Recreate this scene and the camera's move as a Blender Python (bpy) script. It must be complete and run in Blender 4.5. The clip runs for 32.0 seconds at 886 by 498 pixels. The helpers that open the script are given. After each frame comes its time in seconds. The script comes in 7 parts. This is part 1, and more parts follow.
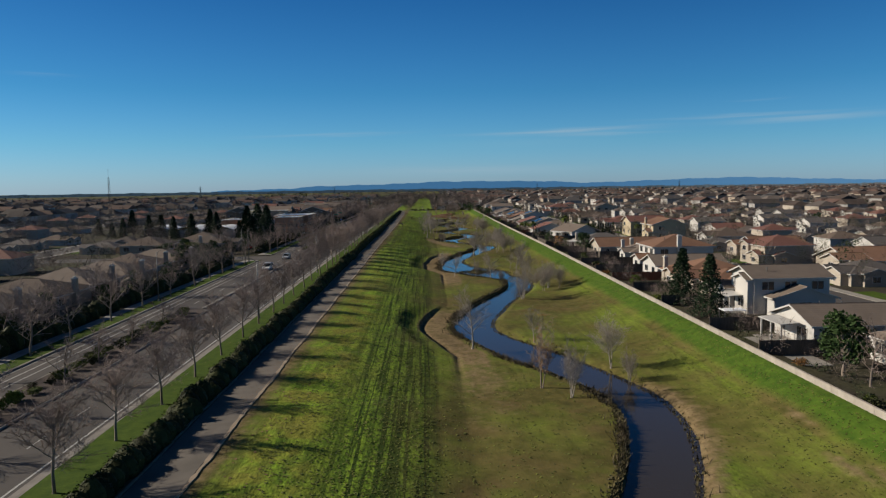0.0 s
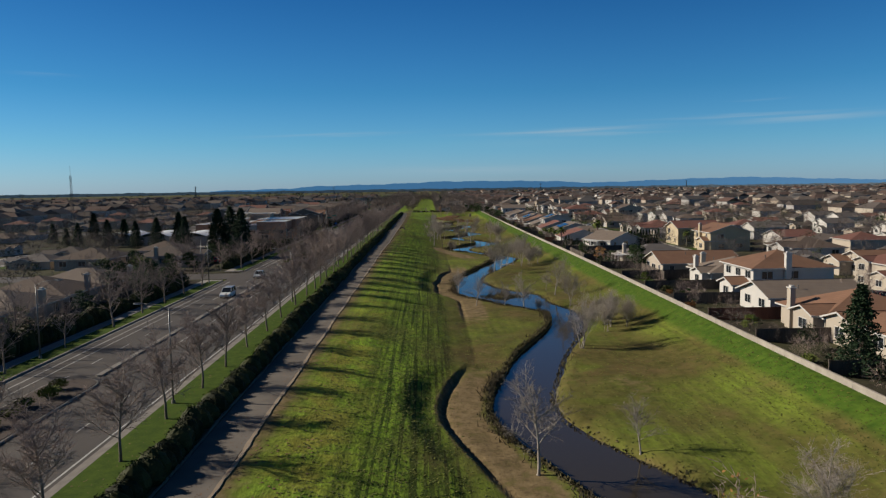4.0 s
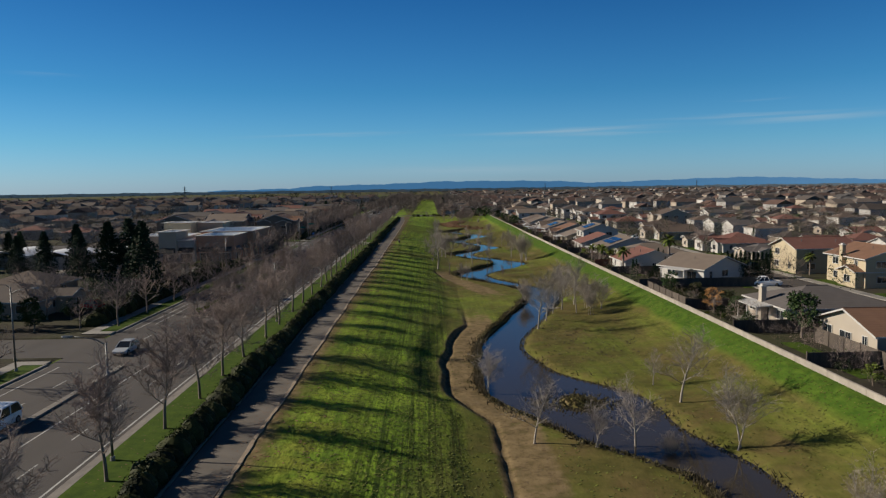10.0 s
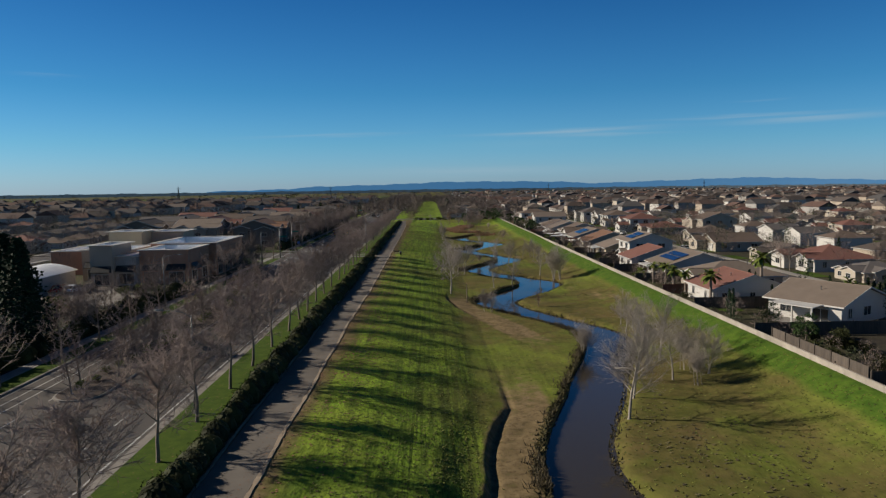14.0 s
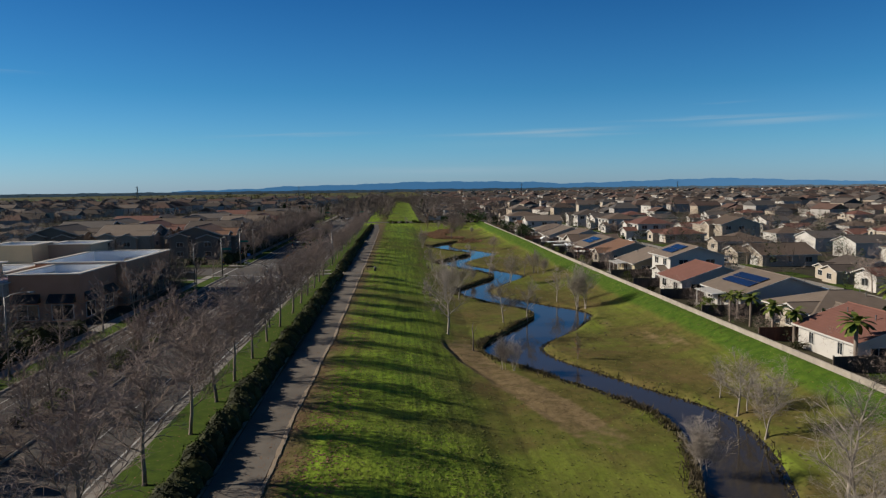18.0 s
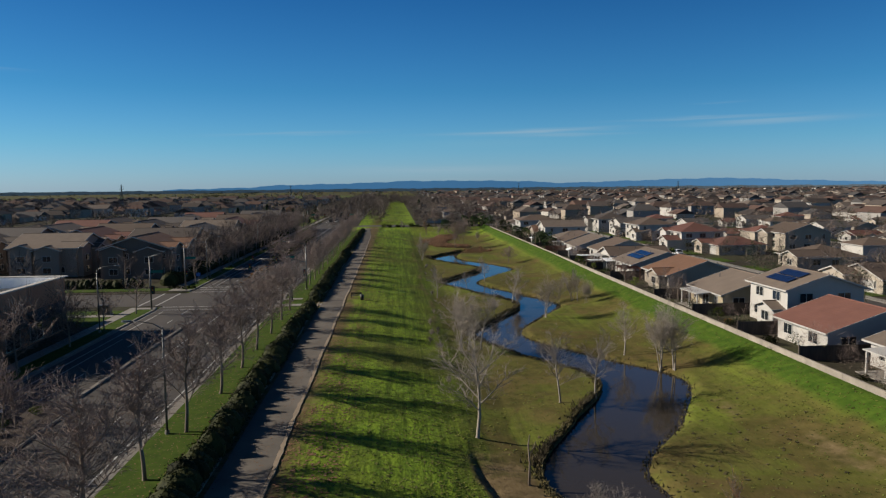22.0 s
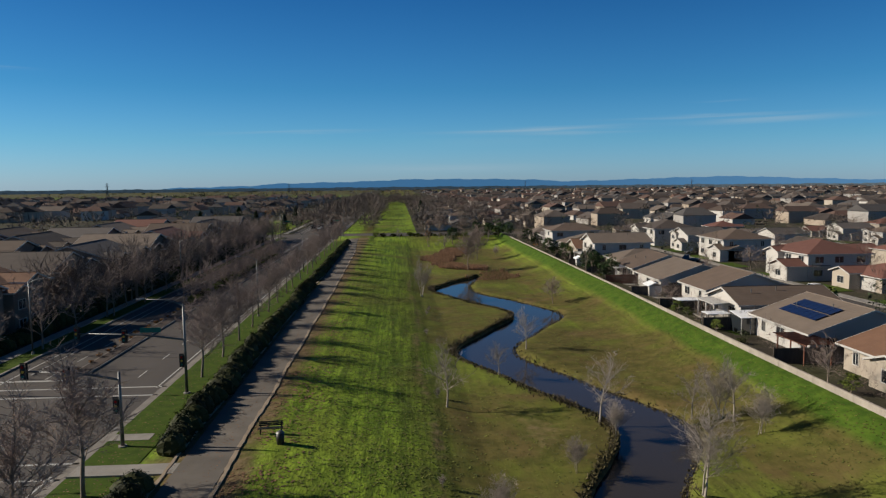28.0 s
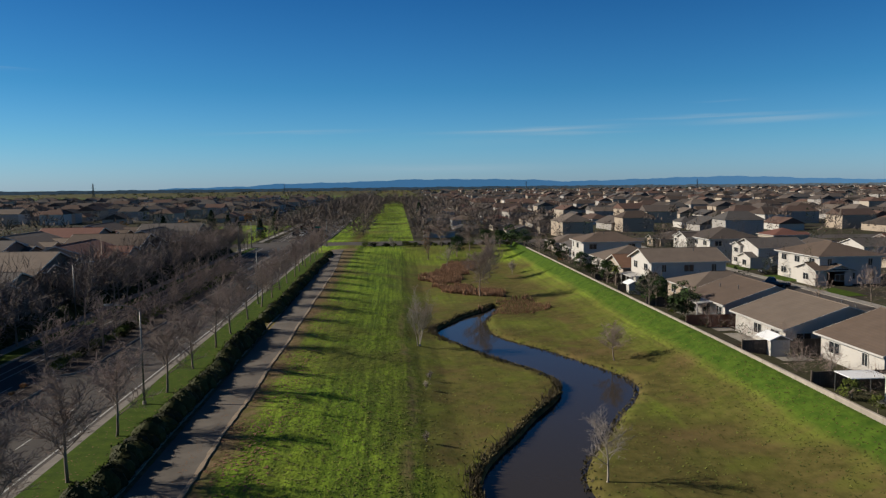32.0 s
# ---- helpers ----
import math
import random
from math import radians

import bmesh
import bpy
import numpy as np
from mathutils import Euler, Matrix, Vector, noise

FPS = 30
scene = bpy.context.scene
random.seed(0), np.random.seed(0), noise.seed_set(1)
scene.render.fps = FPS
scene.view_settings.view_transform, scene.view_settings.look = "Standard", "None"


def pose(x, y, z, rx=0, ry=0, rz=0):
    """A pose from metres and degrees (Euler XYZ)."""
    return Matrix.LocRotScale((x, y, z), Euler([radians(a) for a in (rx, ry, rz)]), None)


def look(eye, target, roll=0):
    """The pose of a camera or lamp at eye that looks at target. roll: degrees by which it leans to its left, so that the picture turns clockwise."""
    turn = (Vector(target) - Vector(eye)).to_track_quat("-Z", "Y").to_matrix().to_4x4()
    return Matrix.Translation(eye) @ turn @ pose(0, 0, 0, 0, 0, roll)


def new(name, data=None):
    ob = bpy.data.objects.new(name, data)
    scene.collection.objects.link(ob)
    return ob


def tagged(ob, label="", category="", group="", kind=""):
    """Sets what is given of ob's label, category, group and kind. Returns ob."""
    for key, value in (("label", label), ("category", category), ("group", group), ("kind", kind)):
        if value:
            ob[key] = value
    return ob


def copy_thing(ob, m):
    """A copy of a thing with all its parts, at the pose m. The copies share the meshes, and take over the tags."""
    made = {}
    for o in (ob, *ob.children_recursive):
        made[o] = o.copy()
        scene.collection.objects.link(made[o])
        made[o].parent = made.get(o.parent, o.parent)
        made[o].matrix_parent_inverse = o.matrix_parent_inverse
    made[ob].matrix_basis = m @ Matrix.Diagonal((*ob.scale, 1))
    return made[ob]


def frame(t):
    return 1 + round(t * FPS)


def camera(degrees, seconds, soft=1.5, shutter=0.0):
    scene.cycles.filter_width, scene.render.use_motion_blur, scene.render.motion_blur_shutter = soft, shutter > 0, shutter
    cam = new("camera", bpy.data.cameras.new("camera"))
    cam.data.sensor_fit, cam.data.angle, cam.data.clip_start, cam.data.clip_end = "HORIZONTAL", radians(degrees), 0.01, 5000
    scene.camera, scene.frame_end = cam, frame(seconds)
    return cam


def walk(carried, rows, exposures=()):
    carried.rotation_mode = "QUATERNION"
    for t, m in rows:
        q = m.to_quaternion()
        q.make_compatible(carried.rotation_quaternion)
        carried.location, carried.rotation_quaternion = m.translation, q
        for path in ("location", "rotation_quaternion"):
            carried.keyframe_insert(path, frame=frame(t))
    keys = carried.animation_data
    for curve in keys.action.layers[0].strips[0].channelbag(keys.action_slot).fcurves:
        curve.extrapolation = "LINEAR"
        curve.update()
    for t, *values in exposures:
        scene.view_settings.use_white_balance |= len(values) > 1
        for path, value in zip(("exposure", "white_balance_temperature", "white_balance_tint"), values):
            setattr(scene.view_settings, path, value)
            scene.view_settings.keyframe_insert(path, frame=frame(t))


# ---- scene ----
cam = camera(64.9, 32.0, soft=1.25)
# seconds, place of the eye, then heading, pitch and roll in degrees
ROWS = [
    (0, 0.00, 0.00, 20.00, -1.34, -5.16, 0.84),
    (0.5, -0.21, 5.38, 19.94, -1.31, -5.16, 0.84),
    (1, -0.43, 10.73, 19.91, -1.28, -5.17, 0.84),
    (1.5, -0.60, 15.97, 19.91, -1.27, -5.16, 0.84),
    (2, -0.82, 21.18, 19.85, -1.26, -5.15, 0.83),
    (2.5, -1.11, 26.26, 19.83, -1.26, -5.16, 0.83),
    (3, -1.47, 31.31, 19.78, -1.25, -5.16, 0.83),
    (3.5, -1.85, 36.35, 19.81, -1.27, -5.16, 0.83),
    (5.5, -2.67, 57.33, 20.07, -1.29, -5.18, 0.82),
    (6, -2.63, 62.81, 20.15, -1.29, -5.18, 0.82),
    (6.5, -2.55, 68.32, 20.23, -1.27, -5.18, 0.82),
    (7, -2.47, 74.03, 20.24, -1.26, -5.17, 0.82),
    (7.5, -2.38, 79.84, 20.32, -1.26, -5.19, 0.82),
    (8, -2.30, 85.79, 20.33, -1.26, -5.20, 0.82),
    (8.5, -2.25, 91.71, 20.31, -1.25, -5.20, 0.82),
    (9, -2.21, 97.63, 20.26, -1.25, -5.20, 0.81),
    (9.5, -2.23, 103.45, 20.21, -1.22, -5.19, 0.81),
    (10, -2.27, 109.13, 20.13, -1.20, -5.17, 0.81),
    (10.5, -2.40, 114.68, 20.13, -1.21, -5.17, 0.81),
    (11, -2.54, 120.19, 20.09, -1.19, -5.16, 0.81),
    (11.5, -2.65, 125.57, 20.09, -1.19, -5.14, 0.81),
    (12, -2.80, 130.85, 20.02, -1.19, -5.14, 0.81),
    (12.5, -3.04, 135.99, 20.03, -1.19, -5.14, 0.80),
    (13, -3.30, 140.93, 20.04, -1.18, -5.14, 0.80),
    (13.5, -3.66, 145.71, 20.03, -1.16, -5.13, 0.80),
    (14, -4.19, 150.49, 20.06, -1.16, -5.12, 0.80),
    (14.5, -4.73, 155.40, 20.00, -1.13, -5.10, 0.79),
    (16.5, -5.99, 174.56, 20.17, -2.04, -5.16, 0.73),
    (17, -6.35, 179.60, 20.15, -2.85, -5.16, 0.72),
    (17.5, -6.64, 184.65, 20.10, -3.28, -5.16, 0.70),
    (18, -6.76, 189.69, 20.03, -3.58, -5.15, 0.69),
    (18.5, -6.88, 194.83, 20.02, -3.86, -5.18, 0.67),
    (19, -6.99, 199.97, 19.98, -4.04, -5.18, 0.66),
    (19.5, -7.14, 205.11, 19.98, -4.04, -5.19, 0.64),
    (20, -7.25, 210.21, 19.98, -4.03, -5.19, 0.62),
    (20.5, -7.33, 215.28, 20.03, -4.03, -5.20, 0.61),
    (21, -7.26, 220.52, 20.05, -4.03, -5.22, 0.59),
    (21.5, -7.13, 225.82, 20.08, -4.03, -5.23, 0.57),
    (22, -6.91, 231.29, 20.15, -4.03, -5.22, 0.55),
    (22.5, -6.77, 236.66, 20.18, -4.00, -5.23, 0.53),
    (23, -6.67, 242.03, 20.23, -3.96, -5.23, 0.52),
    (23.5, -6.54, 247.44, 20.20, -3.94, -5.23, 0.50),
    (24, -6.26, 252.98, 20.22, -3.94, -5.23, 0.48),
    (24.5, -5.94, 258.54, 20.24, -3.95, -5.25, 0.49),
    (25, -5.60, 264.08, 20.25, -3.94, -5.25, 0.49),
    (25.5, -5.28, 269.58, 20.31, -3.94, -5.29, 0.50),
    (27.5, -3.75, 291.81, 20.42, -3.78, -5.35, 0.53),
    (28, -3.44, 297.41, 20.37, -3.73, -5.35, 0.54),
    (28.5, -3.13, 302.95, 20.36, -3.74, -5.36, 0.55),
    (29, -2.86, 308.38, 20.38, -3.76, -5.36, 0.55),
    (29.5, -2.63, 313.68, 20.34, -3.77, -5.38, 0.56),
    (30, -2.40, 318.98, 20.27, -3.78, -5.37, 0.57),
    (30.5, -2.21, 324.18, 20.23, -3.80, -5.37, 0.58),
    (31, -2.08, 329.35, 20.20, -3.81, -5.36, 0.58),
    (31.5, -1.92, 334.45, 20.20, -3.82, -5.35, 0.59),
    (32, -1.72, 339.61, 20.20, -3.82, -5.33, 0.60),
]
walk(cam, [(t, pose(x, y, z, 90 + pitch, roll, yaw)) for t, x, y, z, yaw, pitch, roll in ROWS],
     exposures=[(0.0, 0.20), (32.0, 0.20)])

# ---- world and sun ----
SUN_UP, SUN_ROUND = 26.0, -81.0
world = bpy.data.worlds.new("sky")
scene.world = world
world.use_nodes = True
wn, wl = world.node_tree.nodes, world.node_tree.links
wn.clear()
sky = wn.new("ShaderNodeTexSky")
sky.sky_type, sky.sun_disc = "NISHITA", False
sky.sun_elevation, sky.sun_rotation = radians(SUN_UP), radians(SUN_ROUND)
sky.altitude, sky.air_density, sky.dust_density, sky.ozone_density = 0.0, 1.0, 0.3, 2.5
tint = wn.new("ShaderNodeMix")
tint.data_type, tint.blend_type = "RGBA", "MULTIPLY"
tint.inputs[0].default_value = 1.0
# clear dry air: deeper blue upwards
rise = wn.new("ShaderNodeSeparateXYZ")
depth = wn.new("ShaderNodeValToRGB")
depth.color_ramp.elements.remove(depth.color_ramp.elements[1])
for k, (at, colour) in enumerate(((0.0, (0.54, 0.87, 1.56, 1)), (0.06, (0.35, 0.79, 1.25, 1)), (0.13, (0.20, 0.65, 1.04, 1)), (0.26, (0.11, 0.48, 0.88, 1)), (0.6, (0.07, 0.17, 0.29, 1)))):
    stop = depth.color_ramp.elements[0] if k == 0 else depth.color_ramp.elements.new(at)
    stop.position, stop.color = at, colour
# thin cirrus streaks low over the horizon: bearing, height, half length and half depth in degrees, lean, strength
coord = wn.new("ShaderNodeTexCoord")


def sky_math(op, *values):
    node = wn.new("ShaderNodeMath")
    node.operation = op
    for k, v in enumerate(values):
        if isinstance(v, (int, float)):
            node.inputs[k].default_value = v
        else:
            wl.new(v, node.inputs[k])
    return node.outputs[0]


wl.new(coord.outputs["Generated"], rise.inputs[0])
bearing = sky_math("ARCTAN2", rise.outputs[0], rise.outputs[1])
lift = sky_math("ARCSINE", rise.outputs[2])
mapping = wn.new("ShaderNodeMapping")
mapping.inputs["Scale"].default_value = (3.0, 3.0, 60.0)
streak = wn.new("ShaderNodeTexNoise")
streak.inputs["Scale"].default_value, streak.inputs["Detail"].default_value = 3.0, 6.0
wl.new(coord.outputs["Generated"], mapping.inputs[0])
wl.new(mapping.outputs[0], streak.inputs["Vector"])
wisp = sky_math("SUBTRACT", streak.outputs[0], 0.5)
cloud = 0.0
for az, el, long, deep, lean, much in ((10.8, 4.25, 5.6, 0.16, 0.022, 0.55), (14.0, 3.95, 4.0, 0.12, 0.0, 0.28), (24.5, 4.9, 5.5, 0.12, 0.01, 0.28), (29.0, 4.5, 4.5, 0.18, 0.008, 0.42), (-8.0, 4.2, 5.0, 0.14, 0.03, 0.22),
                                      (-28.0, 8.2, 1.6, 0.12, 0.0, 0.10), (4.0, 1.25, 7.5, 0.32, 0.0, 0.34), (25.5, 6.0, 1.6, 0.10, 0.0, 0.10), (8.0, 3.4, 6.0, 0.35, 0.01, 0.07)):
    along = sky_math("DIVIDE", sky_math("SUBTRACT", bearing, radians(az)), radians(long))
    across = sky_math("SUBTRACT", sky_math("SUBTRACT", lift, radians(el)), sky_math("MULTIPLY", along, radians(long) * lean))
    across = sky_math("ADD", across, sky_math("MULTIPLY", wisp, radians(0.55)))
    across = sky_math("DIVIDE", across, radians(deep))
    spread = sky_math("ADD", sky_math("MULTIPLY", along, along), sky_math("MULTIPLY", across, across))
    cloud = sky_math("ADD", cloud, sky_math("MULTIPLY", sky_math("EXPONENT", sky_math("MULTIPLY", spread, -1.0)), much))
cirrus = wn.new("ShaderNodeMix")
cirrus.data_type = "RGBA"
cirrus.inputs[7].default_value = (3.6, 5.0, 6.0, 1.0)
background = wn.new("ShaderNodeBackground")
background.inputs["Strength"].default_value = 0.080
out = wn.new("ShaderNodeOutputWorld")
wl.new(rise.outputs[2], depth.inputs[0])
wl.new(depth.outputs[0], tint.inputs[7])
even = wn.new("ShaderNodeMix")
even.data_type, even.blend_type = "RGBA", "MULTIPLY"
even.inputs[0].default_value = 1.0
side = wn.new("ShaderNodeMapRange")
for k, v in enumerate((-0.6, 0.0, 0.86, 1.0)):
    side.inputs[k + 1].default_value = v
wl.new(bearing, side.inputs[0])
other = wn.new("ShaderNodeMapRange")
for k, v in enumerate((0.1, 0.6, 1.0, 0.92)):
    other.inputs[k + 1].default_value = v
wl.new(bearing, other.inputs[0])
wl.new(sky.outputs[0], even.inputs[6])
wl.new(sky_math("MULTIPLY", side.outputs[0], other.outputs[0]), even.inputs[7])
wl.new(even.outputs[2], tint.inputs[6])
wl.new(cloud, cirrus.inputs[0])
wl.new(tint.outputs[2], cirrus.inputs[6])
wl.new(cirrus.outputs[2], background.inputs[0])
wl.new(background.outputs[0], out.inputs[0])

sun = new("sun", bpy.data.lights.new("sun", "SUN"))
sun.data.energy, sun.data.angle, sun.data.color = 5.0, radians(0.6), (1.0, 0.90, 0.75)
away = Vector((math.sin(radians(SUN_ROUND)) * math.cos(radians(SUN_UP)), math.cos(radians(SUN_ROUND)) * math.cos(radians(SUN_UP)), math.sin(radians(SUN_UP))))
sun.matrix_world = look(away * 300, (0, 0, 0))

# ---- materials ----
def surface(name, dark, light, scale=3.0, rough=0.8, bump=0.2, fine=40.0, stretch=(1, 1, 1), vary=0.0, island=False, metal=0.0, spec=0.4, rows=0.0, emit=None):
    """A rough surface of two colours mixed by noise at two sizes, with fine relief. vary: how much each object (or island) differs. rows: height of tile rows."""
    m = bpy.data.materials.new(name)
    m.use_nodes = True
    n, l = m.node_tree.nodes, m.node_tree.links
    b = n["Principled BSDF"]
    b.inputs["Roughness"].default_value, b.inputs["Metallic"].default_value = rough, metal
    b.inputs["Specular IOR Level"].default_value = spec
    co = n.new("ShaderNodeTexCoord")
    mp = n.new("ShaderNodeMapping")
    mp.inputs["Scale"].default_value = stretch
    l.new(co.outputs["Object"], mp.inputs[0])
    big, small = n.new("ShaderNodeTexNoise"), n.new("ShaderNodeTexNoise")
    big.inputs["Scale"].default_value, big.inputs["Detail"].default_value = scale, 4.0
    small.inputs["Scale"].default_value, small.inputs["Detail"].default_value = fine, 3.0
    l.new(mp.outputs[0], big.inputs["Vector"]), l.new(mp.outputs[0], small.inputs["Vector"])
    both = n.new("ShaderNodeMath")
    both.operation = "MULTIPLY_ADD"
    both.inputs[1].default_value = 0.45
    l.new(small.outputs[0], both.inputs[0])
    part_big = n.new("ShaderNodeMath")
    part_big.operation = "MULTIPLY"
    part_big.inputs[1].default_value = 0.75
    l.new(big.outputs[0], part_big.inputs[0]), l.new(part_big.outputs[0], both.inputs[2])
    fit = n.new("ShaderNodeMapRange")
    fit.inputs[1].default_value, fit.inputs[2].default_value = 0.35, 0.85
    l.new(both.outputs[0], fit.inputs[0])
    mix = n.new("ShaderNodeMix")
    mix.data_type = "RGBA"
    mix.inputs[6].default_value, mix.inputs[7].default_value = (*dark, 1), (*light, 1)
    l.new(fit.outputs[0], mix.inputs[0])
    colour = mix.outputs[2]
    if vary:
        hsv = n.new("ShaderNodeHueSaturation")
        rnd = n.new("ShaderNodeNewGeometry" if island else "ShaderNodeObjectInfo")
        value = n.new("ShaderNodeMapRange")
        value.inputs[3].default_value, value.inputs[4].default_value = 1 - vary, 1 + vary
        l.new(rnd.outputs["Random Per Island" if island else "Random"], value.inputs[0])
        l.new(value.outputs[0], hsv.inputs["Value"]), l.new(colour, hsv.inputs["Color"])
        colour = hsv.outputs[0]
    height = both.outputs[0]
    if rows:
        sep, saw = n.new("ShaderNodeSeparateXYZ"), n.new("ShaderNodeMath")
        l.new(co.outputs["Object"], sep.inputs[0])
        saw.operation = "PINGPONG"
        saw.inputs[1].default_value = rows / 2
        l.new(sep.outputs[2], saw.inputs[0])
        add = n.new("ShaderNodeMath")
        add.operation = "MULTIPLY_ADD"
        add.inputs[1].default_value = 6.0
        l.new(saw.outputs[0], add.inputs[0]), l.new(both.outputs[0], add.inputs[2])
        height = add.outputs[0]
    if bump:
        bp = n.new("ShaderNodeBump")
        bp.inputs["Strength"].default_value, bp.inputs["Distance"].default_value = bump, 0.05
        l.new(height, bp.inputs["Height"]), l.new(bp.outputs[0], b.inputs["Normal"])
    l.new(colour, b.inputs["Base Color"])
    if emit:
        b.inputs["Emission Color"].default_value, b.inputs["Emission Strength"].default_value = (*emit[:3], 1), emit[3]
    return m


def ground_surface():
    """Grass that passes from olive to lush green, bare dirt and town soil, by the weights laid on the sheet."""
    m = bpy.data.materials.new("meadow")
    m.use_nodes = True
    n, l = m.node_tree.nodes, m.node_tree.links
    b = n["Principled BSDF"]
    b.inputs["Roughness"].default_value, b.inputs["Specular IOR Level"].default_value = 0.95, 0.1
    co, zone = n.new("ShaderNodeTexCoord"), n.new("ShaderNodeAttribute")
    zone.attribute_name = "zone"
    weight = n.new("ShaderNodeSeparateColor")
    l.new(zone.outputs["Color"], weight.inputs[0])

    def noise_at(scale, detail=4.0, stretch=(1, 1, 1)):
        mp, t = n.new("ShaderNodeMapping"), n.new("ShaderNodeTexNoise")
        mp.inputs["Scale"].default_value = stretch
        t.inputs["Scale"].default_value, t.inputs["Detail"].default_value = scale, detail
        l.new(co.outputs["Object"], mp.inputs[0]), l.new(mp.outputs[0], t.inputs["Vector"])
        return t.outputs[0]

    def blend(fac, a, c):
        x = n.new("ShaderNodeMix")
        x.data_type = "RGBA"
        for socket, v in ((x.inputs[6], a), (x.inputs[7], c)):
            if isinstance(v, tuple):
                socket.default_value = (*v, 1)
            else:
                l.new(v, socket)
        l.new(fac, x.inputs[0])
        return x.outputs[2]

    def span(v, lo, hi, a=0.0, c=1.0):
        x = n.new("ShaderNodeMapRange")
        for i, val in enumerate((lo, hi, a, c)):
            x.inputs[i + 1].default_value = val
        l.new(v, x.inputs[0])
        return x.outputs[0]

    def soft(w, v, gain=0.7):
        """A weight with its border broken up by noise."""
        x, y = n.new("ShaderNodeMath"), n.new("ShaderNodeMath")
        x.operation, y.operation = "SUBTRACT", "MULTIPLY_ADD"
        l.new(v, x.inputs[0])
        x.inputs[1].default_value = 0.5
        l.new(x.outputs[0], y.inputs[0])
        y.inputs[1].default_value = gain
        l.new(w, y.inputs[2])
        return span(y.outputs[0], 0.2, 0.8)

    def times(a, c):
        x = n.new("ShaderNodeMath")
        x.operation = "MULTIPLY"
        for socket, v in ((x.inputs[0], a), (x.inputs[1], c)):
            if isinstance(v, float):
                socket.default_value = v
            else:
                l.new(v, socket)
        return x.outputs[0]

    place = n.new("ShaderNodeSeparateXYZ")
    l.new(co.outputs["Object"], place.inputs[0])
    across = place.outputs[0]
    foot = times(times(span(across, -9.5, -6.0), span(across, 1.2, 0.2)), span(place.outputs[1], 150.0, 260.0, 1.0, 0.35))
    brow = times(span(across, -14.5, -13.0), span(across, -6.5, -10.0))
    patch, clump, fine = noise_at(0.09, 5), noise_at(0.9, 5), noise_at(1.0, 5, (6.0, 2.0, 4.0))
    mown = noise_at(1.0, 5, (1.5, 0.09, 1.0))
    ruts = noise_at(1.0, 3, (2.6, 0.030, 1.0))
    olive = blend(span(clump, 0.3, 0.7), OLIVE_A, OLIVE_B)
    olive = blend(span(noise_at(0.17, 4), 0.50, 0.68, 0.0, 0.65), olive, OLIVE_C)
    olive = blend(span(noise_at(0.24, 5), 0.54, 0.66, 0.0, 0.50), olive, OLIVE_D)
    lush = blend(span(mown, 0.38, 0.62), LUSH_A, LUSH_B)
    lush = blend(span(patch, 0.45, 0.75, 0.0, 0.6), lush, LUSH_C)
    lush = blend(times(times(brow, span(place.outputs[1], 130.0, 190.0, 1.0, 0.25)), span(noise_at(0.35, 4), 0.36, 0.58, 0.0, 0.85)), lush, LUSH_E)
    lush = blend(span(noise_at(1.9, 7), 0.50, 0.68, 0.0, 0.40), lush, LUSH_D)
    lush = blend(span(noise_at(0.05, 5), 0.52, 0.66, 0.0, 0.6), lush, olive)
    # mower and wheel lines along the lower slope, tufts between them
    lush = blend(times(foot, span(ruts, 0.50, 0.58, 0.0, 0.92)), lush, LUSH_D)
    lush = blend(times(foot, span(noise_at(1.0, 5, (3.0, 1.2, 1.0)), 0.50, 0.62, 0.0, 0.80)), lush, LUSH_D)
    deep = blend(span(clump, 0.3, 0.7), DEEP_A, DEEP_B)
    dirt = blend(span(clump, 0.3, 0.7), DIRT_A, DIRT_B)
    dirt = blend(span(noise_at(2.6, 5), 0.52, 0.66, 0.0, 0.5), dirt, LITTER_D)
    town = blend(span(patch, 0.4, 0.62), TOWN_A, TOWN_B)
    colour = blend(soft(weight.outputs[0], patch, 0.8), olive, lush)
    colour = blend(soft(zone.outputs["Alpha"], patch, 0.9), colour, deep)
    colour = blend(soft(weight.outputs[1], clump, 0.9), colour, dirt)
    colour = blend(span(weight.outputs[2], 0.4, 0.6), colour, town)
    coarse = span(weight.outputs[0], 0.30, 0.75, 0.32, 1.0)
    shade, lift_up = n.new("ShaderNodeHueSaturation"), n.new("ShaderNodeMath")
    lift_up.operation = "MULTIPLY_ADD"
    l.new(span(fine, 0.25, 0.75, -0.28, 0.28), lift_up.inputs[0]), l.new(coarse, lift_up.inputs[1])
    lift_up.inputs[2].default_value = 1.0
    l.new(lift_up.outputs[0], shade.inputs["Value"])
    l.new(colour, shade.inputs["Color"])
    l.new(shade.outputs[0], b.inputs["Base Color"])
    high, bp = n.new("ShaderNodeMath"), n.new("ShaderNodeBump")
    high.operation = "MULTIPLY_ADD"
    high.inputs[1].default_value = 0.22
    l.new(fine, high.inputs[0]), l.new(clump, high.inputs[2])
    l.new(times(coarse, 0.58), bp.inputs["Strength"])
    bp.inputs["Distance"].default_value = 0.35
    l.new(high.outputs[0], bp.inputs["Height"]), l.new(bp.outputs[0], b.inputs["Normal"])
    return m


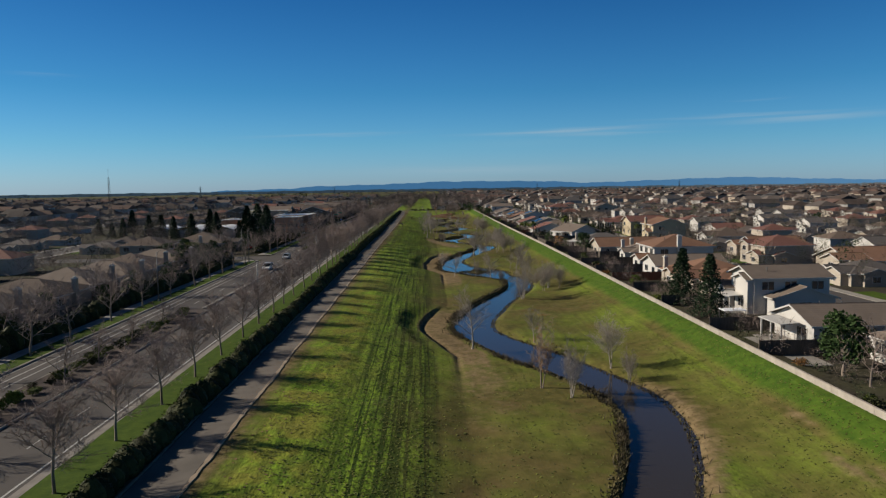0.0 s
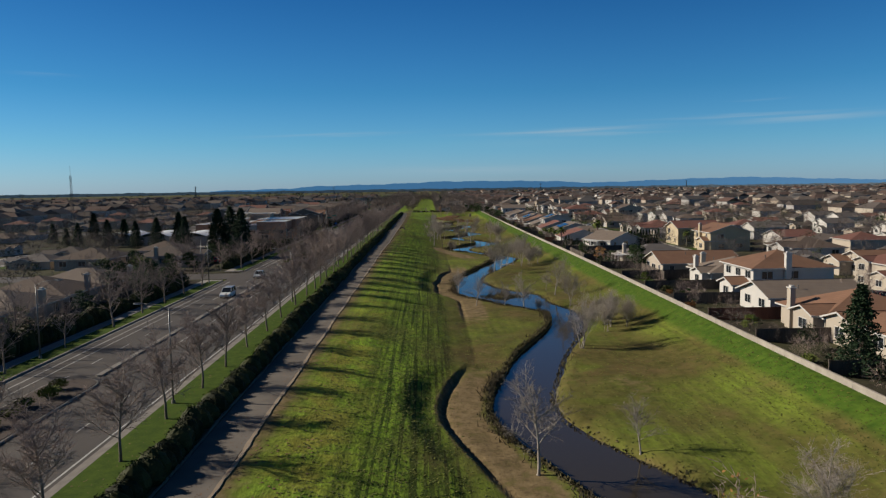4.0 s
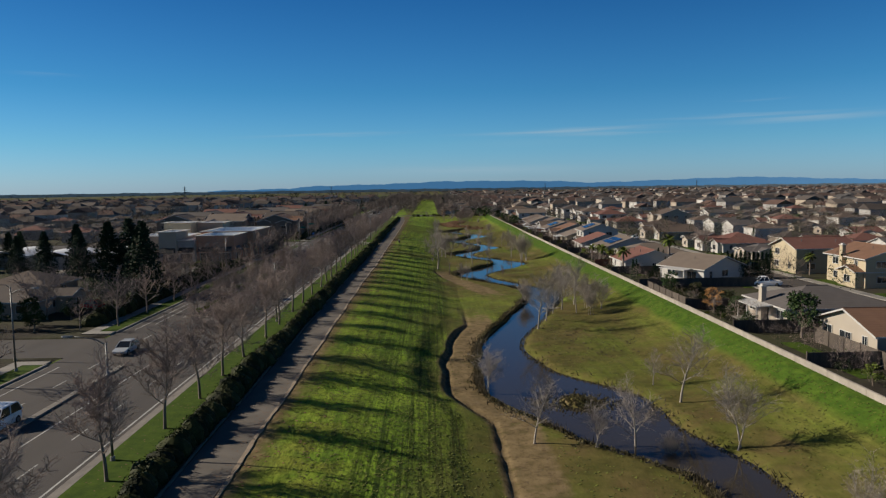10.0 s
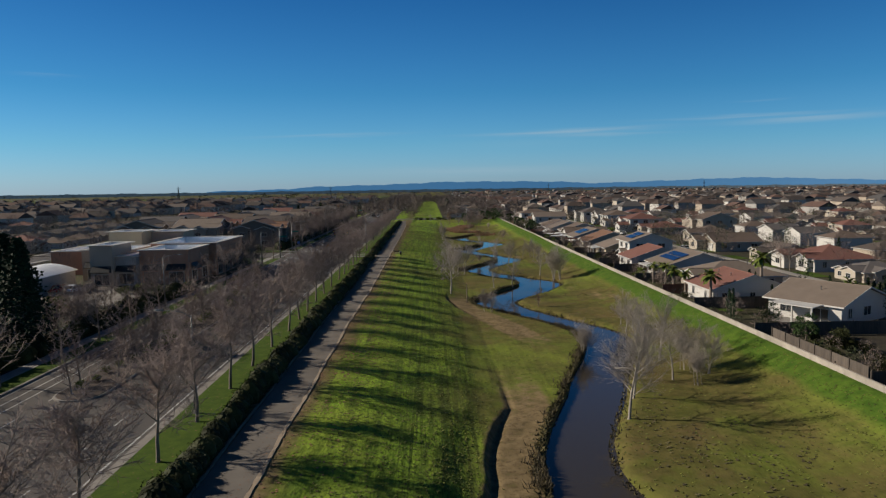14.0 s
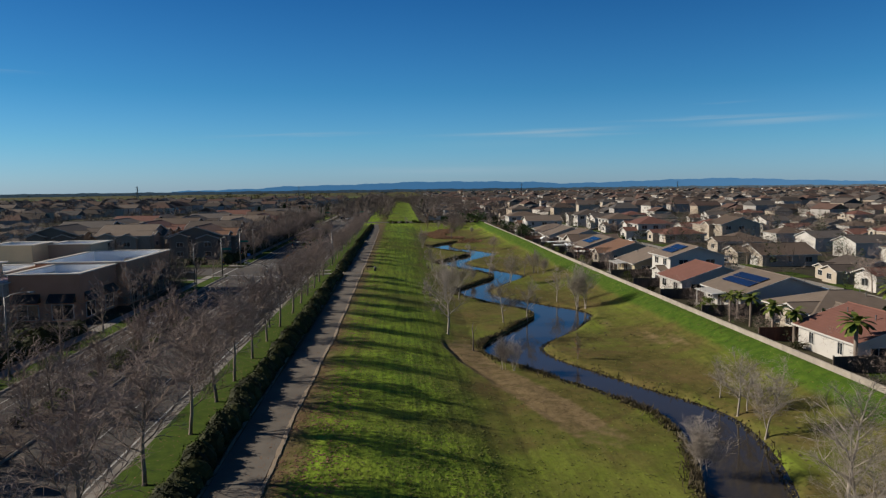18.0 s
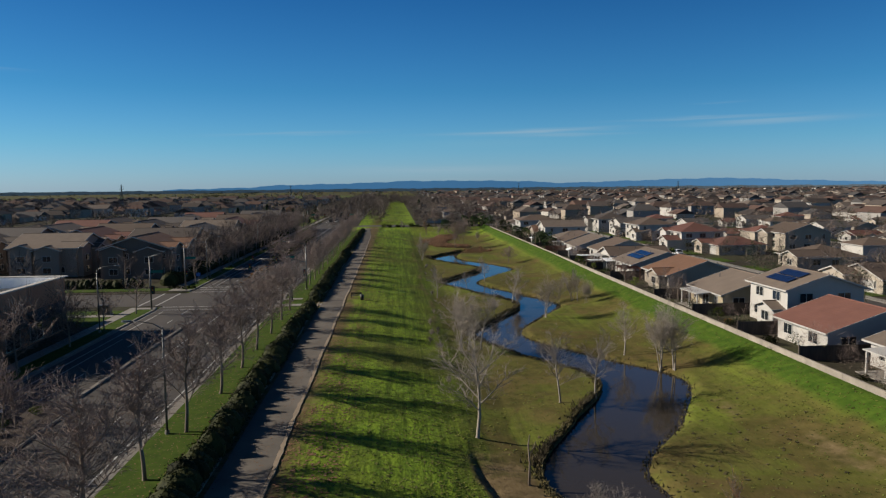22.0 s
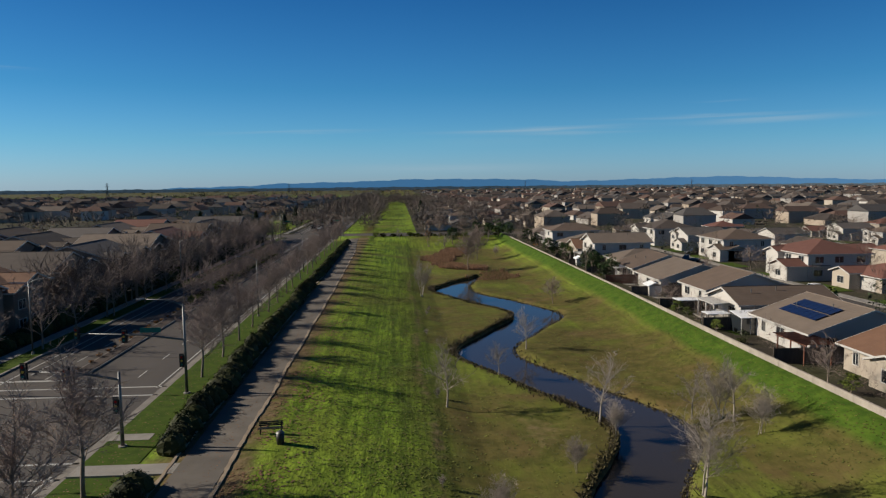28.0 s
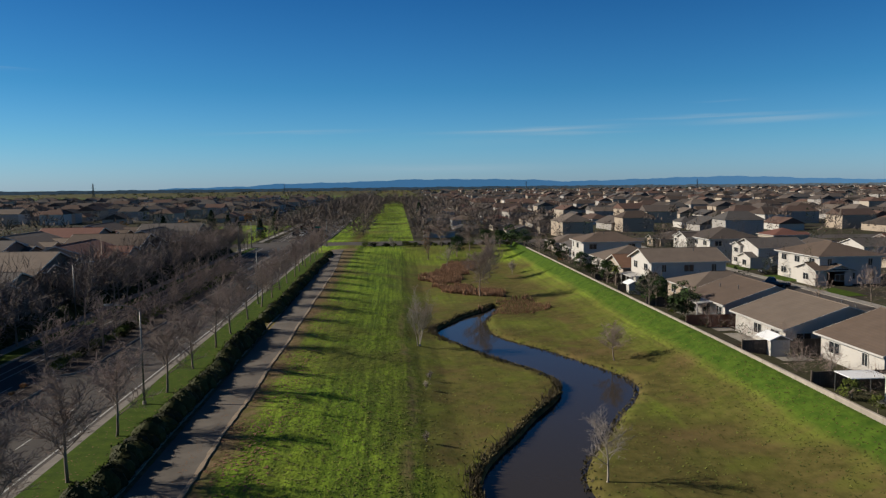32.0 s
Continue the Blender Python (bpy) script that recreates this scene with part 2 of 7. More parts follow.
OLIVE_C, OLIVE_D, LITTER_D = (0.142, 0.098, 0.042), (0.112, 0.132, 0.022), (0.075, 0.048, 0.028)
OLIVE_A, OLIVE_B = (0.071, 0.067, 0.018), (0.130, 0.110, 0.034)
LUSH_A, LUSH_B, LUSH_C = (0.096, 0.160, 0.017), (0.212, 0.326, 0.028), (0.226, 0.286, 0.034)
LUSH_E = (0.225, 0.210, 0.036)
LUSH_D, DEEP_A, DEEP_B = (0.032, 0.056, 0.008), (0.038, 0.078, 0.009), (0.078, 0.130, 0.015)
DIRT_A, DIRT_B = (0.120, 0.088, 0.043), (0.225, 0.165, 0.086)
TOWN_A, TOWN_B = (0.048, 0.041, 0.032), (0.062, 0.062, 0.033)
MEADOW = ground_surface()
ASPHALT = surface("asphalt", (0.051, 0.044, 0.039), (0.092, 0.079, 0.070), 0.25, 0.85, 0.25, 25, (1, 0.25, 1))
TRAIL = surface("trail asphalt", (0.108, 0.096, 0.082), (0.190, 0.168, 0.144), 0.4, 0.9, 0.3, 20, spec=0.2)
CONCRETE = surface("concrete", (0.20, 0.185, 0.165), (0.33, 0.305, 0.27), 0.8, 0.85, 0.2, 18)
KERB = surface("worn kerb concrete", (0.15, 0.135, 0.12), (0.27, 0.245, 0.215), 0.9, 0.9, 0.3, 14)
EDGE = surface("gravel edge", (0.22, 0.168, 0.115), (0.35, 0.275, 0.20), 1.5, 0.95, 0.4, 12)
WALLCON = surface("wall concrete", (0.23, 0.20, 0.168), (0.38, 0.335, 0.285), 0.9, 0.9, 0.3, 9, vary=0.10)
PAINT = surface("road paint", (0.26, 0.255, 0.24), (0.58, 0.57, 0.54), 4.0, 0.7, 0.1, 30)
PAINT_Y = surface("yellow road paint", (0.5, 0.30, 0.03), (0.7, 0.45, 0.05), 4.0, 0.7, 0.1, 30)
MULCH = surface("bark mulch", (0.040, 0.030, 0.024), (0.080, 0.056, 0.044), 2.0, 0.95, 0.5, 14)
BARK = surface("grey bark", (0.13, 0.10, 0.08), (0.26, 0.21, 0.17), 3.0, 0.9, 0.5, 20, (1, 1, 0.3), vary=0.15)
PALE = surface("pale bark", (0.22, 0.19, 0.16), (0.38, 0.335, 0.285), 3.0, 0.85, 0.4, 20, (1, 1, 0.3), vary=0.12)
TWIG = surface("red-brown twigs", (0.175, 0.132, 0.114), (0.29, 0.224, 0.192), 1.0, 0.9, 0.0, 10, vary=0.15)
TWIG_P = surface("pale twigs", (0.20, 0.17, 0.145), (0.33, 0.285, 0.245), 1.0, 0.9, 0.0, 10, vary=0.15)
RUSSET = surface("russet leaves", (0.20, 0.09, 0.03), (0.36, 0.19, 0.06), 1.0, 0.85, 0.0, 10, vary=0.3, island=True)
LEAF = surface("dark green leaves", (0.018, 0.035, 0.012), (0.045, 0.075, 0.022), 0.8, 0.65, 0.0, 8, vary=0.4, island=True, spec=0.12)
NEEDLE = surface("conifer needles", (0.010, 0.022, 0.011), (0.026, 0.045, 0.02), 0.8, 0.75, 0.0, 8, vary=0.4, island=True, spec=0.12)
HEDGE = surface("hedge leaves", (0.010, 0.014, 0.005), (0.046, 0.050, 0.016), 0.9, 0.7, 0.0, 8, vary=0.45, island=True, spec=0.12)
SHRUB = surface("yellow-green leaves", (0.05, 0.075, 0.015), (0.13, 0.15, 0.03), 0.8, 0.7, 0.0, 8, vary=0.4, island=True, spec=0.12)
REED = surface("dead reeds", (0.17, 0.098, 0.056), (0.36, 0.215, 0.130), 0.5, 0.9, 0.0, 6, vary=0.4, island=True)
BLADE = surface("grass blades", (0.075, 0.095, 0.014), (0.15, 0.155, 0.028), 0.12, 0.9, 0.0, 3, vary=0.5, island=True)
WEED = surface("bank weeds", (0.045, 0.04, 0.016), (0.11, 0.09, 0.035), 0.3, 0.9, 0.0, 3, vary=0.5, island=True)
STALK = surface("bank stalks", (0.045, 0.034, 0.020), (0.13, 0.105, 0.06), 0.3, 0.9, 0.0, 3, vary=0.5, island=True)
TOE = surface("levee weeds", (0.035, 0.055, 0.012), (0.10, 0.12, 0.025), 0.3, 0.95, 0.0, 3, vary=0.5, island=True, spec=0.1)
LITTER = surface("dead leaves", (0.10, 0.05, 0.025), (0.24, 0.13, 0.07), 0.3, 0.9, 0.0, 3, vary=0.5, island=True)
FAR_TWIG = surface("far bare crowns", (0.078, 0.061, 0.052), (0.16, 0.125, 0.104), 0.02, 0.95, 0.0, 1, vary=0.45, island=True)
FAR_LEAF = surface("far evergreen crowns", (0.015, 0.025, 0.012), (0.05, 0.06, 0.022), 0.02, 0.9, 0.0, 1, vary=0.5, island=True)
STUCCO = [surface("%s stucco" % nm, tuple(v * 0.86 for v in c), c, 0.5, 0.9, 0.12, 22) for nm, c in
          (("white", (0.50, 0.475, 0.44)), ("cream", (0.40, 0.345, 0.28)), ("buff", (0.37, 0.305, 0.24)), ("grey", (0.34, 0.32, 0.30)), ("ochre", (0.46, 0.38, 0.255)), ("taupe", (0.30, 0.25, 0.21)), ("umber", (0.17, 0.138, 0.115)))]
TILES = [surface("%s roof tiles" % nm, tuple(v * 0.75 for v in c), c, 0.7, 0.85, 0.5, 9, vary=0.14, rows=0.16) for nm, c in
         (("tan", (0.182, 0.142, 0.112)), ("brown", (0.125, 0.090, 0.068)), ("orange", (0.215, 0.115, 0.070)), ("grey", (0.115, 0.100, 0.092)), ("red", (0.18, 0.080, 0.060)), ("drab", (0.090, 0.071, 0.060)))]
FAR_TILES = [surface("far %s tiles" % nm, tuple(v * 0.75 for v in c), c, 0.3, 0.9, 0.2, 2, spec=0.2) for nm, c in (("taupe", (0.115, 0.095, 0.085)), ("umber", (0.085, 0.064, 0.054)), ("grey", (0.095, 0.088, 0.086)), ("drab", (0.072, 0.060, 0.054)), ("rust", (0.108, 0.074, 0.062)), ("clay", (0.135, 0.084, 0.068)), ("sand", (0.165, 0.135, 0.115)))]
TRIM = surface("white trim", (0.40, 0.385, 0.36), (0.52, 0.50, 0.47), 1.0, 0.6, 0.05, 20)
FENCE = surface("weathered fence wood", (0.055, 0.045, 0.038), (0.12, 0.095, 0.075), 1.2, 0.9, 0.4, 15, (3, 3, 0.4), vary=0.25)
REDWOOD = surface("red fence wood", (0.13, 0.05, 0.03), (0.22, 0.09, 0.055), 1.2, 0.85, 0.3, 15, (3, 3, 0.4), vary=0.2)
STEEL = surface("galvanised steel", (0.11, 0.114, 0.114), (0.18, 0.184, 0.184), 2.0, 0.5, 0.05, 20, metal=0.7)
BLACK = surface("black plastic", (0.012, 0.012, 0.012), (0.03, 0.03, 0.03), 2.0, 0.5, 0.05, 20)
RUBBER = surface("tyre rubber", (0.015, 0.015, 0.015), (0.035, 0.033, 0.03), 2.0, 0.85, 0.1, 20)
GREEN_SIGN = surface("green sign sheet", (0.0, 0.12, 0.09), (0.01, 0.16, 0.12), 2.0, 0.5, 0.0, 20)
BLUE_SIGN = surface("blue sign sheet", (0.03, 0.12, 0.38), (0.05, 0.16, 0.45), 2.0, 0.5, 0.0, 20)
BUILDING = surface("brown commercial stucco", (0.37, 0.175, 0.105), (0.48, 0.245, 0.155), 0.4, 0.9, 0.1, 15)
MEMBRANE = surface("white roof membrane", (0.72, 0.73, 0.75), (0.86, 0.87, 0.88), 0.5, 0.7, 0.05, 8)
SOLAR = surface("solar cells", (0.008, 0.014, 0.045), (0.016, 0.028, 0.08), 1.5, 0.15, 0.0, 10, spec=0.7)
LAWN = surface("lawn", (0.030, 0.058, 0.008), (0.076, 0.116, 0.014), 1.1, 0.95, 0.6, 7, spec=0.1)
# distance haze put into the hills: blue base colour and a faint blue glow
HILL = surface("hills with painted haze", (0.05, 0.11, 0.19), (0.07, 0.13, 0.22), 0.003, 1.0, 0.0, 0.02, spec=0.0, emit=(0.07, 0.21, 0.40, 0.55))
# blue-grey base and weak emission imitate haze over the unlit tree line
FARWOOD = surface("haze-tinted woods", (0.085, 0.105, 0.120), (0.125, 0.145, 0.16), 0.01, 1.0, 0.0, 0.1, vary=0.2, island=True, emit=(0.05, 0.078, 0.10, 0.40))
CAR_PAINT = [surface("%s car paint" % nm, c, c, 1.0, 0.25, 0.0, 5, spec=0.6) for nm, c in
             (("white", (0.70, 0.71, 0.72)), ("silver", (0.40, 0.42, 0.44)), ("black", (0.015, 0.016, 0.018)), ("red", (0.35, 0.02, 0.02)), ("blue-grey", (0.12, 0.16, 0.21)))]


def gloss(name, colour, rough, spec=0.5):
    m = bpy.data.materials.new(name)
    m.use_nodes = True
    b = m.node_tree.nodes["Principled BSDF"]
    b.inputs["Base Color"].default_value, b.inputs["Roughness"].default_value = (*colour, 1), rough
    b.inputs["Specular IOR Level"].default_value = spec
    return m


GLASS = gloss("dark window glass", (0.02, 0.025, 0.03), 0.06, 0.8)
LAMP_RED = gloss("red lens", (0.30, 0.01, 0.01), 0.2)
LAMP_CLEAR = gloss("clear lens", (0.6, 0.6, 0.58), 0.15)
WATER = gloss("creek water", (0.043, 0.036, 0.028), 0.05, 0.24)
wnode, wlink = WATER.node_tree.nodes, WATER.node_tree.links
ripple, ripple_bump = wnode.new("ShaderNodeTexNoise"), wnode.new("ShaderNodeBump")
ripple.inputs["Scale"].default_value, ripple.inputs["Detail"].default_value = 1.4, 4.0
ripple_bump.inputs["Strength"].default_value, ripple_bump.inputs["Distance"].default_value = 0.10, 0.05
ripple_at = wnode.new("ShaderNodeTexCoord")
wlink.new(ripple_at.outputs["Object"], ripple.inputs["Vector"])
wlink.new(ripple.outputs[0], ripple_bump.inputs["Height"])
wlink.new(ripple_bump.outputs[0], wnode["Principled BSDF"].inputs["Normal"])


# ---- mesh tools ----
class Geo:
    """Vertices and faces of one mesh in the making."""

    def __init__(self):
        self.v, self.f = [], []

    def face(self, *pts):
        k = len(self.v)
        self.v += [tuple(p) for p in pts]
        self.f.append(tuple(range(k, k + len(pts))))
        return self

    def box(self, x0, y0, z0, x1, y1, z1):
        k = len(self.v)
        self.v += [(x, y, z) for z in (z0, z1) for x, y in ((x0, y0), (x1, y0), (x1, y1), (x0, y1))]
        self.f += [tuple(k + i for i in q) for q in ((3, 2, 1, 0), (4, 5, 6, 7), (0, 1, 5, 4), (1, 2, 6, 5), (2, 3, 7, 6), (3, 0, 4, 7))]
        return self

    def loft(self, rings, caps=True):
        """Closed rings of equal length, joined one to the next."""
        k, c = len(self.v), len(rings[0])
        for ring in rings:
            self.v += [tuple(p) for p in ring]
        for i in range(len(rings) - 1):
            for j in range(c):
                a, b = k + i * c + j, k + i * c + (j + 1) % c
                self.f.append((a, b, b + c, a + c))
        if caps:
            self.f.append(tuple(reversed(range(k, k + c))))
            self.f.append(tuple(range(k + (len(rings) - 1) * c, k + len(rings) * c)))
        return self

    def tube(self, pts, radii, sides=5, caps=True):
        rings = []
        for i, p in enumerate(pts):
            p = Vector(p)
            way = (Vector(pts[min(i + 1, len(pts) - 1)]) - Vector(pts[max(i - 1, 0)]))
            way = way.normalized() if way.length > 1e-6 else Vector((0, 0, 1))
            a = way.orthogonal().normalized()
            b = way.cross(a)
            rings.append([p + (a * math.cos(u) + b * math.sin(u)) * radii[i] for u in (2 * math.pi * j / sides for j in range(sides))])
        return self.loft(rings, caps)

    def add(self, other, m):
        """Take in another shape, set by a matrix."""
        k = len(self.v)
        self.v += [tuple(m @ Vector(p)) for p in other.v]
        self.f += [tuple(i + k for i in q) for q in other.f]
        return self

    def mesh(self, name, materials, smooth=False):
        me = bpy.data.meshes.new(name)
        me.from_pydata(self.v, [], self.f)
        for m in materials if isinstance(materials, (list, tuple)) else [materials]:
            me.materials.append(m)
        if smooth:
            me.polygons.foreach_set("use_smooth", [True] * len(me.polygons))
        me.update()
        return me


def thing(name, label, category, group="", at=None, kind=""):
    ob = tagged(new(name), label, category, group, kind)
    ob.empty_display_size = 0.2
    if at is not None:
        ob.matrix_basis = at
    return ob


def part(name, geo, material, parent, label="", smooth=False, at=None):
    """One mesh object under a thing or a part. geo: a Geo, or a mesh that is shared."""
    ob = new(name, geo.mesh(name, material, smooth) if isinstance(geo, Geo) else geo)
    ob.parent = parent
    if at is not None:
        ob.matrix_basis = at
    return tagged(ob, label)


def structure(name, geo, material, label, category, smooth=False):
    return tagged(new(name, geo.mesh(name, material, smooth)), label, category, kind="structure")


def stuff(name, verts, faces, materials, label, category, which=None):
    """Many small pieces in one mesh, from arrays."""
    me = bpy.data.meshes.new(name)
    n, k = faces.shape
    me.vertices.add(len(verts)), me.loops.add(n * k), me.polygons.add(n)
    me.vertices.foreach_set("co", np.asarray(verts, dtype=np.float32).ravel())
    me.loops.foreach_set("vertex_index", np.asarray(faces, dtype=np.int32).ravel())
    me.polygons.foreach_set("loop_start", np.arange(0, n * k, k, dtype=np.int32))
    for m in materials if isinstance(materials, (list, tuple)) else [materials]:
        me.materials.append(m)
    if which is not None:
        me.polygons.foreach_set("material_index", np.asarray(which, dtype=np.int32))
    me.update(calc_edges=True)
    me.validate()
    me.shade_flat()
    return tagged(new(name, me), label, category, kind="stuff")


def scatter(places, sizes, shape, faces, rng, lean=0.0, tall=None):
    """Copies of a small shape (rows of x, y, z) at the places, each with its own turn and size: arrays of vertices and faces."""
    n = len(places)
    u = rng.uniform(0, 2 * np.pi, n)
    c, s = np.cos(u)[:, None], np.sin(u)[:, None]
    x, y, z = (shape[None, :, i] * sizes[:, None] for i in range(3))
    if tall is not None:
        z = z * tall[:, None]
    px = x * c - y * s + z * (lean * rng.normal(0, 1, n))[:, None]
    py = x * s + y * c + z * (lean * rng.normal(0, 1, n))[:, None]
    v = np.stack([px, py, z], 2) + places[:, None, :]
    f = faces[None] + (np.arange(n) * len(shape))[:, None, None]
    return v.reshape(-1, 3), f.reshape(-1, faces.shape[1])


def smooth01(a, b, v):
    t = np.clip((v - a) / (b - a), 0, 1)
    return t * t * (3 - 2 * t)

# ---- the lie of the land ----
# bends of the creek: distance along, middle of the water, its width
BENDS = [(-60, 8, 5), (-20, 20, 5), (22, 9, 5), (67, 21, 4.7), (88, 13.4, 7.8), (107, 6.9, 5.4), (125, 10.8, 5.6), (157, 20.6, 4.6), (168, 15.5, 10), (180, 11.8, 14.5), (192, 7.6, 7.5), (201, 7.3, 4.8),
         (226, 14.2, 5.6), (251, 21, 5.6), (266, 14.3, 6.0), (281, 8, 7.2), (294, 14.8, 9.6), (307, 20.6, 8.8), (320, 13.2, 7.6), (333, 8, 6.4), (345, 13.6, 6.2), (358, 19.5, 6.4),
         (373, 13.5, 6.8), (388, 7.9, 7.0), (401, 13.8, 7.4), (414, 20, 7.4), (428, 14, 8.8), (443, 7.8, 7.4), (453, 10.5, 4.2), (462, 15, 0.9), (466, 16, 0.0), (600, 15, 0.0)]
WATER_Z, ROAD_Z = -2.2, 0.68
WALL_X = 35.9


def creek(y):
    """Middle and width of the water at y."""
    k = np.array(BENDS, dtype=float)
    y = np.asarray(y, dtype=float)
    i = np.clip(np.searchsorted(k[:, 0], y) - 1, 0, len(k) - 2)
    t = np.clip((y - k[i, 0]) / (k[i + 1, 0] - k[i, 0]), 0, 1)
    # cubic through the bends, level where the course turns back
    m = np.gradient(k[:, 1], k[:, 0])
    turn = (np.diff(k[:, 1], prepend=k[0, 1]) * np.diff(k[:, 1], append=k[-1, 1])) <= 0
    m[turn] = 0
    h = k[i + 1, 0] - k[i, 0]
    x = (2 * t**3 - 3 * t**2 + 1) * k[i, 1] + (t**3 - 2 * t**2 + t) * h * m[i] + (-2 * t**3 + 3 * t**2) * k[i + 1, 1] + (t**3 - t**2) * h * m[i + 1]
    w = k[i, 2] + (k[i + 1, 2] - k[i, 2]) * (t * t * (3 - 2 * t))
    return x, w


PROFILE_X = [-5000, -300, -46.0, -45.35, -26.25, -25.95, -20.0, -19.4, -15.8, -12.5, -9, -4, -1, 0.8, 3.5, 24, 28, 31.5, 35.4, 36.2, 37.5, 300, 5000]
PROFILE_Z = [0.3, 0.75, 0.78, 0.42, 0.42, 0.82, 0.85, 0.92, 0.94, 0.82, 0.40, -0.45, -0.92, -1.4, -1.8, -1.75, -1.3, -0.5, 1.12, 1.1, 0.8, 0.75, 0.3]
SIDE_STREETS = [(190.0, 201.0), (348.0, 362.5)]
CROSS = (564.0, 580.0)


def wobble(x, y, s, seed=0.0):
    """Cheap smooth unevenness between -1 and 1."""
    return (np.sin(x / s + 1.7 * seed + 1.3 * np.sin(y / (1.31 * s) + seed)) + np.sin(y / (0.87 * s) - 0.6 * seed + 1.1 * np.sin(x / (1.13 * s) + 2 * seed))) * 0.5


def track(y):
    """Middle of the dirt track and how plain it is."""
    c, w = creek(y)
    near = c - w / 2
    plain = smooth01(70, 90, y) * (1 - smooth01(216, 236, y)) * (1 - 0.85 * smooth01(114, 126, y) * (1 - smooth01(146, 160, y))) + 1.0 * smooth01(240, 254, y) * (1 - smooth01(279, 290, y))
    north = np.interp(y, [236, 246, 258, 266, 274, 281, 300], [12.0, 10.8, 7.6, 4.9, 2.3, 0.9, 0.4])
    south = np.clip(near - 2.9 - 0.12 * np.maximum(near - 4, 0) - 0.7 * (1 - smooth01(110, 130, y)), 0.2, 5.2)
    return np.where(y > 238, north, south), plain


def height(x, y):
    x, y = np.broadcast_arrays(np.asarray(x, dtype=float), np.asarray(y, dtype=float))
    z = np.interp(x, PROFILE_X, PROFILE_Z)
    for a, b in SIDE_STREETS:
        z = np.where((x < -45.5) & (x > -300) & (y > a) & (y < b), 0.42, z)
    inside = (x > -12.5) & (x < 35.2)
    # track cut into the foot of the levee
    tx, plain = track(y)
    plain = plain * (1 - 0.6 * smooth01(236, 242, y))
    z = np.where(inside, z + (np.minimum(z, -1.42) - z) * smooth01(tx - 6.0, tx - 2.3, x) * (1 - smooth01(3, 6, x)) * plain, z)
    cut = smooth01(tx - 2.15, tx - 1.75, x) * (1 - smooth01(4, 8, x)) * plain
    z = np.where(inside, z + (np.minimum(z, -1.85) - z) * cut, z)
    z = np.where(inside, z - 0.16 * plain * np.exp(-(((x - tx + 1.55) / 0.3) ** 2)), z)
    z = z + 0.22 * np.exp(-(((y - 205) / 70.0) ** 2)) * smooth01(30, 35, x) * (x < 37)
    z = z + 0.35 * smooth01(370, 425, y) * smooth01(30, 35, x) * (x < 37)
    c, w = creek(y)
    d = np.abs(x - c) - w / 2
    edge = np.where(x < c, 0.5, 1.9)
    dip = 1 - smooth01(-0.5, 1.0, d / edge)
    z = np.where((w > 0.3) & inside, z + (-3.1 - z) * dip, z)
    # islet in the widest pool
    isle = np.exp(-(((x - 12.6) / 3.0) ** 2 + ((y - 178.5) / 2.2) ** 4) * 1.4)
    z = z + 1.5 * isle
    rough = 0.05 * wobble(x, y, 0.9) + 0.07 * wobble(x, y, 3.3, 2.0) + 0.10 * wobble(x, y, 11.0, 4.0)
    z = z + np.where(inside, rough, 0.0)
    # the basin closes before the cross street
    close = smooth01(530, 556, y) * (1 - smooth01(584, 600, y) * 0.6)
    z = np.where(inside & (y > 520), z + (0.5 - z) * close, z)
    z = np.where((y > CROSS[0]) & (y < CROSS[1]) & (np.abs(x) < 400), 0.42, z)
    far = smooth01(583, 600, y)
    z = np.where((x > -26.3) & (x < WALL_X + 1) & (y > CROSS[1]), z + (0.6 - z) * far, z)
    return z


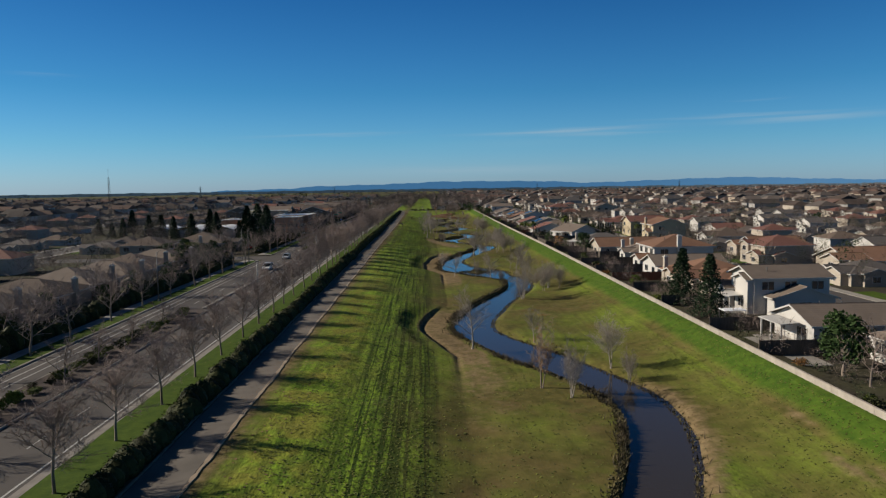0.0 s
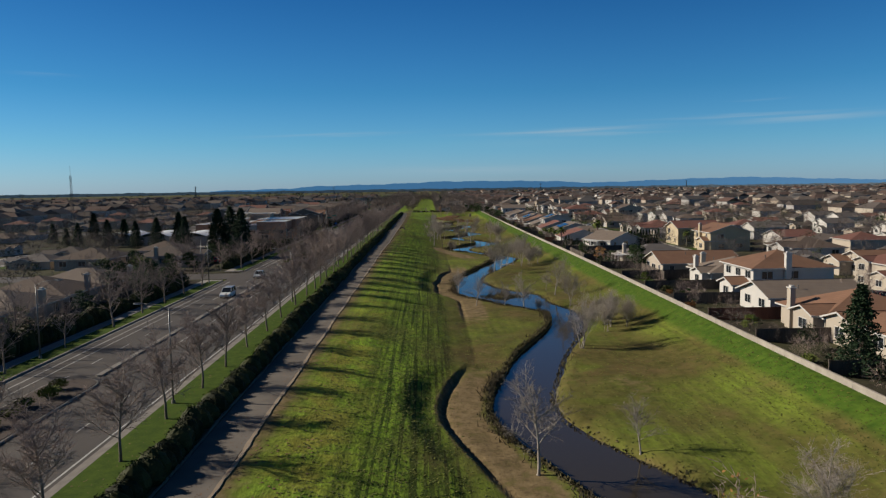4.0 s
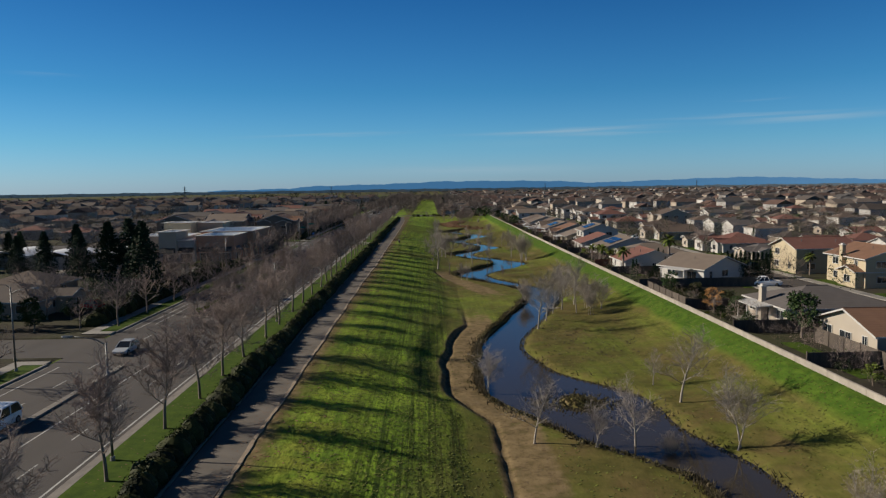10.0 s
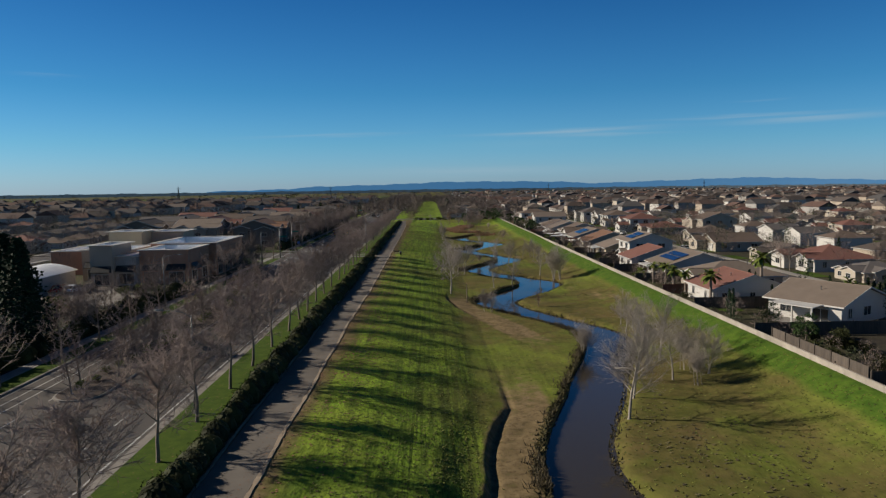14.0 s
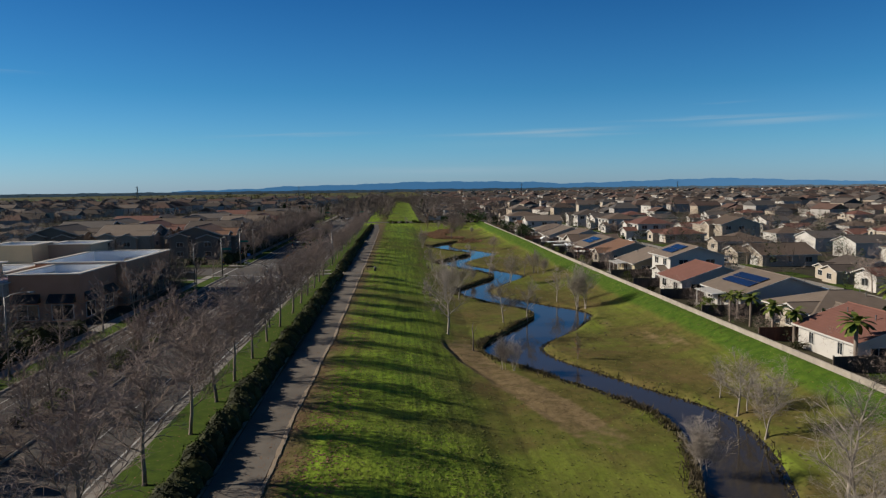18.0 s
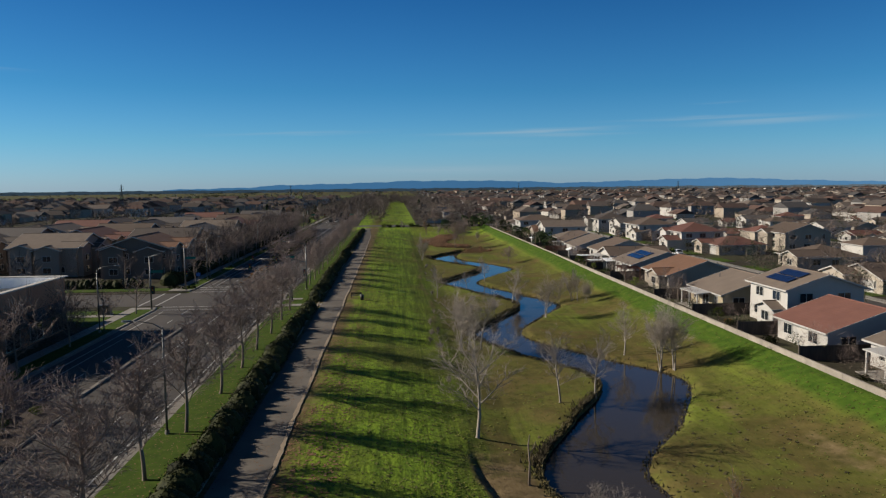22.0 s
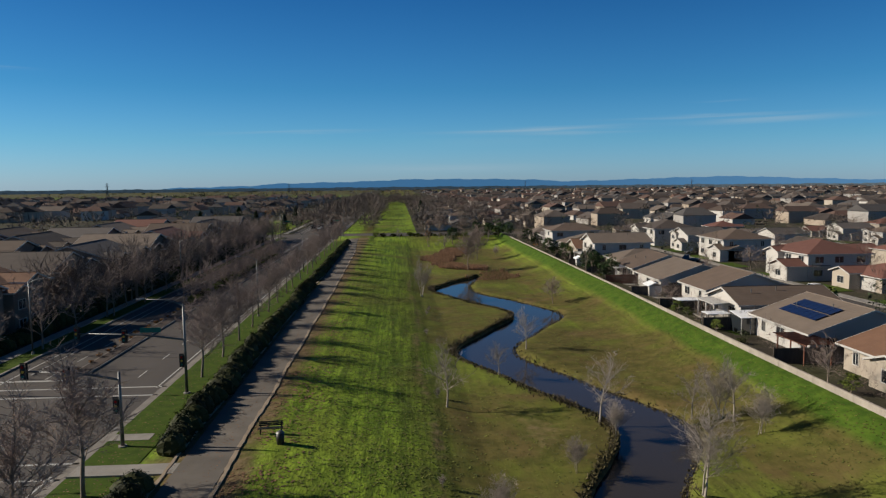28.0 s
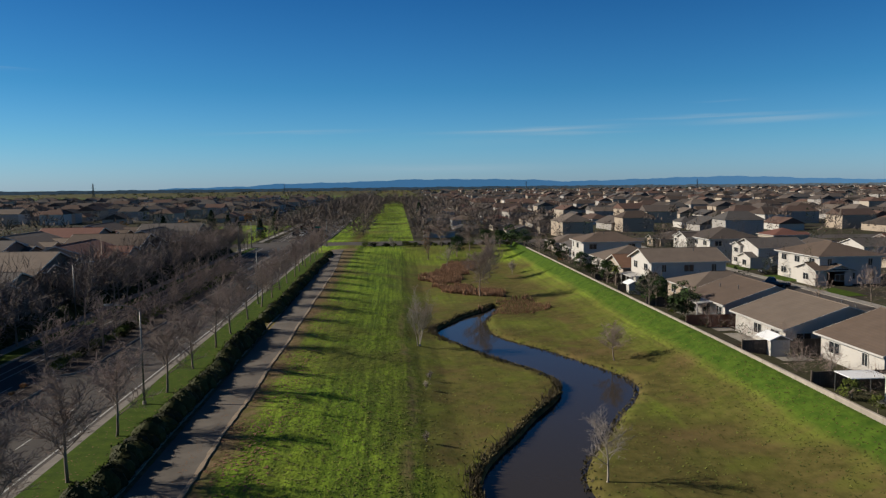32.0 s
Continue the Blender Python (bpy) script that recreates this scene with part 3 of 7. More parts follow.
def zones(x, y):
    """Weights of lush grass, bare dirt and town soil."""
    c, w = creek(y)
    d = np.abs(x - c) - w / 2
    lush = np.interp(x, [-27, -26, -20, -16.2, -16, -14.4, -12.6, -7, -4, -1, 0.8, 3, 22, 27, 31, 34.5, 36], [0.85, 0.9, 0.8, 0.2, 0.15, 0.48, 0.95, 0.92, 0.76, 0.56, 0.3, 0.20, 0.12, 0.08, 0.22, 0.34, 0.6])
    dirt = np.interp(x, [-20.5, -20, -16, -15.4, -14.8, -13.9, -12], [0.0, 0.75, 0.9, 0.72, 0.38, 0.12, 0.0])
    dirt = dirt + 0.10 * smooth01(262, 280, y) * ((x > -13) & (x < -9.5))
    dirt = np.maximum(dirt, 0.42 * np.exp(-(((x + 0.9 - 0.5 * np.sin(y / 9.0)) / 0.7) ** 2)) * smooth01(295, 325, y) * (1 - smooth01(455, 475, y)) * (1 + 0.5 * wobble(x, y, 2.2, 4.0)))
    lush = lush + 0.20 * smooth01(22, 30, x) * (x < WALL_X) * smooth01(380, 440, y) + 0.2 * smooth01(522, 540, y) * (x > -12) * (x < WALL_X)
    lush = lush - 0.10 * smooth01(330, 420, y) * ((x > c) & (x < 32))
    tx, plain = track(y)
    dirt = np.maximum(dirt, plain * 0.85 * (1 - smooth01(1.8, 3.0, np.abs(x - tx))))
    dirt = np.maximum(dirt, np.where(x < c, 0.6, 0.34) * (1 - smooth01(0.3, 1.5, d)) * (w > 0.3))
    lush = lush + 0.12 * (1 - 0.9 * smooth01(110, 150, y)) * smooth01(0.5, 3.0, x - c - w / 2) * (x < 31) * (1 - 0.8 * smooth01(240, 380, y)) + 0.05 * ((x > -1) & (x < 31)) + 0.16 * wobble(x, y, 6.0, 1.5) * (x > c)
    dirt = np.maximum(dirt, 0.50 * np.exp(-(((x - 5.6) / 3.4) ** 2) - ((y - 78) / 15) ** 2) * (1 + 0.4 * wobble(x, y, 2.6, 3.0)) * (x < c))
    # bare patches worn into the bank under the floodwall
    for px, py, rx, ry, bare in ((31.9, 58.5, 0.5, 3.0, 0.75), (30.3, 48.4, 0.7, 3.5, 0.7), (31.4, 46.0, 0.5, 2.0, 0.7), (27.9, 282.5, 1.4, 5.0, 0.62), (29.9, 279.6, 1.0, 4.0, 0.55), (25.2, 295.2, 0.9, 3.0, 0.5), (29.4, 323.4, 1.3, 4.0, 0.62), (19.6, 114.8, 2.2, 4.5, 0.45), (8.9, 358.0, 2.0, 5.0, 0.5)):
        dirt = np.maximum(dirt, bare * np.exp(-(((x - px) / rx) ** 2) - ((y - py) / ry) ** 2))
    dirt = np.maximum(dirt, (0.66 + 0.25 * wobble(x, y, 2.1, 6.0)) * smooth01(205, 235, y) * smooth01(-16.2, -15.4, x) * (1 - smooth01(-15.1 + 0.5 * smooth01(310, 350, y), -13.4 + 0.6 * smooth01(310, 350, y), x)))
    beach = (1 - smooth01(0.5, 4.5, d)) * (x > c) * smooth01(38, 48, y) * (1 - smooth01(70, 80, y))
    dirt = np.maximum(dirt, beach * 0.95)
    lush = np.where((x > -1) & (x < 24) & (wobble(x, y, 9.0, 7.0) > 0.25), lush + 0.12, lush)
    town = ((x < -45.9) | (x > WALL_X + 0.4)).astype(float)
    town = np.where((y > 1200) & (np.abs(x) > 60), 0.5, town)
    strip = (x > -11.1) & (x < 4.1) & (y > 583) & (y < 1060)
    park = (x < -50) & (x > -150) & (y > 566) & (y < 700)
    lush = np.where(strip, 0.72, np.where(park, 1.0, lush))
    dirt = np.where(strip | park | (town > 0.5) | (y > 552), 0.0, dirt)
    town = np.where(park, 0.0, town)
    town = np.where((y > CROSS[1]) & ~strip & ~park & (y < 1200) & ((x < -46) | (x > 4)), 1.0, town)
    lush = np.where((y > 1500), 0.25, lush)
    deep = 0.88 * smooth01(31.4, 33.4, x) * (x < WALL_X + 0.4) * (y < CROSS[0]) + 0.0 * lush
    return np.stack([lush, np.clip(dirt, 0, 1), town, deep], -1)


def lines(*runs):
    return np.unique(np.round(np.concatenate([np.arange(a, b + s * 0.5, s) for a, b, s in runs]), 3))


gx = np.unique(np.concatenate([lines((-4800, -400, 800), (-400, -60, 40), (-60, -46, 7), (-13, -7, 0.55), (-7, 10, 0.28), (10, 36.2, 0.55), (40, 400, 40), (400, 4800, 800)), [-46, -45.35, -26.25, -25.95, -23, -20, -19.4, -15.8, -14.4, -11, 4, -50, -150]]))
gy = np.unique(np.concatenate([lines((-300, 0, 60), (0, 24, 4), (24, 470, 0.8), (470, 600, 1.6), (600, 1020, 20), (1020, 1500, 60), (1500, 4800, 300)), [a + e for s in SIDE_STREETS + [CROSS] for a in s for e in (-0.3, 0.0)], [566, 700, 583]]))
X, Y = np.meshgrid(gx, gy)
Z = height(X, Y)
nx, ny = len(gx), len(gy)
i = (np.arange(ny - 1)[:, None] * nx + np.arange(nx - 1)[None]).ravel()
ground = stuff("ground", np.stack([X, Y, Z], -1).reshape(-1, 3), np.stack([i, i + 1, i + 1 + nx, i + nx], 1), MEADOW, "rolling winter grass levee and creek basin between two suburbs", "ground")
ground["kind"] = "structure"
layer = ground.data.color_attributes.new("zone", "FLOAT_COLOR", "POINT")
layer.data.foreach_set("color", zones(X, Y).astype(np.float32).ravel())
ground.data.polygons.foreach_set("use_smooth", np.ones((nx - 1) * (ny - 1), dtype=bool))

wy = np.arange(-60, 466, 1.0)
wc, ww = creek(wy)
geo = Geo()
for a in range(len(wy) - 1):
    geo.face((wc[a] - ww[a] / 2 - 1.3, wy[a], WATER_Z), (wc[a] + ww[a] / 2 + 2.4, wy[a], WATER_Z), (wc[a + 1] + ww[a + 1] / 2 + 2.4, wy[a + 1], WATER_Z), (wc[a + 1] - ww[a + 1] / 2 - 1.3, wy[a + 1], WATER_Z))
water = structure("water", geo, WATER, "still dark creek water reflecting the blue sky", "creek")

# roads, pavements, trail
def slab(name, runs, material, label, category):
    g = Geo()
    for x0, y0, x1, y1, z0, z1 in runs:
        g.box(x0, y0, z0, x1, y1, z1)
    return structure(name, g, material, label, category)


slab("road", [(-45.3, -200, -26.3, 563.9, 0.3, ROAD_Z), (-45.3, 580.1, -26.3, 1500, 0.3, ROAD_Z)], ASPHALT, "worn grey asphalt parkway with four lanes", "road")
slab("road_side", [(-300, 190.2, -45.31, 200.8, 0.3, ROAD_Z), (-300, 348.2, -45.31, 362.3, 0.3, ROAD_Z)], ASPHALT, "grey asphalt side streets joining the parkway", "road")
slab("road_cross", [(-400, 564, 400, 580, 0.3, ROAD_Z)], ASPHALT, "grey asphalt street crossing the corridor", "road")
kerbs = [(-26.3, -200, -26.0, 563, 0.3, 0.84), (-26.3, 581, -26.0, 1500, 0.3, 0.84)]
last = -200
for a, b in SIDE_STREETS + [CROSS]:
    kerbs.append((-45.6, last, -45.3, a - 3.2, 0.3, 0.84))
    last = b + 3.2
kerbs.append((-45.6, last, -45.3, 1500, 0.3, 0.84))
slab("kerb", kerbs, KERB, "worn concrete kerbs along the parkway", "kerb")
slab("gutter", [(-26.95, -200, -26.31, 563, 0.4, ROAD_Z + 0.006), (-45.29, -200, -44.8, 186, 0.4, ROAD_Z + 0.006), (-45.29, 205, -44.8, 344, 0.4, ROAD_Z + 0.006)], KERB, "stained concrete gutter along the kerb", "gutter")
walks = []
last = -200
for a, b in SIDE_STREETS + [CROSS]:
    walks.append((-49.6, last, -47.9, a - 2, 0.5, 0.86))
    last = b + 2
walks.append((-49.6, last, -47.9, 1500, 0.5, 0.86))
walks += [(-49.6, b + 2, -45.6, b + 3.6, 0.5, 0.87) for a, b in SIDE_STREETS] + [(-49.6, a - 3.6, -45.6, a - 2, 0.5, 0.87) for a, b in SIDE_STREETS]
walks += [(-26.0, 344.2, -16.2, 346.0, 0.5, 0.97), (-26.0, 351, -22.9, 352.4, 0.5, 0.91)]
slab("pavement", walks, CONCRETE, "pale concrete pavements beside the parkway", "pavement")
slab("verge_lawn", [(-25.99, -200, -22.0, 344.1, 0.5, 0.88), (-25.99, 346.1, -22.0, 540, 0.5, 0.88), (-47.9, -200, -45.6, 186.5, 0.5, 0.83), (-47.9, 204.5, -45.6, 344.3, 0.5, 0.83), (-47.9, 366.2, -45.6, 560, 0.5, 0.83)], LAWN, "mown green grass strips along the kerbs", "lawn")
slab("parking_lot", [(-96, 268, -50.2, 291, 0.5, 0.82)], KERB, "pale worn parking lot before the shop building", "parking lot")
slab("corner_lawn", [(-60, 331, -49.7, 338.2, 0.5, 0.85), (-60, 340.2, -49.7, 343.8, 0.5, 0.85), (-78, 364.7, -49.7, 368.2, 0.5, 0.85)], LAWN, "green lawn on the street corner", "lawn")
slab("corner_path", [(-60, 338.3, -49.7, 340.1, 0.5, 0.87)], CONCRETE, "pale concrete path across the corner lawn", "path")


def trail_side(y):
    """The trail's east edge, which swings a little towards the creek."""
    return float(np.interp(y, [200, 255, 277, 430, 505, 517, 538, 548], [-15.95, -15.95, -15.55, -15.6, -16.15, -16.6, -17.5, -17.6]))


path = Geo()
path.loft([[(trail_side(y) - 3.4, y, 1.0), (trail_side(y), y, 1.0), (trail_side(y), y, 0.6), (trail_side(y) - 3.4, y, 0.6)] for y in [-200] + list(range(200, 549, 6))])
structure("trail", path, TRAIL, "grey asphalt levee trail with cracked surface", "trail")
edge, edge_rnd = Geo(), random.Random(77)
for x0, z, y_end in ((-16.15, 1.008, 505), (-19.6, 1.0, 504)):
    rim = []
    for k in range(int((y_end + 20) / 0.7)):
        mid, half = (trail_side(0.7 * k - 20) + 0.1 if x0 > -17 else x0) + 0.07 * math.sin(k * 0.21) + edge_rnd.uniform(-0.03, 0.03), edge_rnd.uniform(0.10, 0.20) * (1 if x0 > -17 else 0.7)
        rim.append([(mid - half, -20 + 0.7 * k, z), (mid + half, -20 + 0.7 * k, z), (mid + half, -20 + 0.7 * k, z - 0.2), (mid - half, -20 + 0.7 * k, z - 0.2)])
    edge.loft(rim)
structure("trail_edge", edge, EDGE, "pale crumbling gravel edge of the trail", "trail")

# painted lines
def strip(g, x0, y0, x1, y1, w, z=ROAD_Z + 0.006):
    a, b = Vector((x0, y0, z)), Vector((x1, y1, z))
    s = (b - a).cross(Vector((0, 0, 1))).normalized() * w / 2
    g.face(a - s, a + s, b + s, b - s)


white = Geo()
for y0, y1 in ((-200, 345), (366, 562), (582, 900)):
    strip(white, -27.35, y0, -27.35, y1, 0.16)
for y0, y1 in ((-200, 186), (206, 343), (368, 560), (582, 900)):
    strip(white, -43.6, y0, -43.6, y1, 0.14)
    strip(white, -42.3, y0 + 4, -42.3, y1 - 20, 0.12)
for k in range(-20, 140):
    y = k * 7.4
    if 344 < y < 366 or 560 < y < 582:
        continue
    strip(white, -30.55, y, -30.55, y + 2.6, 0.13)
    strip(white, -39.9, y, -39.9, y + 2.6, 0.13)
for y0, y1 in ((127, 186), (300, 343), (480, 560)):
    strip(white, -33.8, y0, -33.8, y1, 0.15)
for y in (344.4, 347.2):
    strip(white, -45, y, -26.4, y, 0.3)
for y in (363.6, 366.4):
    strip(white, -45, y, -26.4, y, 0.3)
strip(white, -45, 369.5, -36.8, 369.5, 0.45)
strip(white, -34, 341.5, -27.4, 341.5, 0.45)
for x in (-46.6, -49.4):
    strip(white, x, 348.4, x, 362.2, 0.3)
structure("road_marking", white, PAINT, "worn white lane lines and crossing stripes", "road marking")

# raised medians
def median(name, x0, x1, y0, y1, planted):
    """Kerbed island with rounded noses."""
    def ring(z, inset):
        r = (x1 - x0) / 2 - inset
        cx = (x0 + x1) / 2
        out = [(cx + r * math.cos(u), y1 - (x1 - x0) / 2 + r * math.sin(u), z) for u in (math.pi * k / 8 for k in range(9))]
        return out + [(cx - r * math.cos(u), y0 + (x1 - x0) / 2 - r * math.sin(u), z) for u in (math.pi * k / 8 for k in range(9))]
    g = Geo()
    g.loft([ring(0.5, 0), ring(ROAD_Z + 0.14, 0), ring(ROAD_Z + 0.16, 0.04)])
    ob = structure(name, g, KERB, "raised concrete median island between the carriageways", "median")
    if planted:
        part("planting_bed", Geo().loft([ring(ROAD_Z + 0.1, 0.2), ring(ROAD_Z + 0.2, 0.24)]), MULCH, ob, "red-brown bark mulch bed")
    return ob


median("median_1", -40.4, -35.1, -190, 112, True)
median("median_2", -36.95, -36.25, 113, 186, False)
median("median_3", -40.2, -35.4, 214, 296, True)
median("median_4", -36.85, -36.4, 297, 341, False)
median("median_5", -38.1, -36.2, 371, 412, True)
median("median_8", -40.2, -35.2, 413, 500, True)
median("median_6", -37.2, -36.2, 501, 556, False)
median("median_7", -40.2, -35.2, 588, 900, True)

# low floodwall of precast lengths under a coping
floodwall = thing("flood_wall", "low pale concrete floodwall along the grass bank", "wall", kind="structure")
panel = Geo().box(-0.09, -2.985, 0, 0.09, 2.985, 1.30).mesh("panel", WALLCON)
coping = Geo().loft([[(-0.13, y, 1.30), (0.13, y, 1.30), (0.13, y, 1.37), (0.11, y, 1.40), (-0.11, y, 1.40), (-0.13, y, 1.37)] for y in (-2.99, 2.99)]).mesh("coping", WALLCON)
for k in range(-6, 92):
    y = 3 + 6 * k
    if y > 540:
        break
    foot = 0.34 + 0.22 * math.exp(-(((y - 205) / 70.0) ** 2))
    part("panel", panel, None, floodwall, at=pose(WALL_X, y, foot))
    part("coping", coping, None, floodwall, at=pose(WALL_X, y, foot))


# ---- plants: kinds ----
def limb(g, start, way, length, r, rnd, bend=0.25, n=3, sides=4, tip=0.35):
    """A bent tapering limb; gives its points."""
    p, d = Vector(start), Vector(way).normalized()
    pts = [p.copy()]
    for k in range(n):
        d = (d + Vector((rnd.uniform(-bend, bend), rnd.uniform(-bend, bend), rnd.uniform(-bend * 0.3, bend * 0.8)))).normalized()
        p = p + d * length / n
        pts.append(p.copy())
    g.tube(pts, [r * (1 - (1 - tip) * k / n) for k in range(n + 1)], sides, False)
    return pts, d


def spike(g, a, b, r):
    """A twig: a thin three-sided cone."""
    a, b = Vector(a), Vector(b)
    way = (b - a).normalized()
    u = way.orthogonal().normalized()
    w = way.cross(u)
    k = len(g.v)
    g.v += [tuple(a + u * r), tuple(a - u * r * 0.5 + w * r * 0.87), tuple(a - u * r * 0.5 - w * r * 0.87), tuple(b)]
    g.f += [(k, k + 1, k + 3), (k + 1, k + 2, k + 3), (k + 2, k, k + 3)]


def bare_tree(seed, tall, stems=1, upright=0.75, spread=0.42, twigs=3, slim=1.0, dense=6, sub=2, thick=1.0):
    """Trunk with limbs, and a crown of branches and twigs."""
    rnd = random.Random(seed)
    trunk, crown = Geo(), Geo()
    for s in range(stems):
        lean = Vector((rnd.uniform(-0.25, 0.25), rnd.uniform(-0.25, 0.25), 1)) if stems > 1 else Vector((rnd.uniform(-0.06, 0.06), rnd.uniform(-0.06, 0.06), 1))
        size = tall * (1 if s == 0 else rnd.uniform(0.7, 0.95))
        r = 0.020 * size * slim / (1 + 0.25 * (stems - 1))
        foot = Vector((rnd.uniform(-0.3, 0.3), rnd.uniform(-0.3, 0.3), 0)) if stems > 1 else Vector((0, 0, 0))
        trunk.tube([foot + Vector((0, 0, -0.3)), foot + Vector((0, 0, 0.12))], [r * 1.7, r * 1.15], 7, False)
        pts, d = limb(trunk, foot, lean, size * 0.62, r, rnd, 0.09, 7, 7, 0.42)
        main = []
        for k in range(9):
            u = 2.5 + 4.4 * k / 8
            j = int(u)
            base = pts[j].lerp(pts[min(j + 1, 7)], u - j)
            turn = k * 2.4 + rnd.uniform(-0.5, 0.5)
            rise = upright + 0.5 * k / 8
            way = Vector((math.cos(turn), math.sin(turn), rise * rnd.uniform(0.85, 1.25)))
            ln = size * spread * (1.0 - 0.35 * k / 8) * rnd.uniform(0.8, 1.1)
            lp, ld = limb(trunk, base, way, ln, r * 0.36, rnd, 0.2, 4, 4, 0.3)
            main.append((lp, ld, ln, r * 0.3))
        main.append((pts[4:], d, size * 0.3, r * 0.3))
        lp, ld = limb(trunk, pts[-1], d, size * 0.3, r * 0.4, rnd, 0.15, 4, 4, 0.3)
        main.append((lp, ld, size * 0.3, r * 0.3))
        for lp, ld, ln, lr in main:
            for k in range(dense):
                u = 0.6 + (len(lp) - 1.05 - 0.6) * k / (dense - 1)
                j = int(u)
                base = lp[j].lerp(lp[min(j + 1, len(lp) - 1)], u - j)
                way = (ld * 0.7 + Vector((rnd.uniform(-1, 1), rnd.uniform(-1, 1), rnd.uniform(-0.35, 0.65)))).normalized()
                bl = ln * rnd.uniform(0.28, 0.5)
                bp, bd = limb(crown, base, way, bl, lr * 0.5, rnd, 0.2, 2, 3, 0.4)
                for q in range(twigs + 1):
                    v = 0.35 + 1.6 * q / twigs
                    j = min(int(v), 1)
                    b0 = bp[j].lerp(bp[j + 1], v - j)
                    w2 = (bd * 0.7 + Vector((rnd.uniform(-1, 1), rnd.uniform(-1, 1), rnd.uniform(-0.4, 0.6)))).normalized()
                    e0 = b0 + w2 * bl * rnd.uniform(0.45, 0.8)
                    spike(crown, b0, e0, 0.019 * thick)
                    for z in range(sub):
                        m0 = b0.lerp(e0, rnd.uniform(0.3, 0.8))
                        w3 = (w2 * 0.8 + Vector((rnd.uniform(-1, 1), rnd.uniform(-1, 1), rnd.uniform(-0.5, 0.6)))).normalized()
                        spike(crown, m0, m0 + w3 * bl * rnd.uniform(0.25, 0.55), 0.014 * thick)
    return trunk, crown


def leaves(g, centre, size, count, rnd, leaf=0.16, flat=1.0):
    """Small folded leaf sprays about a centre."""
    for _ in range(count):
        d = Vector((rnd.gauss(0, 1), rnd.gauss(0, 1), rnd.gauss(0, 1) * flat))
        d = d.normalized() * size * rnd.uniform(0.35, 1.0) ** 0.6
        p = Vector(centre) + Vector((d.x, d.y, d.z * flat))
        a = Vector((rnd.uniform(-1, 1), rnd.uniform(-1, 1), rnd.uniform(-0.6, 1))).normalized() * leaf * rnd.uniform(0.6, 1.5)
        b = a.orthogonal().normalized() * leaf * rnd.uniform(0.4, 0.8)
        k = len(g.v)
        g.v += [tuple(p), tuple(p + a * 0.6 + b), tuple(p + a * 1.5), tuple(p + a * 0.6 - b)]
        g.f += [(k, k + 1, k + 2), (k, k + 2, k + 3)]


def leafy_tree(seed, tall, wide, leaf=0.22, clumps=34, per=42, trunk_part=0.28):
    rnd = random.Random(seed)
    trunk, crown = Geo(), Geo()
    pts, d = limb(trunk, (0, 0, -0.2), (0, 0, 1), tall * 0.6, tall * 0.03, rnd, 0.1, 5, 7, 0.5)
    for k in range(clumps):
        z = trunk_part + (0.95 - trunk_part) * rnd.random() ** 0.8
        reach = wide * math.sin(math.pi * min(1, (z - trunk_part + 0.12) / (1.12 - trunk_part))) ** 0.6
        u = k * 2.4 + rnd.uniform(-0.6, 0.6)
        rad = reach * rnd.uniform(0.45, 1.0)
        c = Vector((math.cos(u) * rad, math.sin(u) * rad, z * tall))
        if k % 2 == 0:
            limb(trunk, pts[2 + k % 4], c - pts[2 + k % 4], (c - pts[2 + k % 4]).length * 0.95, tall * 0.010, rnd, 0.08, 3, 4, 0.3)
        leaves(crown, c, wide * rnd.uniform(0.22, 0.4), per, rnd, leaf, 0.75)
    return trunk, crown


def conifer(seed, tall, wide, leaf=0.20):
    rnd = random.Random(seed)
    trunk, crown = Geo(), Geo()
    limb(trunk, (0, 0, -0.2), (0, 0, 1), tall, tall * 0.022, rnd, 0.02, 6, 7, 0.06)
    tiers = int(tall * 2.6)
    for k in range(tiers):
        z = tall * (0.08 + 0.9 * k / tiers)
        reach = wide * (1 - k / tiers) ** 0.8 + 0.12
        for j in range(8):
            u = k * 1.1 + j * 0.785 + rnd.uniform(-0.3, 0.3)
            ln = reach * rnd.uniform(0.7, 1.12)
            tip = Vector((math.cos(u) * ln, math.sin(u) * ln, z - 0.16 * ln + rnd.uniform(-0.1, 0.15)))
            spike(trunk, (0, 0, z), tip, 0.03)
            for q in (0.4, 0.62, 0.82, 1.0):
                leaves(crown, Vector((0, 0, z)).lerp(tip, q), 0.12 + 0.19 * ln * (1.15 - q * 0.6), 6, rnd, leaf, 0.6)
    return trunk, crown


def column_tree(seed, tall, wide):
    rnd = random.Random(seed)
    trunk, crown = Geo(), Geo()
    limb(trunk, (0, 0, -0.2), (0, 0, 1), tall * 0.9, 0.09, rnd, 0.02, 4, 6, 0.2)
    n = int(tall * 6)
    for k in range(n):
        z = k / n
        r = wide * (0.55 + 0.45 * math.sin(math.pi * min(1, z * 1.15 + 0.1))) * (1 - max(0, z - 0.6) * 1.9)
        for j in range(5):
            u = k * 0.9 + j * 1.257
            leaves(crown, (math.cos(u) * r * 0.6, math.sin(u) * r * 0.6, 0.25 + z * tall * 0.97), r * 0.55 + 0.05, 6, rnd, 0.13, 1.2)
    return trunk, crown


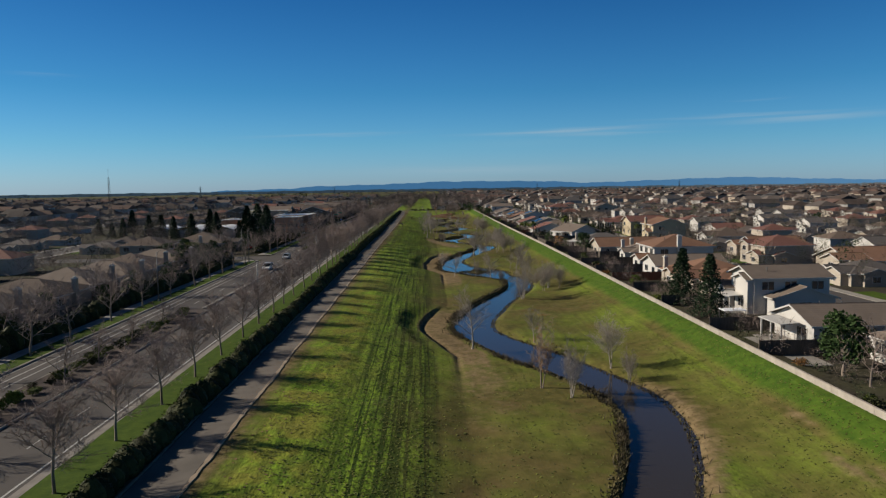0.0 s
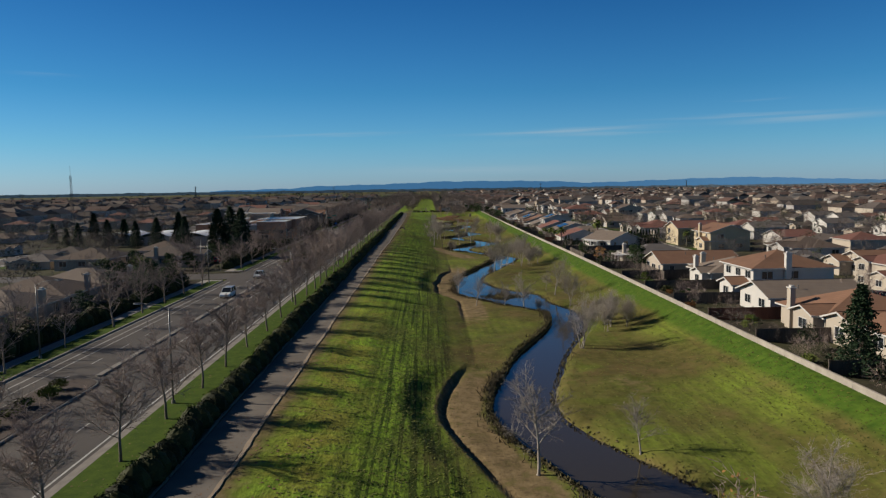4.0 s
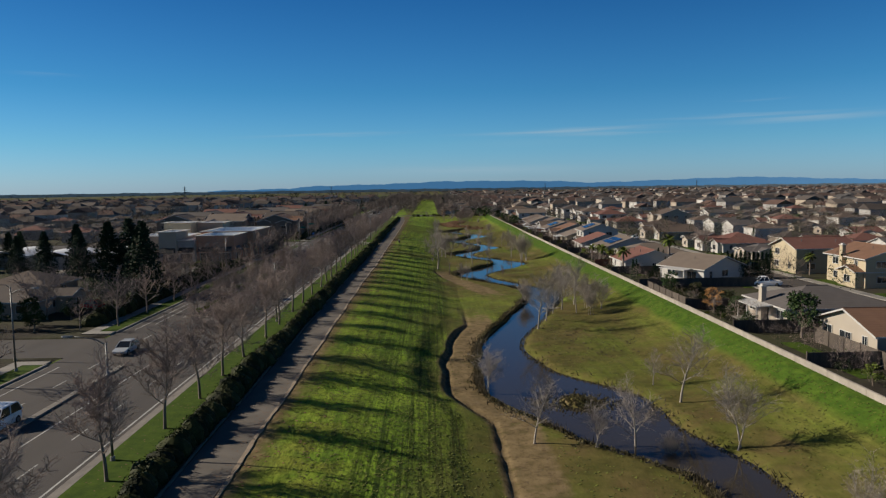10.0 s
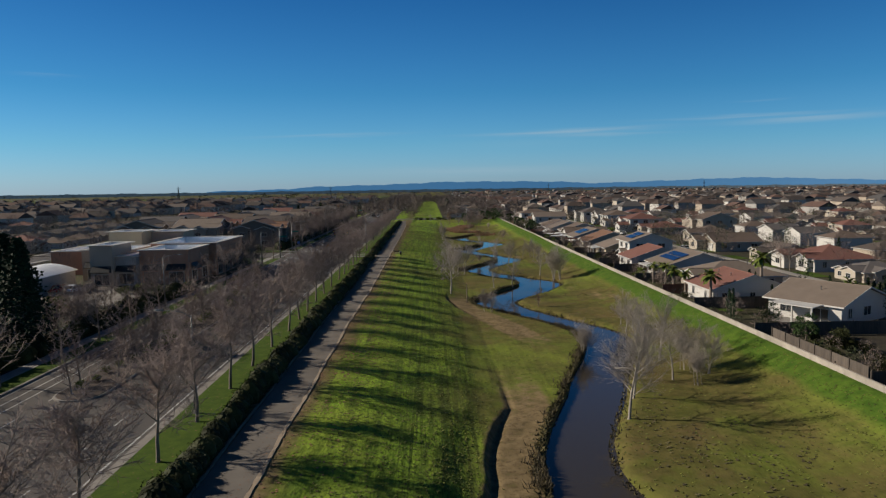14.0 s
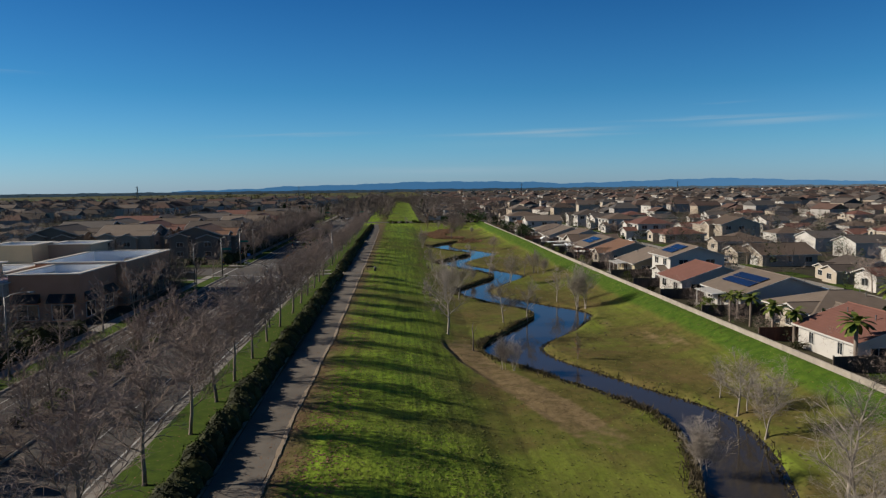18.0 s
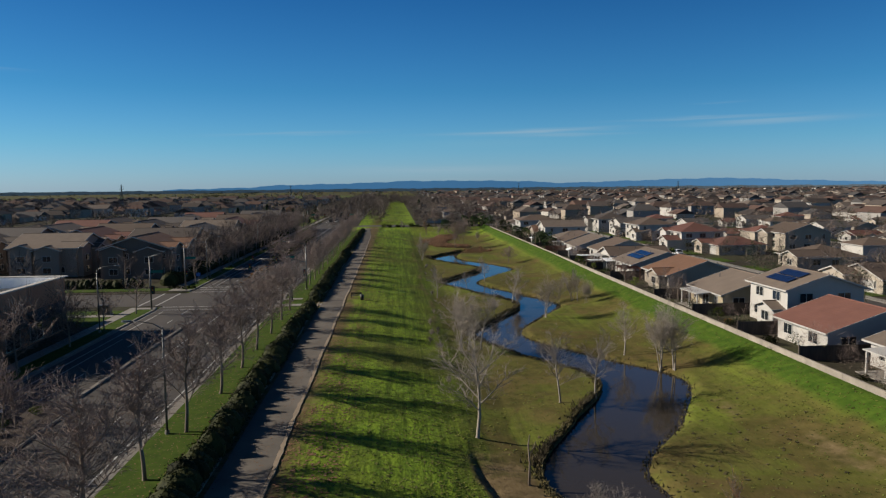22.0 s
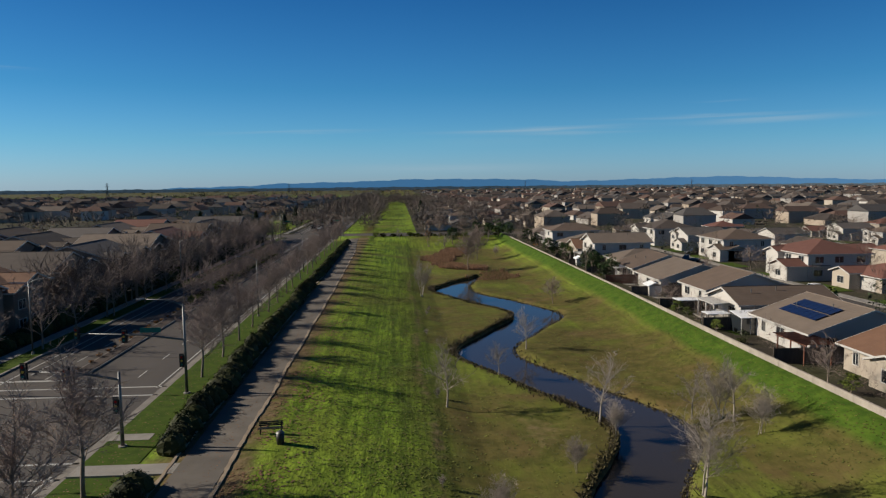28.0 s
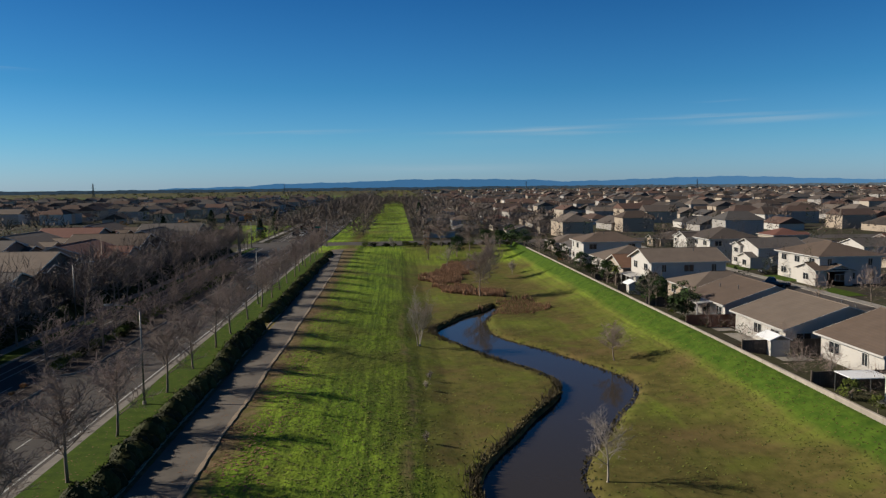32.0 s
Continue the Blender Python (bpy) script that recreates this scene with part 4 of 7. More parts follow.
def palm(seed, tall):
    rnd = random.Random(seed)
    trunk, crown = Geo(), Geo()
    pts, d = limb(trunk, (0, 0, -0.2), (0, 0, 1), tall, 0.2, rnd, 0.03, 6, 8, 0.8)
    top = pts[-1]
    for k in range(30):
        u, rise = k * 2.4, rnd.uniform(-0.7, 1.3)
        p, d = top.copy(), Vector((math.cos(u), math.sin(u), rise)).normalized()
        old = None
        for q in range(6):
            side = d.cross(Vector((0, 0, 1))).normalized() * (0.28 * math.sin(math.pi * (q + 0.6) / 6.4))
            now = (p - side, p + side)
            if old:
                crown.face(old[0], old[1], now[1], now[0])
            old = now
            p = p + d * 0.34
            d = (d + Vector((0, 0, -0.22))).normalized()
    return trunk, crown


def shrub_geo(seed, wide, tall, count, leaf=0.11):
    rnd = random.Random(seed)
    g = Geo()
    for k in range(9):
        u = k * 2.4
        spike(g, (0, 0, 0), (math.cos(u) * wide * 0.6, math.sin(u) * wide * 0.6, tall * rnd.uniform(0.5, 0.9)), 0.03)
        leaves(g, (math.cos(u) * wide * 0.45 * (k % 3) / 2, math.sin(u) * wide * 0.45 * (k % 3) / 2, tall * rnd.uniform(0.35, 0.65)), wide * 0.6, count // 9, rnd, leaf, tall / wide * 0.6)
    return g


def plant_kind(name, label, category, trunk, crown, bark, leaf, crown_name="crown"):
    """The first of a kind, set out of the way below; it is moved by its first use."""
    ob = thing(name, label, category)
    part("trunk", trunk, bark, ob, smooth=True)
    part(crown_name, crown, leaf, ob)
    return ob


KINDS = {}


def plant(kind, x, y, size=1.0, turn=0.0, label="", group="", z=None):
    """Set one of a kind at x, y, standing on the ground."""
    source, used = KINDS[kind]
    z = float(height(x, y)) - 0.03 if z is None else z
    m = Matrix.Translation((x, y, z)) @ Matrix.Rotation(turn, 4, "Z") @ Matrix.Scale(size, 4)
    if not used:
        KINDS[kind][1] = True
        source.matrix_basis = m
        ob = source
    else:
        ob = copy_thing(source, Matrix.Identity(4))
        ob.matrix_basis = m
    return tagged(ob, label, group=group)


for k in range(4):
    KINDS["street%d" % k] = [plant_kind("street_tree", "leafless street tree with grey bark and red-brown twigs", "tree", *bare_tree(11 + k, 7.6, 1, 0.55, 0.48, 3, 0.85, 6, 1, 1.45), BARK, TWIG, "twig_crown"), False]
for k in range(3):
    KINDS["garden%d" % k] = [plant_kind("bare_garden_tree", "leafless garden tree with brown twigs", "tree", *bare_tree(25 + k, 7.6, 1, 0.6, 0.48, 2, 0.8, 6, 1, 1.4), BARK, TWIG, "twig_crown"), False]
for k in range(3):
    KINDS["row%d" % k] = [plant_kind("street_tree", "leafless street tree with a dense red-brown twig crown", "tree", *bare_tree(15 + k, 8.0, 1, 0.62, 0.44, 6, 0.8, 12, 4, 0.80), BARK, TWIG, "twig_crown"), False]
for k in range(3):
    KINDS["pale%d" % k] = [plant_kind("bare_tree", "leafless pale-barked tree beside the creek", "tree", *bare_tree(31 + k, 7.0, 1 + (k == 2), 0.60, 0.42, 5, 0.80, 9, 3, 0.52), PALE, TWIG_P, "twig_crown"), False]
KINDS["clump"] = [plant_kind("bare_tree", "clump of leafless slender pale stems by the creek", "tree", *bare_tree(41, 7.0, 4, 1.1, 0.30, 3, 0.85, 7, 3, 0.5), PALE, TWIG_P, "twig_crown"), False]
KINDS["brush"] = [plant_kind("bare_shrub", "leafless pale brush on the creek bank", "shrub", *bare_tree(47, 4.0, 5, 0.9, 0.45, 3, 0.6, 7, 3, 0.45), PALE, TWIG_P, "twig_crown"), False]
KINDS["large"] = [plant_kind("bare_tree", "large leafless tree with a wide pale crown", "tree", *bare_tree(53, 10.4, 1, 0.50, 0.46, 6, 0.80, 10, 3, 0.62), PALE, TWIG_P, "twig_crown"), False]
KINDS["round"] = [plant_kind("bare_tree", "small round leafless tree on the grass slope", "tree", *bare_tree(57, 5.0, 1, 0.45, 0.50, 6, 0.9, 11, 4, 0.62), BARK, TWIG, "twig_crown"), False]
tr, cr = bare_tree(61, 7.6, 2, 1.2, 0.3, 2, 0.7)
rl = random.Random(8)
fol = Geo()
for k in range(0, len(cr.v), 9):
    if rl.random() < 0.30:
        leaves(fol, cr.v[k], 0.25, 2, rl, 0.09)
KINDS["russet"] = [plant_kind("russet_tree", "slender tree keeping a few russet leaves", "tree", tr, cr, BARK, TWIG, "twig_crown"), False]
part("foliage", fol, RUSSET, KINDS["russet"][0], "sparse russet leaves")
for k in range(2):
    KINDS["leafy%d" % k] = [plant_kind("evergreen_tree", "round dark evergreen garden tree", "tree", *leafy_tree(71 + k, 6.0, 2.4), BARK, LEAF), False]
KINDS["olive"] = [plant_kind("garden_tree", "yellow-green leafy garden tree", "tree", *leafy_tree(77, 5.0, 2.3, 0.2, 26, 36), BARK, SHRUB), False]
for k in range(2):
    KINDS["conifer%d" % k] = [plant_kind("conifer", "tall dark conifer with drooping boughs", "tree", *conifer(81 + k, 11.0, 3.2), BARK, NEEDLE), False]
KINDS["column"] = [plant_kind("cypress", "narrow dark columnar cypress", "tree", *column_tree(91, 5.5, 0.75), BARK, NEEDLE), False]
KINDS["palm"] = [plant_kind("palm", "palm with a shaggy green crown", "palm", *palm(95, 4.6), BARK, SHRUB), False]
KINDS["russet_round"] = [plant_kind("russet_tree", "garden tree in russet winter leaf", "tree", *leafy_tree(99, 5.0, 2.0, 0.18, 20, 30), BARK, RUSSET), False]


# ---- houses: kinds ----
def window_meshes(w, h):
    """Frame with a mid bar, and its pane, facing -y."""
    f = Geo()
    for x0, z0, x1, z1 in ((-w / 2, -h / 2, w / 2, -h / 2 + 0.09), (-w / 2, h / 2 - 0.09, w / 2, h / 2), (-w / 2, -h / 2 + 0.09, -w / 2 + 0.09, h / 2 - 0.09), (w / 2 - 0.09, -h / 2 + 0.09, w / 2, h / 2 - 0.09), (-0.03, -h / 2 + 0.09, 0.03, h / 2 - 0.09)):
        f.box(x0, -0.07, z0, x1, 0.03, z1)
    p = Geo().box(-w / 2 + 0.06, -0.03, -h / 2 + 0.06, w / 2 - 0.06, 0.0, h / 2 - 0.06)
    return f.mesh("window", TRIM), p.mesh("pane", GLASS)


WINDOWS = {"wide": window_meshes(1.9, 1.35), "tall": window_meshes(0.95, 1.4), "slider": window_meshes(2.3, 2.05)}
GARAGE = Geo()
for k in range(4):
    GARAGE.box(-2.4, -0.06 + 0.008 * (k % 2), 0.55 * k + 0.02, 2.4, 0.02, 0.55 * k + 0.54)
GARAGE = GARAGE.mesh("garage_door", TRIM)
PIPE = Geo().tube([(0, 0, -0.3), (0, 0, 0.45)], [0.06, 0.06], 6).tube([(0, 0, 0.45), (0, 0, 0.55)], [0.1, 0.1], 6).mesh("vent_pipe", STEEL)
WAY = {"-y": 0, "+x": 90, "+y": 180, "-x": -90}


def roof_geo(lx, ly, base, ridge, form, over=0.55, pitch=0.34, thick=0.2):
    """Tiled roof over lx by ly. ridge: the axis it runs along."""
    swap = ridge == "y"
    a, b = (ly, lx) if swap else (lx, ly)
    hx, hy = a / 2 + over, b / 2 + over
    rise = (b / 2 + over) * pitch
    z0 = base - over * pitch
    rx = hx if form == "gable" else max(hx - hy * 0.95, 0.15)
    g = Geo()
    def P(x, y, z):
        return (-y, x, z) if swap else (x, y, z)
    t = thick
    e = [(-hx, -hy), (hx, -hy), (hx, hy), (-hx, hy)]
    for s in (-1, 1):
        quad = [P(-hx * 1, s * hy, z0 + t), P(hx, s * hy, z0 + t), P(rx, 0, z0 + t + rise), P(-rx, 0, z0 + t + rise)]
        g.face(*(quad if s < 0 else quad[::-1]))
        low = [P(-hx, s * hy, z0), P(hx, s * hy, z0), P(rx, 0, z0 + rise), P(-rx, 0, z0 + rise)]
        g.face(*(low[::-1] if s < 0 else low))
        eave = [P(-hx, s * hy, z0), P(hx, s * hy, z0), P(hx, s * hy, z0 + t), P(-hx, s * hy, z0 + t)]
        g.face(*(eave if s < 0 else eave[::-1]))
    for s in (-1, 1):
        if form == "gable":
            for q in (-1, 1):
                rake = [P(s * hx, q * hy, z0), P(s * hx, 0, z0 + rise), P(s * hx, 0, z0 + rise + t), P(s * hx, q * hy, z0 + t)]
                g.face(*rake)
        else:
            g.face(P(s * hx, -s * hy, z0 + t), P(s * hx, s * hy, z0 + t), P(s * rx, 0, z0 + rise + t))
            g.face(P(s * hx, -s * hy, z0), P(s * hx, s * hy, z0), P(s * hx, s * hy, z0 + t), P(s * hx, -s * hy, z0 + t))
            g.face(P(s * hx, s * hy, z0), P(s * hx, -s * hy, z0), P(s * rx, 0, z0 + rise))
    # ridge cap
    g.tube([P(-rx, 0, z0 + rise + t), P(rx, 0, z0 + rise + t)], [0.09, 0.09], 5)
    return g, z0 + rise, over * pitch


def trim_geo(lx, ly, base, ridge, form, over=0.55, pitch=0.34, thick=0.2):
    """Fascia board and gutter as one ring just outside the roof's edges."""
    swap = ridge == "y"
    a, b = (ly, lx) if swap else (lx, ly)
    hx, hy = a / 2 + over + 0.004, b / 2 + over + 0.004
    z0 = base - over * pitch - 0.02
    rise = (b / 2 + over) * pitch
    path = [(-hx, -hy, z0), (hx, -hy, z0), (hx, hy, z0), (-hx, hy, z0)]
    if form == "gable":
        path = [(-hx, -hy, z0), (hx, -hy, z0), (hx, 0, z0 + rise), (hx, hy, z0), (-hx, hy, z0), (-hx, 0, z0 + rise)]
    rings = []
    for x, y, z in path + path[:1]:
        ox, oy = (0.07 if x > 0 else -0.07), (0.07 if y > 0 else -0.07 if y < 0 else 0)
        ring = [(x, y, z), (x + ox, y + oy, z), (x + ox, y + oy, z + 0.2), (x, y, z + 0.2)]
        rings.append([(-q, p, r) if swap else (p, q, r) for p, q, r in ring])
    g = Geo()
    g.loft(rings, False)
    return g


def body_geo(lx, ly, h, ridge, form, pitch=0.34):
    g = Geo().box(-lx / 2, -ly / 2, -0.4, lx / 2, ly / 2, h)
    if form == "gable":
        swap = ridge == "y"
        a, b = (ly, lx) if swap else (lx, ly)
        def P(x, y, z):
            return (-y, x, z) if swap else (x, y, z)
        g.loft([[P(x, -b / 2, h), P(x, b / 2, h), P(x, 0, h + b / 2 * pitch - 0.02)] for x in (-a / 2, a / 2)])
    return g


def house(x, y, lx, ly, storeys=1, ridge="x", form="gable", roof=0, wall=0, turn=0.0, show=("-x", "-y"), chimney=None, patio=None, solar=0, wing=None, garage=None, z=0.8, label="", group="houses", windows=3.6, pipes=2, gables=(), tall=0.0):
    """A stucco house. show: the sides with windows; chimney, patio: the side they stand on; wing: a lower gabled wing (side, width, reach)."""
    tone = ("tan", "brown", "orange-brown", "grey", "red-brown", "drab brown")[roof]
    skin = ("white", "cream", "buff", "grey", "ochre", "taupe", "umber")[wall]
    ob = thing("house", label or "%s %s stucco house under a %s tiled %s roof" % ({1: "one-storey", 2: "two-storey"}[storeys], skin, tone, form), "house", group, pose(x, y, z, 0, 0, turn))
    h = 2.7 * storeys - 0.1 * (storeys - 1) + tall
    body, eaves = body_geo(lx, ly, h, ridge, form), trim_geo(lx, ly, h, ridge, form)
    rg, top, _ = roof_geo(lx, ly, h, ridge, form)
    bays = []
    for side, u, w, reach, hh in gables:
        at = pose(0, 0, 0, 0, 0, WAY[side]) @ pose(u, -(lx if side[1] == "x" else ly) / 2 - reach / 2 + 2.0, 0)
        body.add(body_geo(w, reach + 4, hh, "y", "gable"), at)
        rg.add(roof_geo(w, reach + 4, hh, "y", "gable", 0.45)[0], at)
        eaves.add(trim_geo(w, reach + 4, hh, "y", "gable", 0.45), at)
        bays += [at @ pose(0, -(reach + 4) / 2 - 0.01, lift) for lift in (1.5, 4.1) if lift + 1 < hh]
    part("wall", body, STUCCO[wall], ob)
    rf = part("roof", rg, TILES[roof], ob)
    part("fascia", eaves, TRIM, ob)
    for at in bays:
        wf = part("window", WINDOWS["wide"][0], None, ob, at=at)
        part("pane", WINDOWS["wide"][1], None, wf)
    rnd = random.Random(int(x * 7 + y * 13) & 0xFFFF)
    if windows:
        for side in show:
            long = ly if side[1] == "x" else lx
            n = max(2, int(long / windows))
            for s in range(storeys):
                for k in range(n):
                    if rnd.random() < 0.12:
                        continue
                    kind = "slider" if s == 0 and k == n // 2 and side == show[0] and patio else rnd.choice(("wide", "wide", "tall"))
                    u = (k + 0.5) / n * long - long / 2 + rnd.uniform(-0.25, 0.25)
                    zc = (2.6 + 0.6 * tall) * s + (1.06 if kind == "slider" else 1.55)
                    off = (lx if side[1] == "x" else ly) / 2 + 0.01
                    at = pose(0, 0, 0, 0, 0, WAY[side]) @ pose(u, -off, zc)
                    wf = part("window", WINDOWS[kind][0], None, ob, at=at)
                    part("pane", WINDOWS[kind][1], None, wf)
    if garage:
        off = (lx if garage[1] == "x" else ly) / 2 + 0.03
        part("garage_door", GARAGE, None, ob, "white panelled garage door", at=pose(0, 0, 0, 0, 0, WAY[garage]) @ pose(1.5, -off, 0))
    if chimney:
        off = (lx if chimney[1] == "x" else ly) / 2 + 0.42
        g = Geo().loft([[(sx * w, sy * w * 0.75, zz) for sx, sy in ((-1, -1), (1, -1), (1, 1), (-1, 1))] for zz, w in ((-0.4, 0.62), (2.4, 0.62), (3.0, 0.45), (top + 0.1, 0.45))])
        ch = part("chimney", g, STUCCO[wall], ob, at=pose(0, 0, 0, 0, 0, WAY[chimney]) @ pose(rnd.uniform(-2, 2), -off, 0))
        part("chimney_cap", Geo().box(-0.56, -0.46, top + 0.1, 0.56, 0.46, top + 0.24).box(-0.3, -0.2, top + 0.24, 0.3, 0.2, top + 0.48), STUCCO[0], ch)
    if patio:
        off = (lx if patio[1] == "x" else ly) / 2
        at = pose(0, 0, 0, 0, 0, WAY[patio])
        w = min(6.2, (ly if patio[1] == "x" else lx) * 0.6)
        pc = part("patio_cover", Geo().loft([[(-w / 2, -off - 3.0, 2.40), (w / 2, -off - 3.0, 2.40), (w / 2, -off - 3.0, 2.52), (-w / 2, -off - 3.0, 2.52)], [(-w / 2, -off - 0.62, 2.56), (w / 2, -off - 0.62, 2.56), (w / 2, -off - 0.62, 2.68), (-w / 2, -off - 0.62, 2.68)]]), TRIM, ob, "white patio cover", at=at)
        for s in (-1, 0, 1):
            part("post", Geo().box(s * (w / 2 - 0.3) - 0.09, -off - 2.8, -0.1, s * (w / 2 - 0.3) + 0.09, -off - 2.62, 2.40), TRIM, pc)
        part("patio_slab", Geo().box(-w / 2 - 0.4, -off - 3.4, -0.1, w / 2 + 0.4, -off - 0.002, 0.12), CONCRETE, ob, "pale concrete patio slab", at=at)
    if wing:
        side, w, reach = wing
        off = (lx if side[1] == "x" else ly) / 2
        at = pose(0, 0, 0, 0, 0, WAY[side]) @ pose((ly if side[1] == "x" else lx) * 0.22, -off - reach / 2 + 1.0, 0)
        wg = part("wing", body_geo(w, reach + 2, 2.6, "y", "gable"), STUCCO[wall], ob, at=at)
        part("wing_roof", roof_geo(w, reach + 2, 2.6, "y", "gable", 0.4)[0], TILES[roof], wg)
        part("wing_fascia", trim_geo(w, reach + 2, 2.6, "y", "gable", 0.4), TRIM, wg)
        wf = part("wing_window", WINDOWS["wide"][0], None, wg, at=pose(0, -(reach + 2) / 2 - 0.01, 1.5))
        part("pane", WINDOWS["wide"][1], None, wf)
    span_y = (lx if ridge == "y" else ly) / 2
    for k in range(pipes):
        u, v = rnd.uniform(-0.3, 0.3) * (ly if ridge == "y" else lx), rnd.choice((-1, 1)) * span_y * rnd.uniform(0.25, 0.6)
        px, py = (v, u) if ridge == "y" else (u, v)
        zz = h + 0.2 + (span_y - abs(v)) * 0.34
        part("vent_pipe", PIPE, None, ob, at=pose(px, py, zz))
    if solar:
        tilt = math.degrees(math.atan(0.34))
        for r in range(2):
            for c in range(solar):
                along, up = (c - (solar - 1) / 2) * 1.08, span_y * 0.5 + (r - 0.5) * 1.75
                zz = h + 0.36 + (span_y - up) * 0.34
                if ridge == "y":
                    at = Matrix.Translation((-up, -along, zz)) @ Matrix.Rotation(radians(-90), 4, "Z") @ Matrix.Rotation(radians(tilt), 4, "X")
                else:
                    at = Matrix.Translation((along, -up, zz)) @ Matrix.Rotation(radians(tilt), 4, "X")
                part("solar_panel", SOLAR_MESH, None, rf, at=at)
    return ob


SOLAR_MESH = Geo().box(-0.5, -0.82, 0.0, 0.5, 0.82, 0.04).mesh("solar_panel", SOLAR)

# ---- houses backing onto the creek ----
EAST = "houses along the floodwall"
EAST_HOUSES = [
    # middle x, y, size in x, y, storeys, ridge, form, roof, wall, extras
    (54.5, 67, 14, 11.5, 1, "x", "hip", 0, 0, dict(chimney="-x")),
    (51.5, 82, 15, 9, 1, "x", "gable", 0, 0, dict(patio="-x")),
    (52.6, 102.5, 11, 7.6, 2, "x", "gable", 0, 0, dict(patio="-x", gables=(("-x", -5.0, 4.6, 1.2, 2.9), ("-y", 0.6, 8.6, 2.6, 2.7), ("-x", 1.6, 4.0, 0.9, 5.0)))),
    (53.5, 117.0, 14, 10, 1, "x", "hip", 2, 1, dict()),
    (52.5, 128.5, 14, 10.5, 1, "y", "hip", 2, 1, dict(chimney="-x")),
    (53, 142.5, 14, 9.5, 1, "x", "gable", 0, 0, dict()),
    (56.0, 156, 13, 11, 2, "y", "hip", 2, 0, dict(wing=("-x", 5.0, 3.0), chimney="-y")),
    (55.6, 171, 13, 10.5, 1, "y", "hip", 0, 0, dict(chimney="-x", wing=("-x", 4.5, 1.5))),
    (53.5, 187, 16, 11, 1, "x", "gable", 2, 1, dict(chimney="-y", patio="-y")),
    (51.5, 204, 14, 11.5, 1, "x", "hip", 3, 1, dict(patio="-x", chimney="-x")),
    (52.8, 248.2, 12, 10.6, 1, "y", "gable", 0, 0, dict(turn=30.0, patio="-x")),
    (46.0, 262.3, 12.5, 10.5, 1, "y", "gable", 4, 0, dict()),
    (51.5, 278, 14, 11.5, 1, "x", "hip", 0, 1, dict()),
    (50.3, 294.2, 14.5, 12, 1, "y", "gable", 0, 0, dict(solar=8, patio="-x")),
    (47.6, 309.2, 13.5, 10, 1, "y", "gable", 4, 0, dict()),
    (49.6, 323, 10.5, 9.5, 2, "y", "gable", 0, 0, dict(solar=5, wing=("-x", 4, 1.5))),
    (48.6, 336.6, 13.5, 11, 1, "y", "gable", 0, 4, dict(gables=(), patio="-x")),
    (49.6, 359.6, 14, 12, 1, "y", "gable", 2, 1, dict(wing=("-x", 5.2, 1.5))),
    (48.9, 376.5, 14, 12, 1, "y", "gable", 0, 0, dict(solar=7, gables=())),
    (50.2, 393.5, 14, 9.5, 1, "x", "gable", 1, 0, dict(patio="-x")),
    (51.6, 407, 14, 10, 1, "y", "gable", 1, 0, dict()),
    (48.9, 420.2, 14, 11.6, 1, "y", "gable", 0, 0, dict()),
    (49.4, 436, 13.5, 11, 1, "y", "gable", 1, 0, dict(patio="-x")),
    (51, 450, 13, 10.5, 1, "x", "hip", 0, 2, dict()),
    (49.6, 464, 13.5, 10.5, 2, "x", "gable", 0, 0, dict(patio="-x")),
]
for n, (x, y, lx, ly, st, ridge, form, roof, wall, more) in enumerate(EAST_HOUSES):
    if st == 1 and not more.keys() & {"wing", "patio", "gables"} and n % 3 < 2 and y < 330:
        more["gables"] = (("-x", (2.6, -2.8)[n % 2], 4.6 + n % 2, 1.3, 2.85), ("-y", -2.5, 4.4, 0.7, 2.85))
    house(x, y, lx, ly, st, ridge, form, roof, wall, group=EAST, **more)
for k, (st, form, roof, wall) in enumerate(((1, "gable", 2, 1), (1, "hip", 0, 0), (2, "hip", 1, 0), (1, "gable", 3, 0), (1, "hip", 0, 1))):
    house(49.5 + k % 2, 478.5 + 14.6 * k, 14, 11, st, "xy"[k % 2], form, roof, wall, group=EAST)

# ---- houses along the parkway's far side ----
WEST = "houses along the parkway"
for k in range(9):
    house(-66.0 - 0.8 * (k % 2), 61.0 + 13.8 * k, 14.0, 12, 1, "xy"[k % 2], "hip", (0, 1, 0)[k % 3], (2, 5)[k % 2], show=("+x", "-y"), chimney="+x", group=WEST)
house(-68.5, 221, 12, 12, 1, "x", "hip", 5, 2, show=("+x", "-y"), chimney="-y", wing=("+x", 5, 2.5), group=WEST, label="one-storey buff house under a drab hip roof on the street corner")
house(-86, 217, 13, 13, 1, "y", "hip", 1, 2, show=("+x", "-y"), group=WEST)
house(-76, 238, 12, 11, 1, "y", "hip", 1, 5, show=("+x", "-y"), group=WEST)
APART = "town houses past the signal"
for k in range(8):
    for r in range(2 if k > 4 else 3):
        across = (k + r) % 2
        house(-62.8 - 21.5 * r - 1.6 * (k % 2), 392.5 + 21.0 * k + 5 * r, 14.5 + k % 2, 15.5, 2, "yx"[across], "gable", (2 if k == 0 and r == 0 else (1, 0, 5, 4, 3)[(2 * k + r) % 5]), (6, 5, 6)[(k + r) % 3], show=("+x", "-y"), windows=3.6 if r == 0 else 5.0, pipes=0, tall=1.1,
              gables=(("+x", -4.8 + k % 2, 4.6, 1.0, 6.6), ("+x", 0.4, 4.0, 1.8, 5.9), ("+x", 4.9 - k % 2, 4.8, 1.3, 6.8), ("-y", 3.4 - 2 * across, 5.2, 1.2, 5.9), ("-y", -4.2, 4.4, 0.8, 6.3)), group=APART)

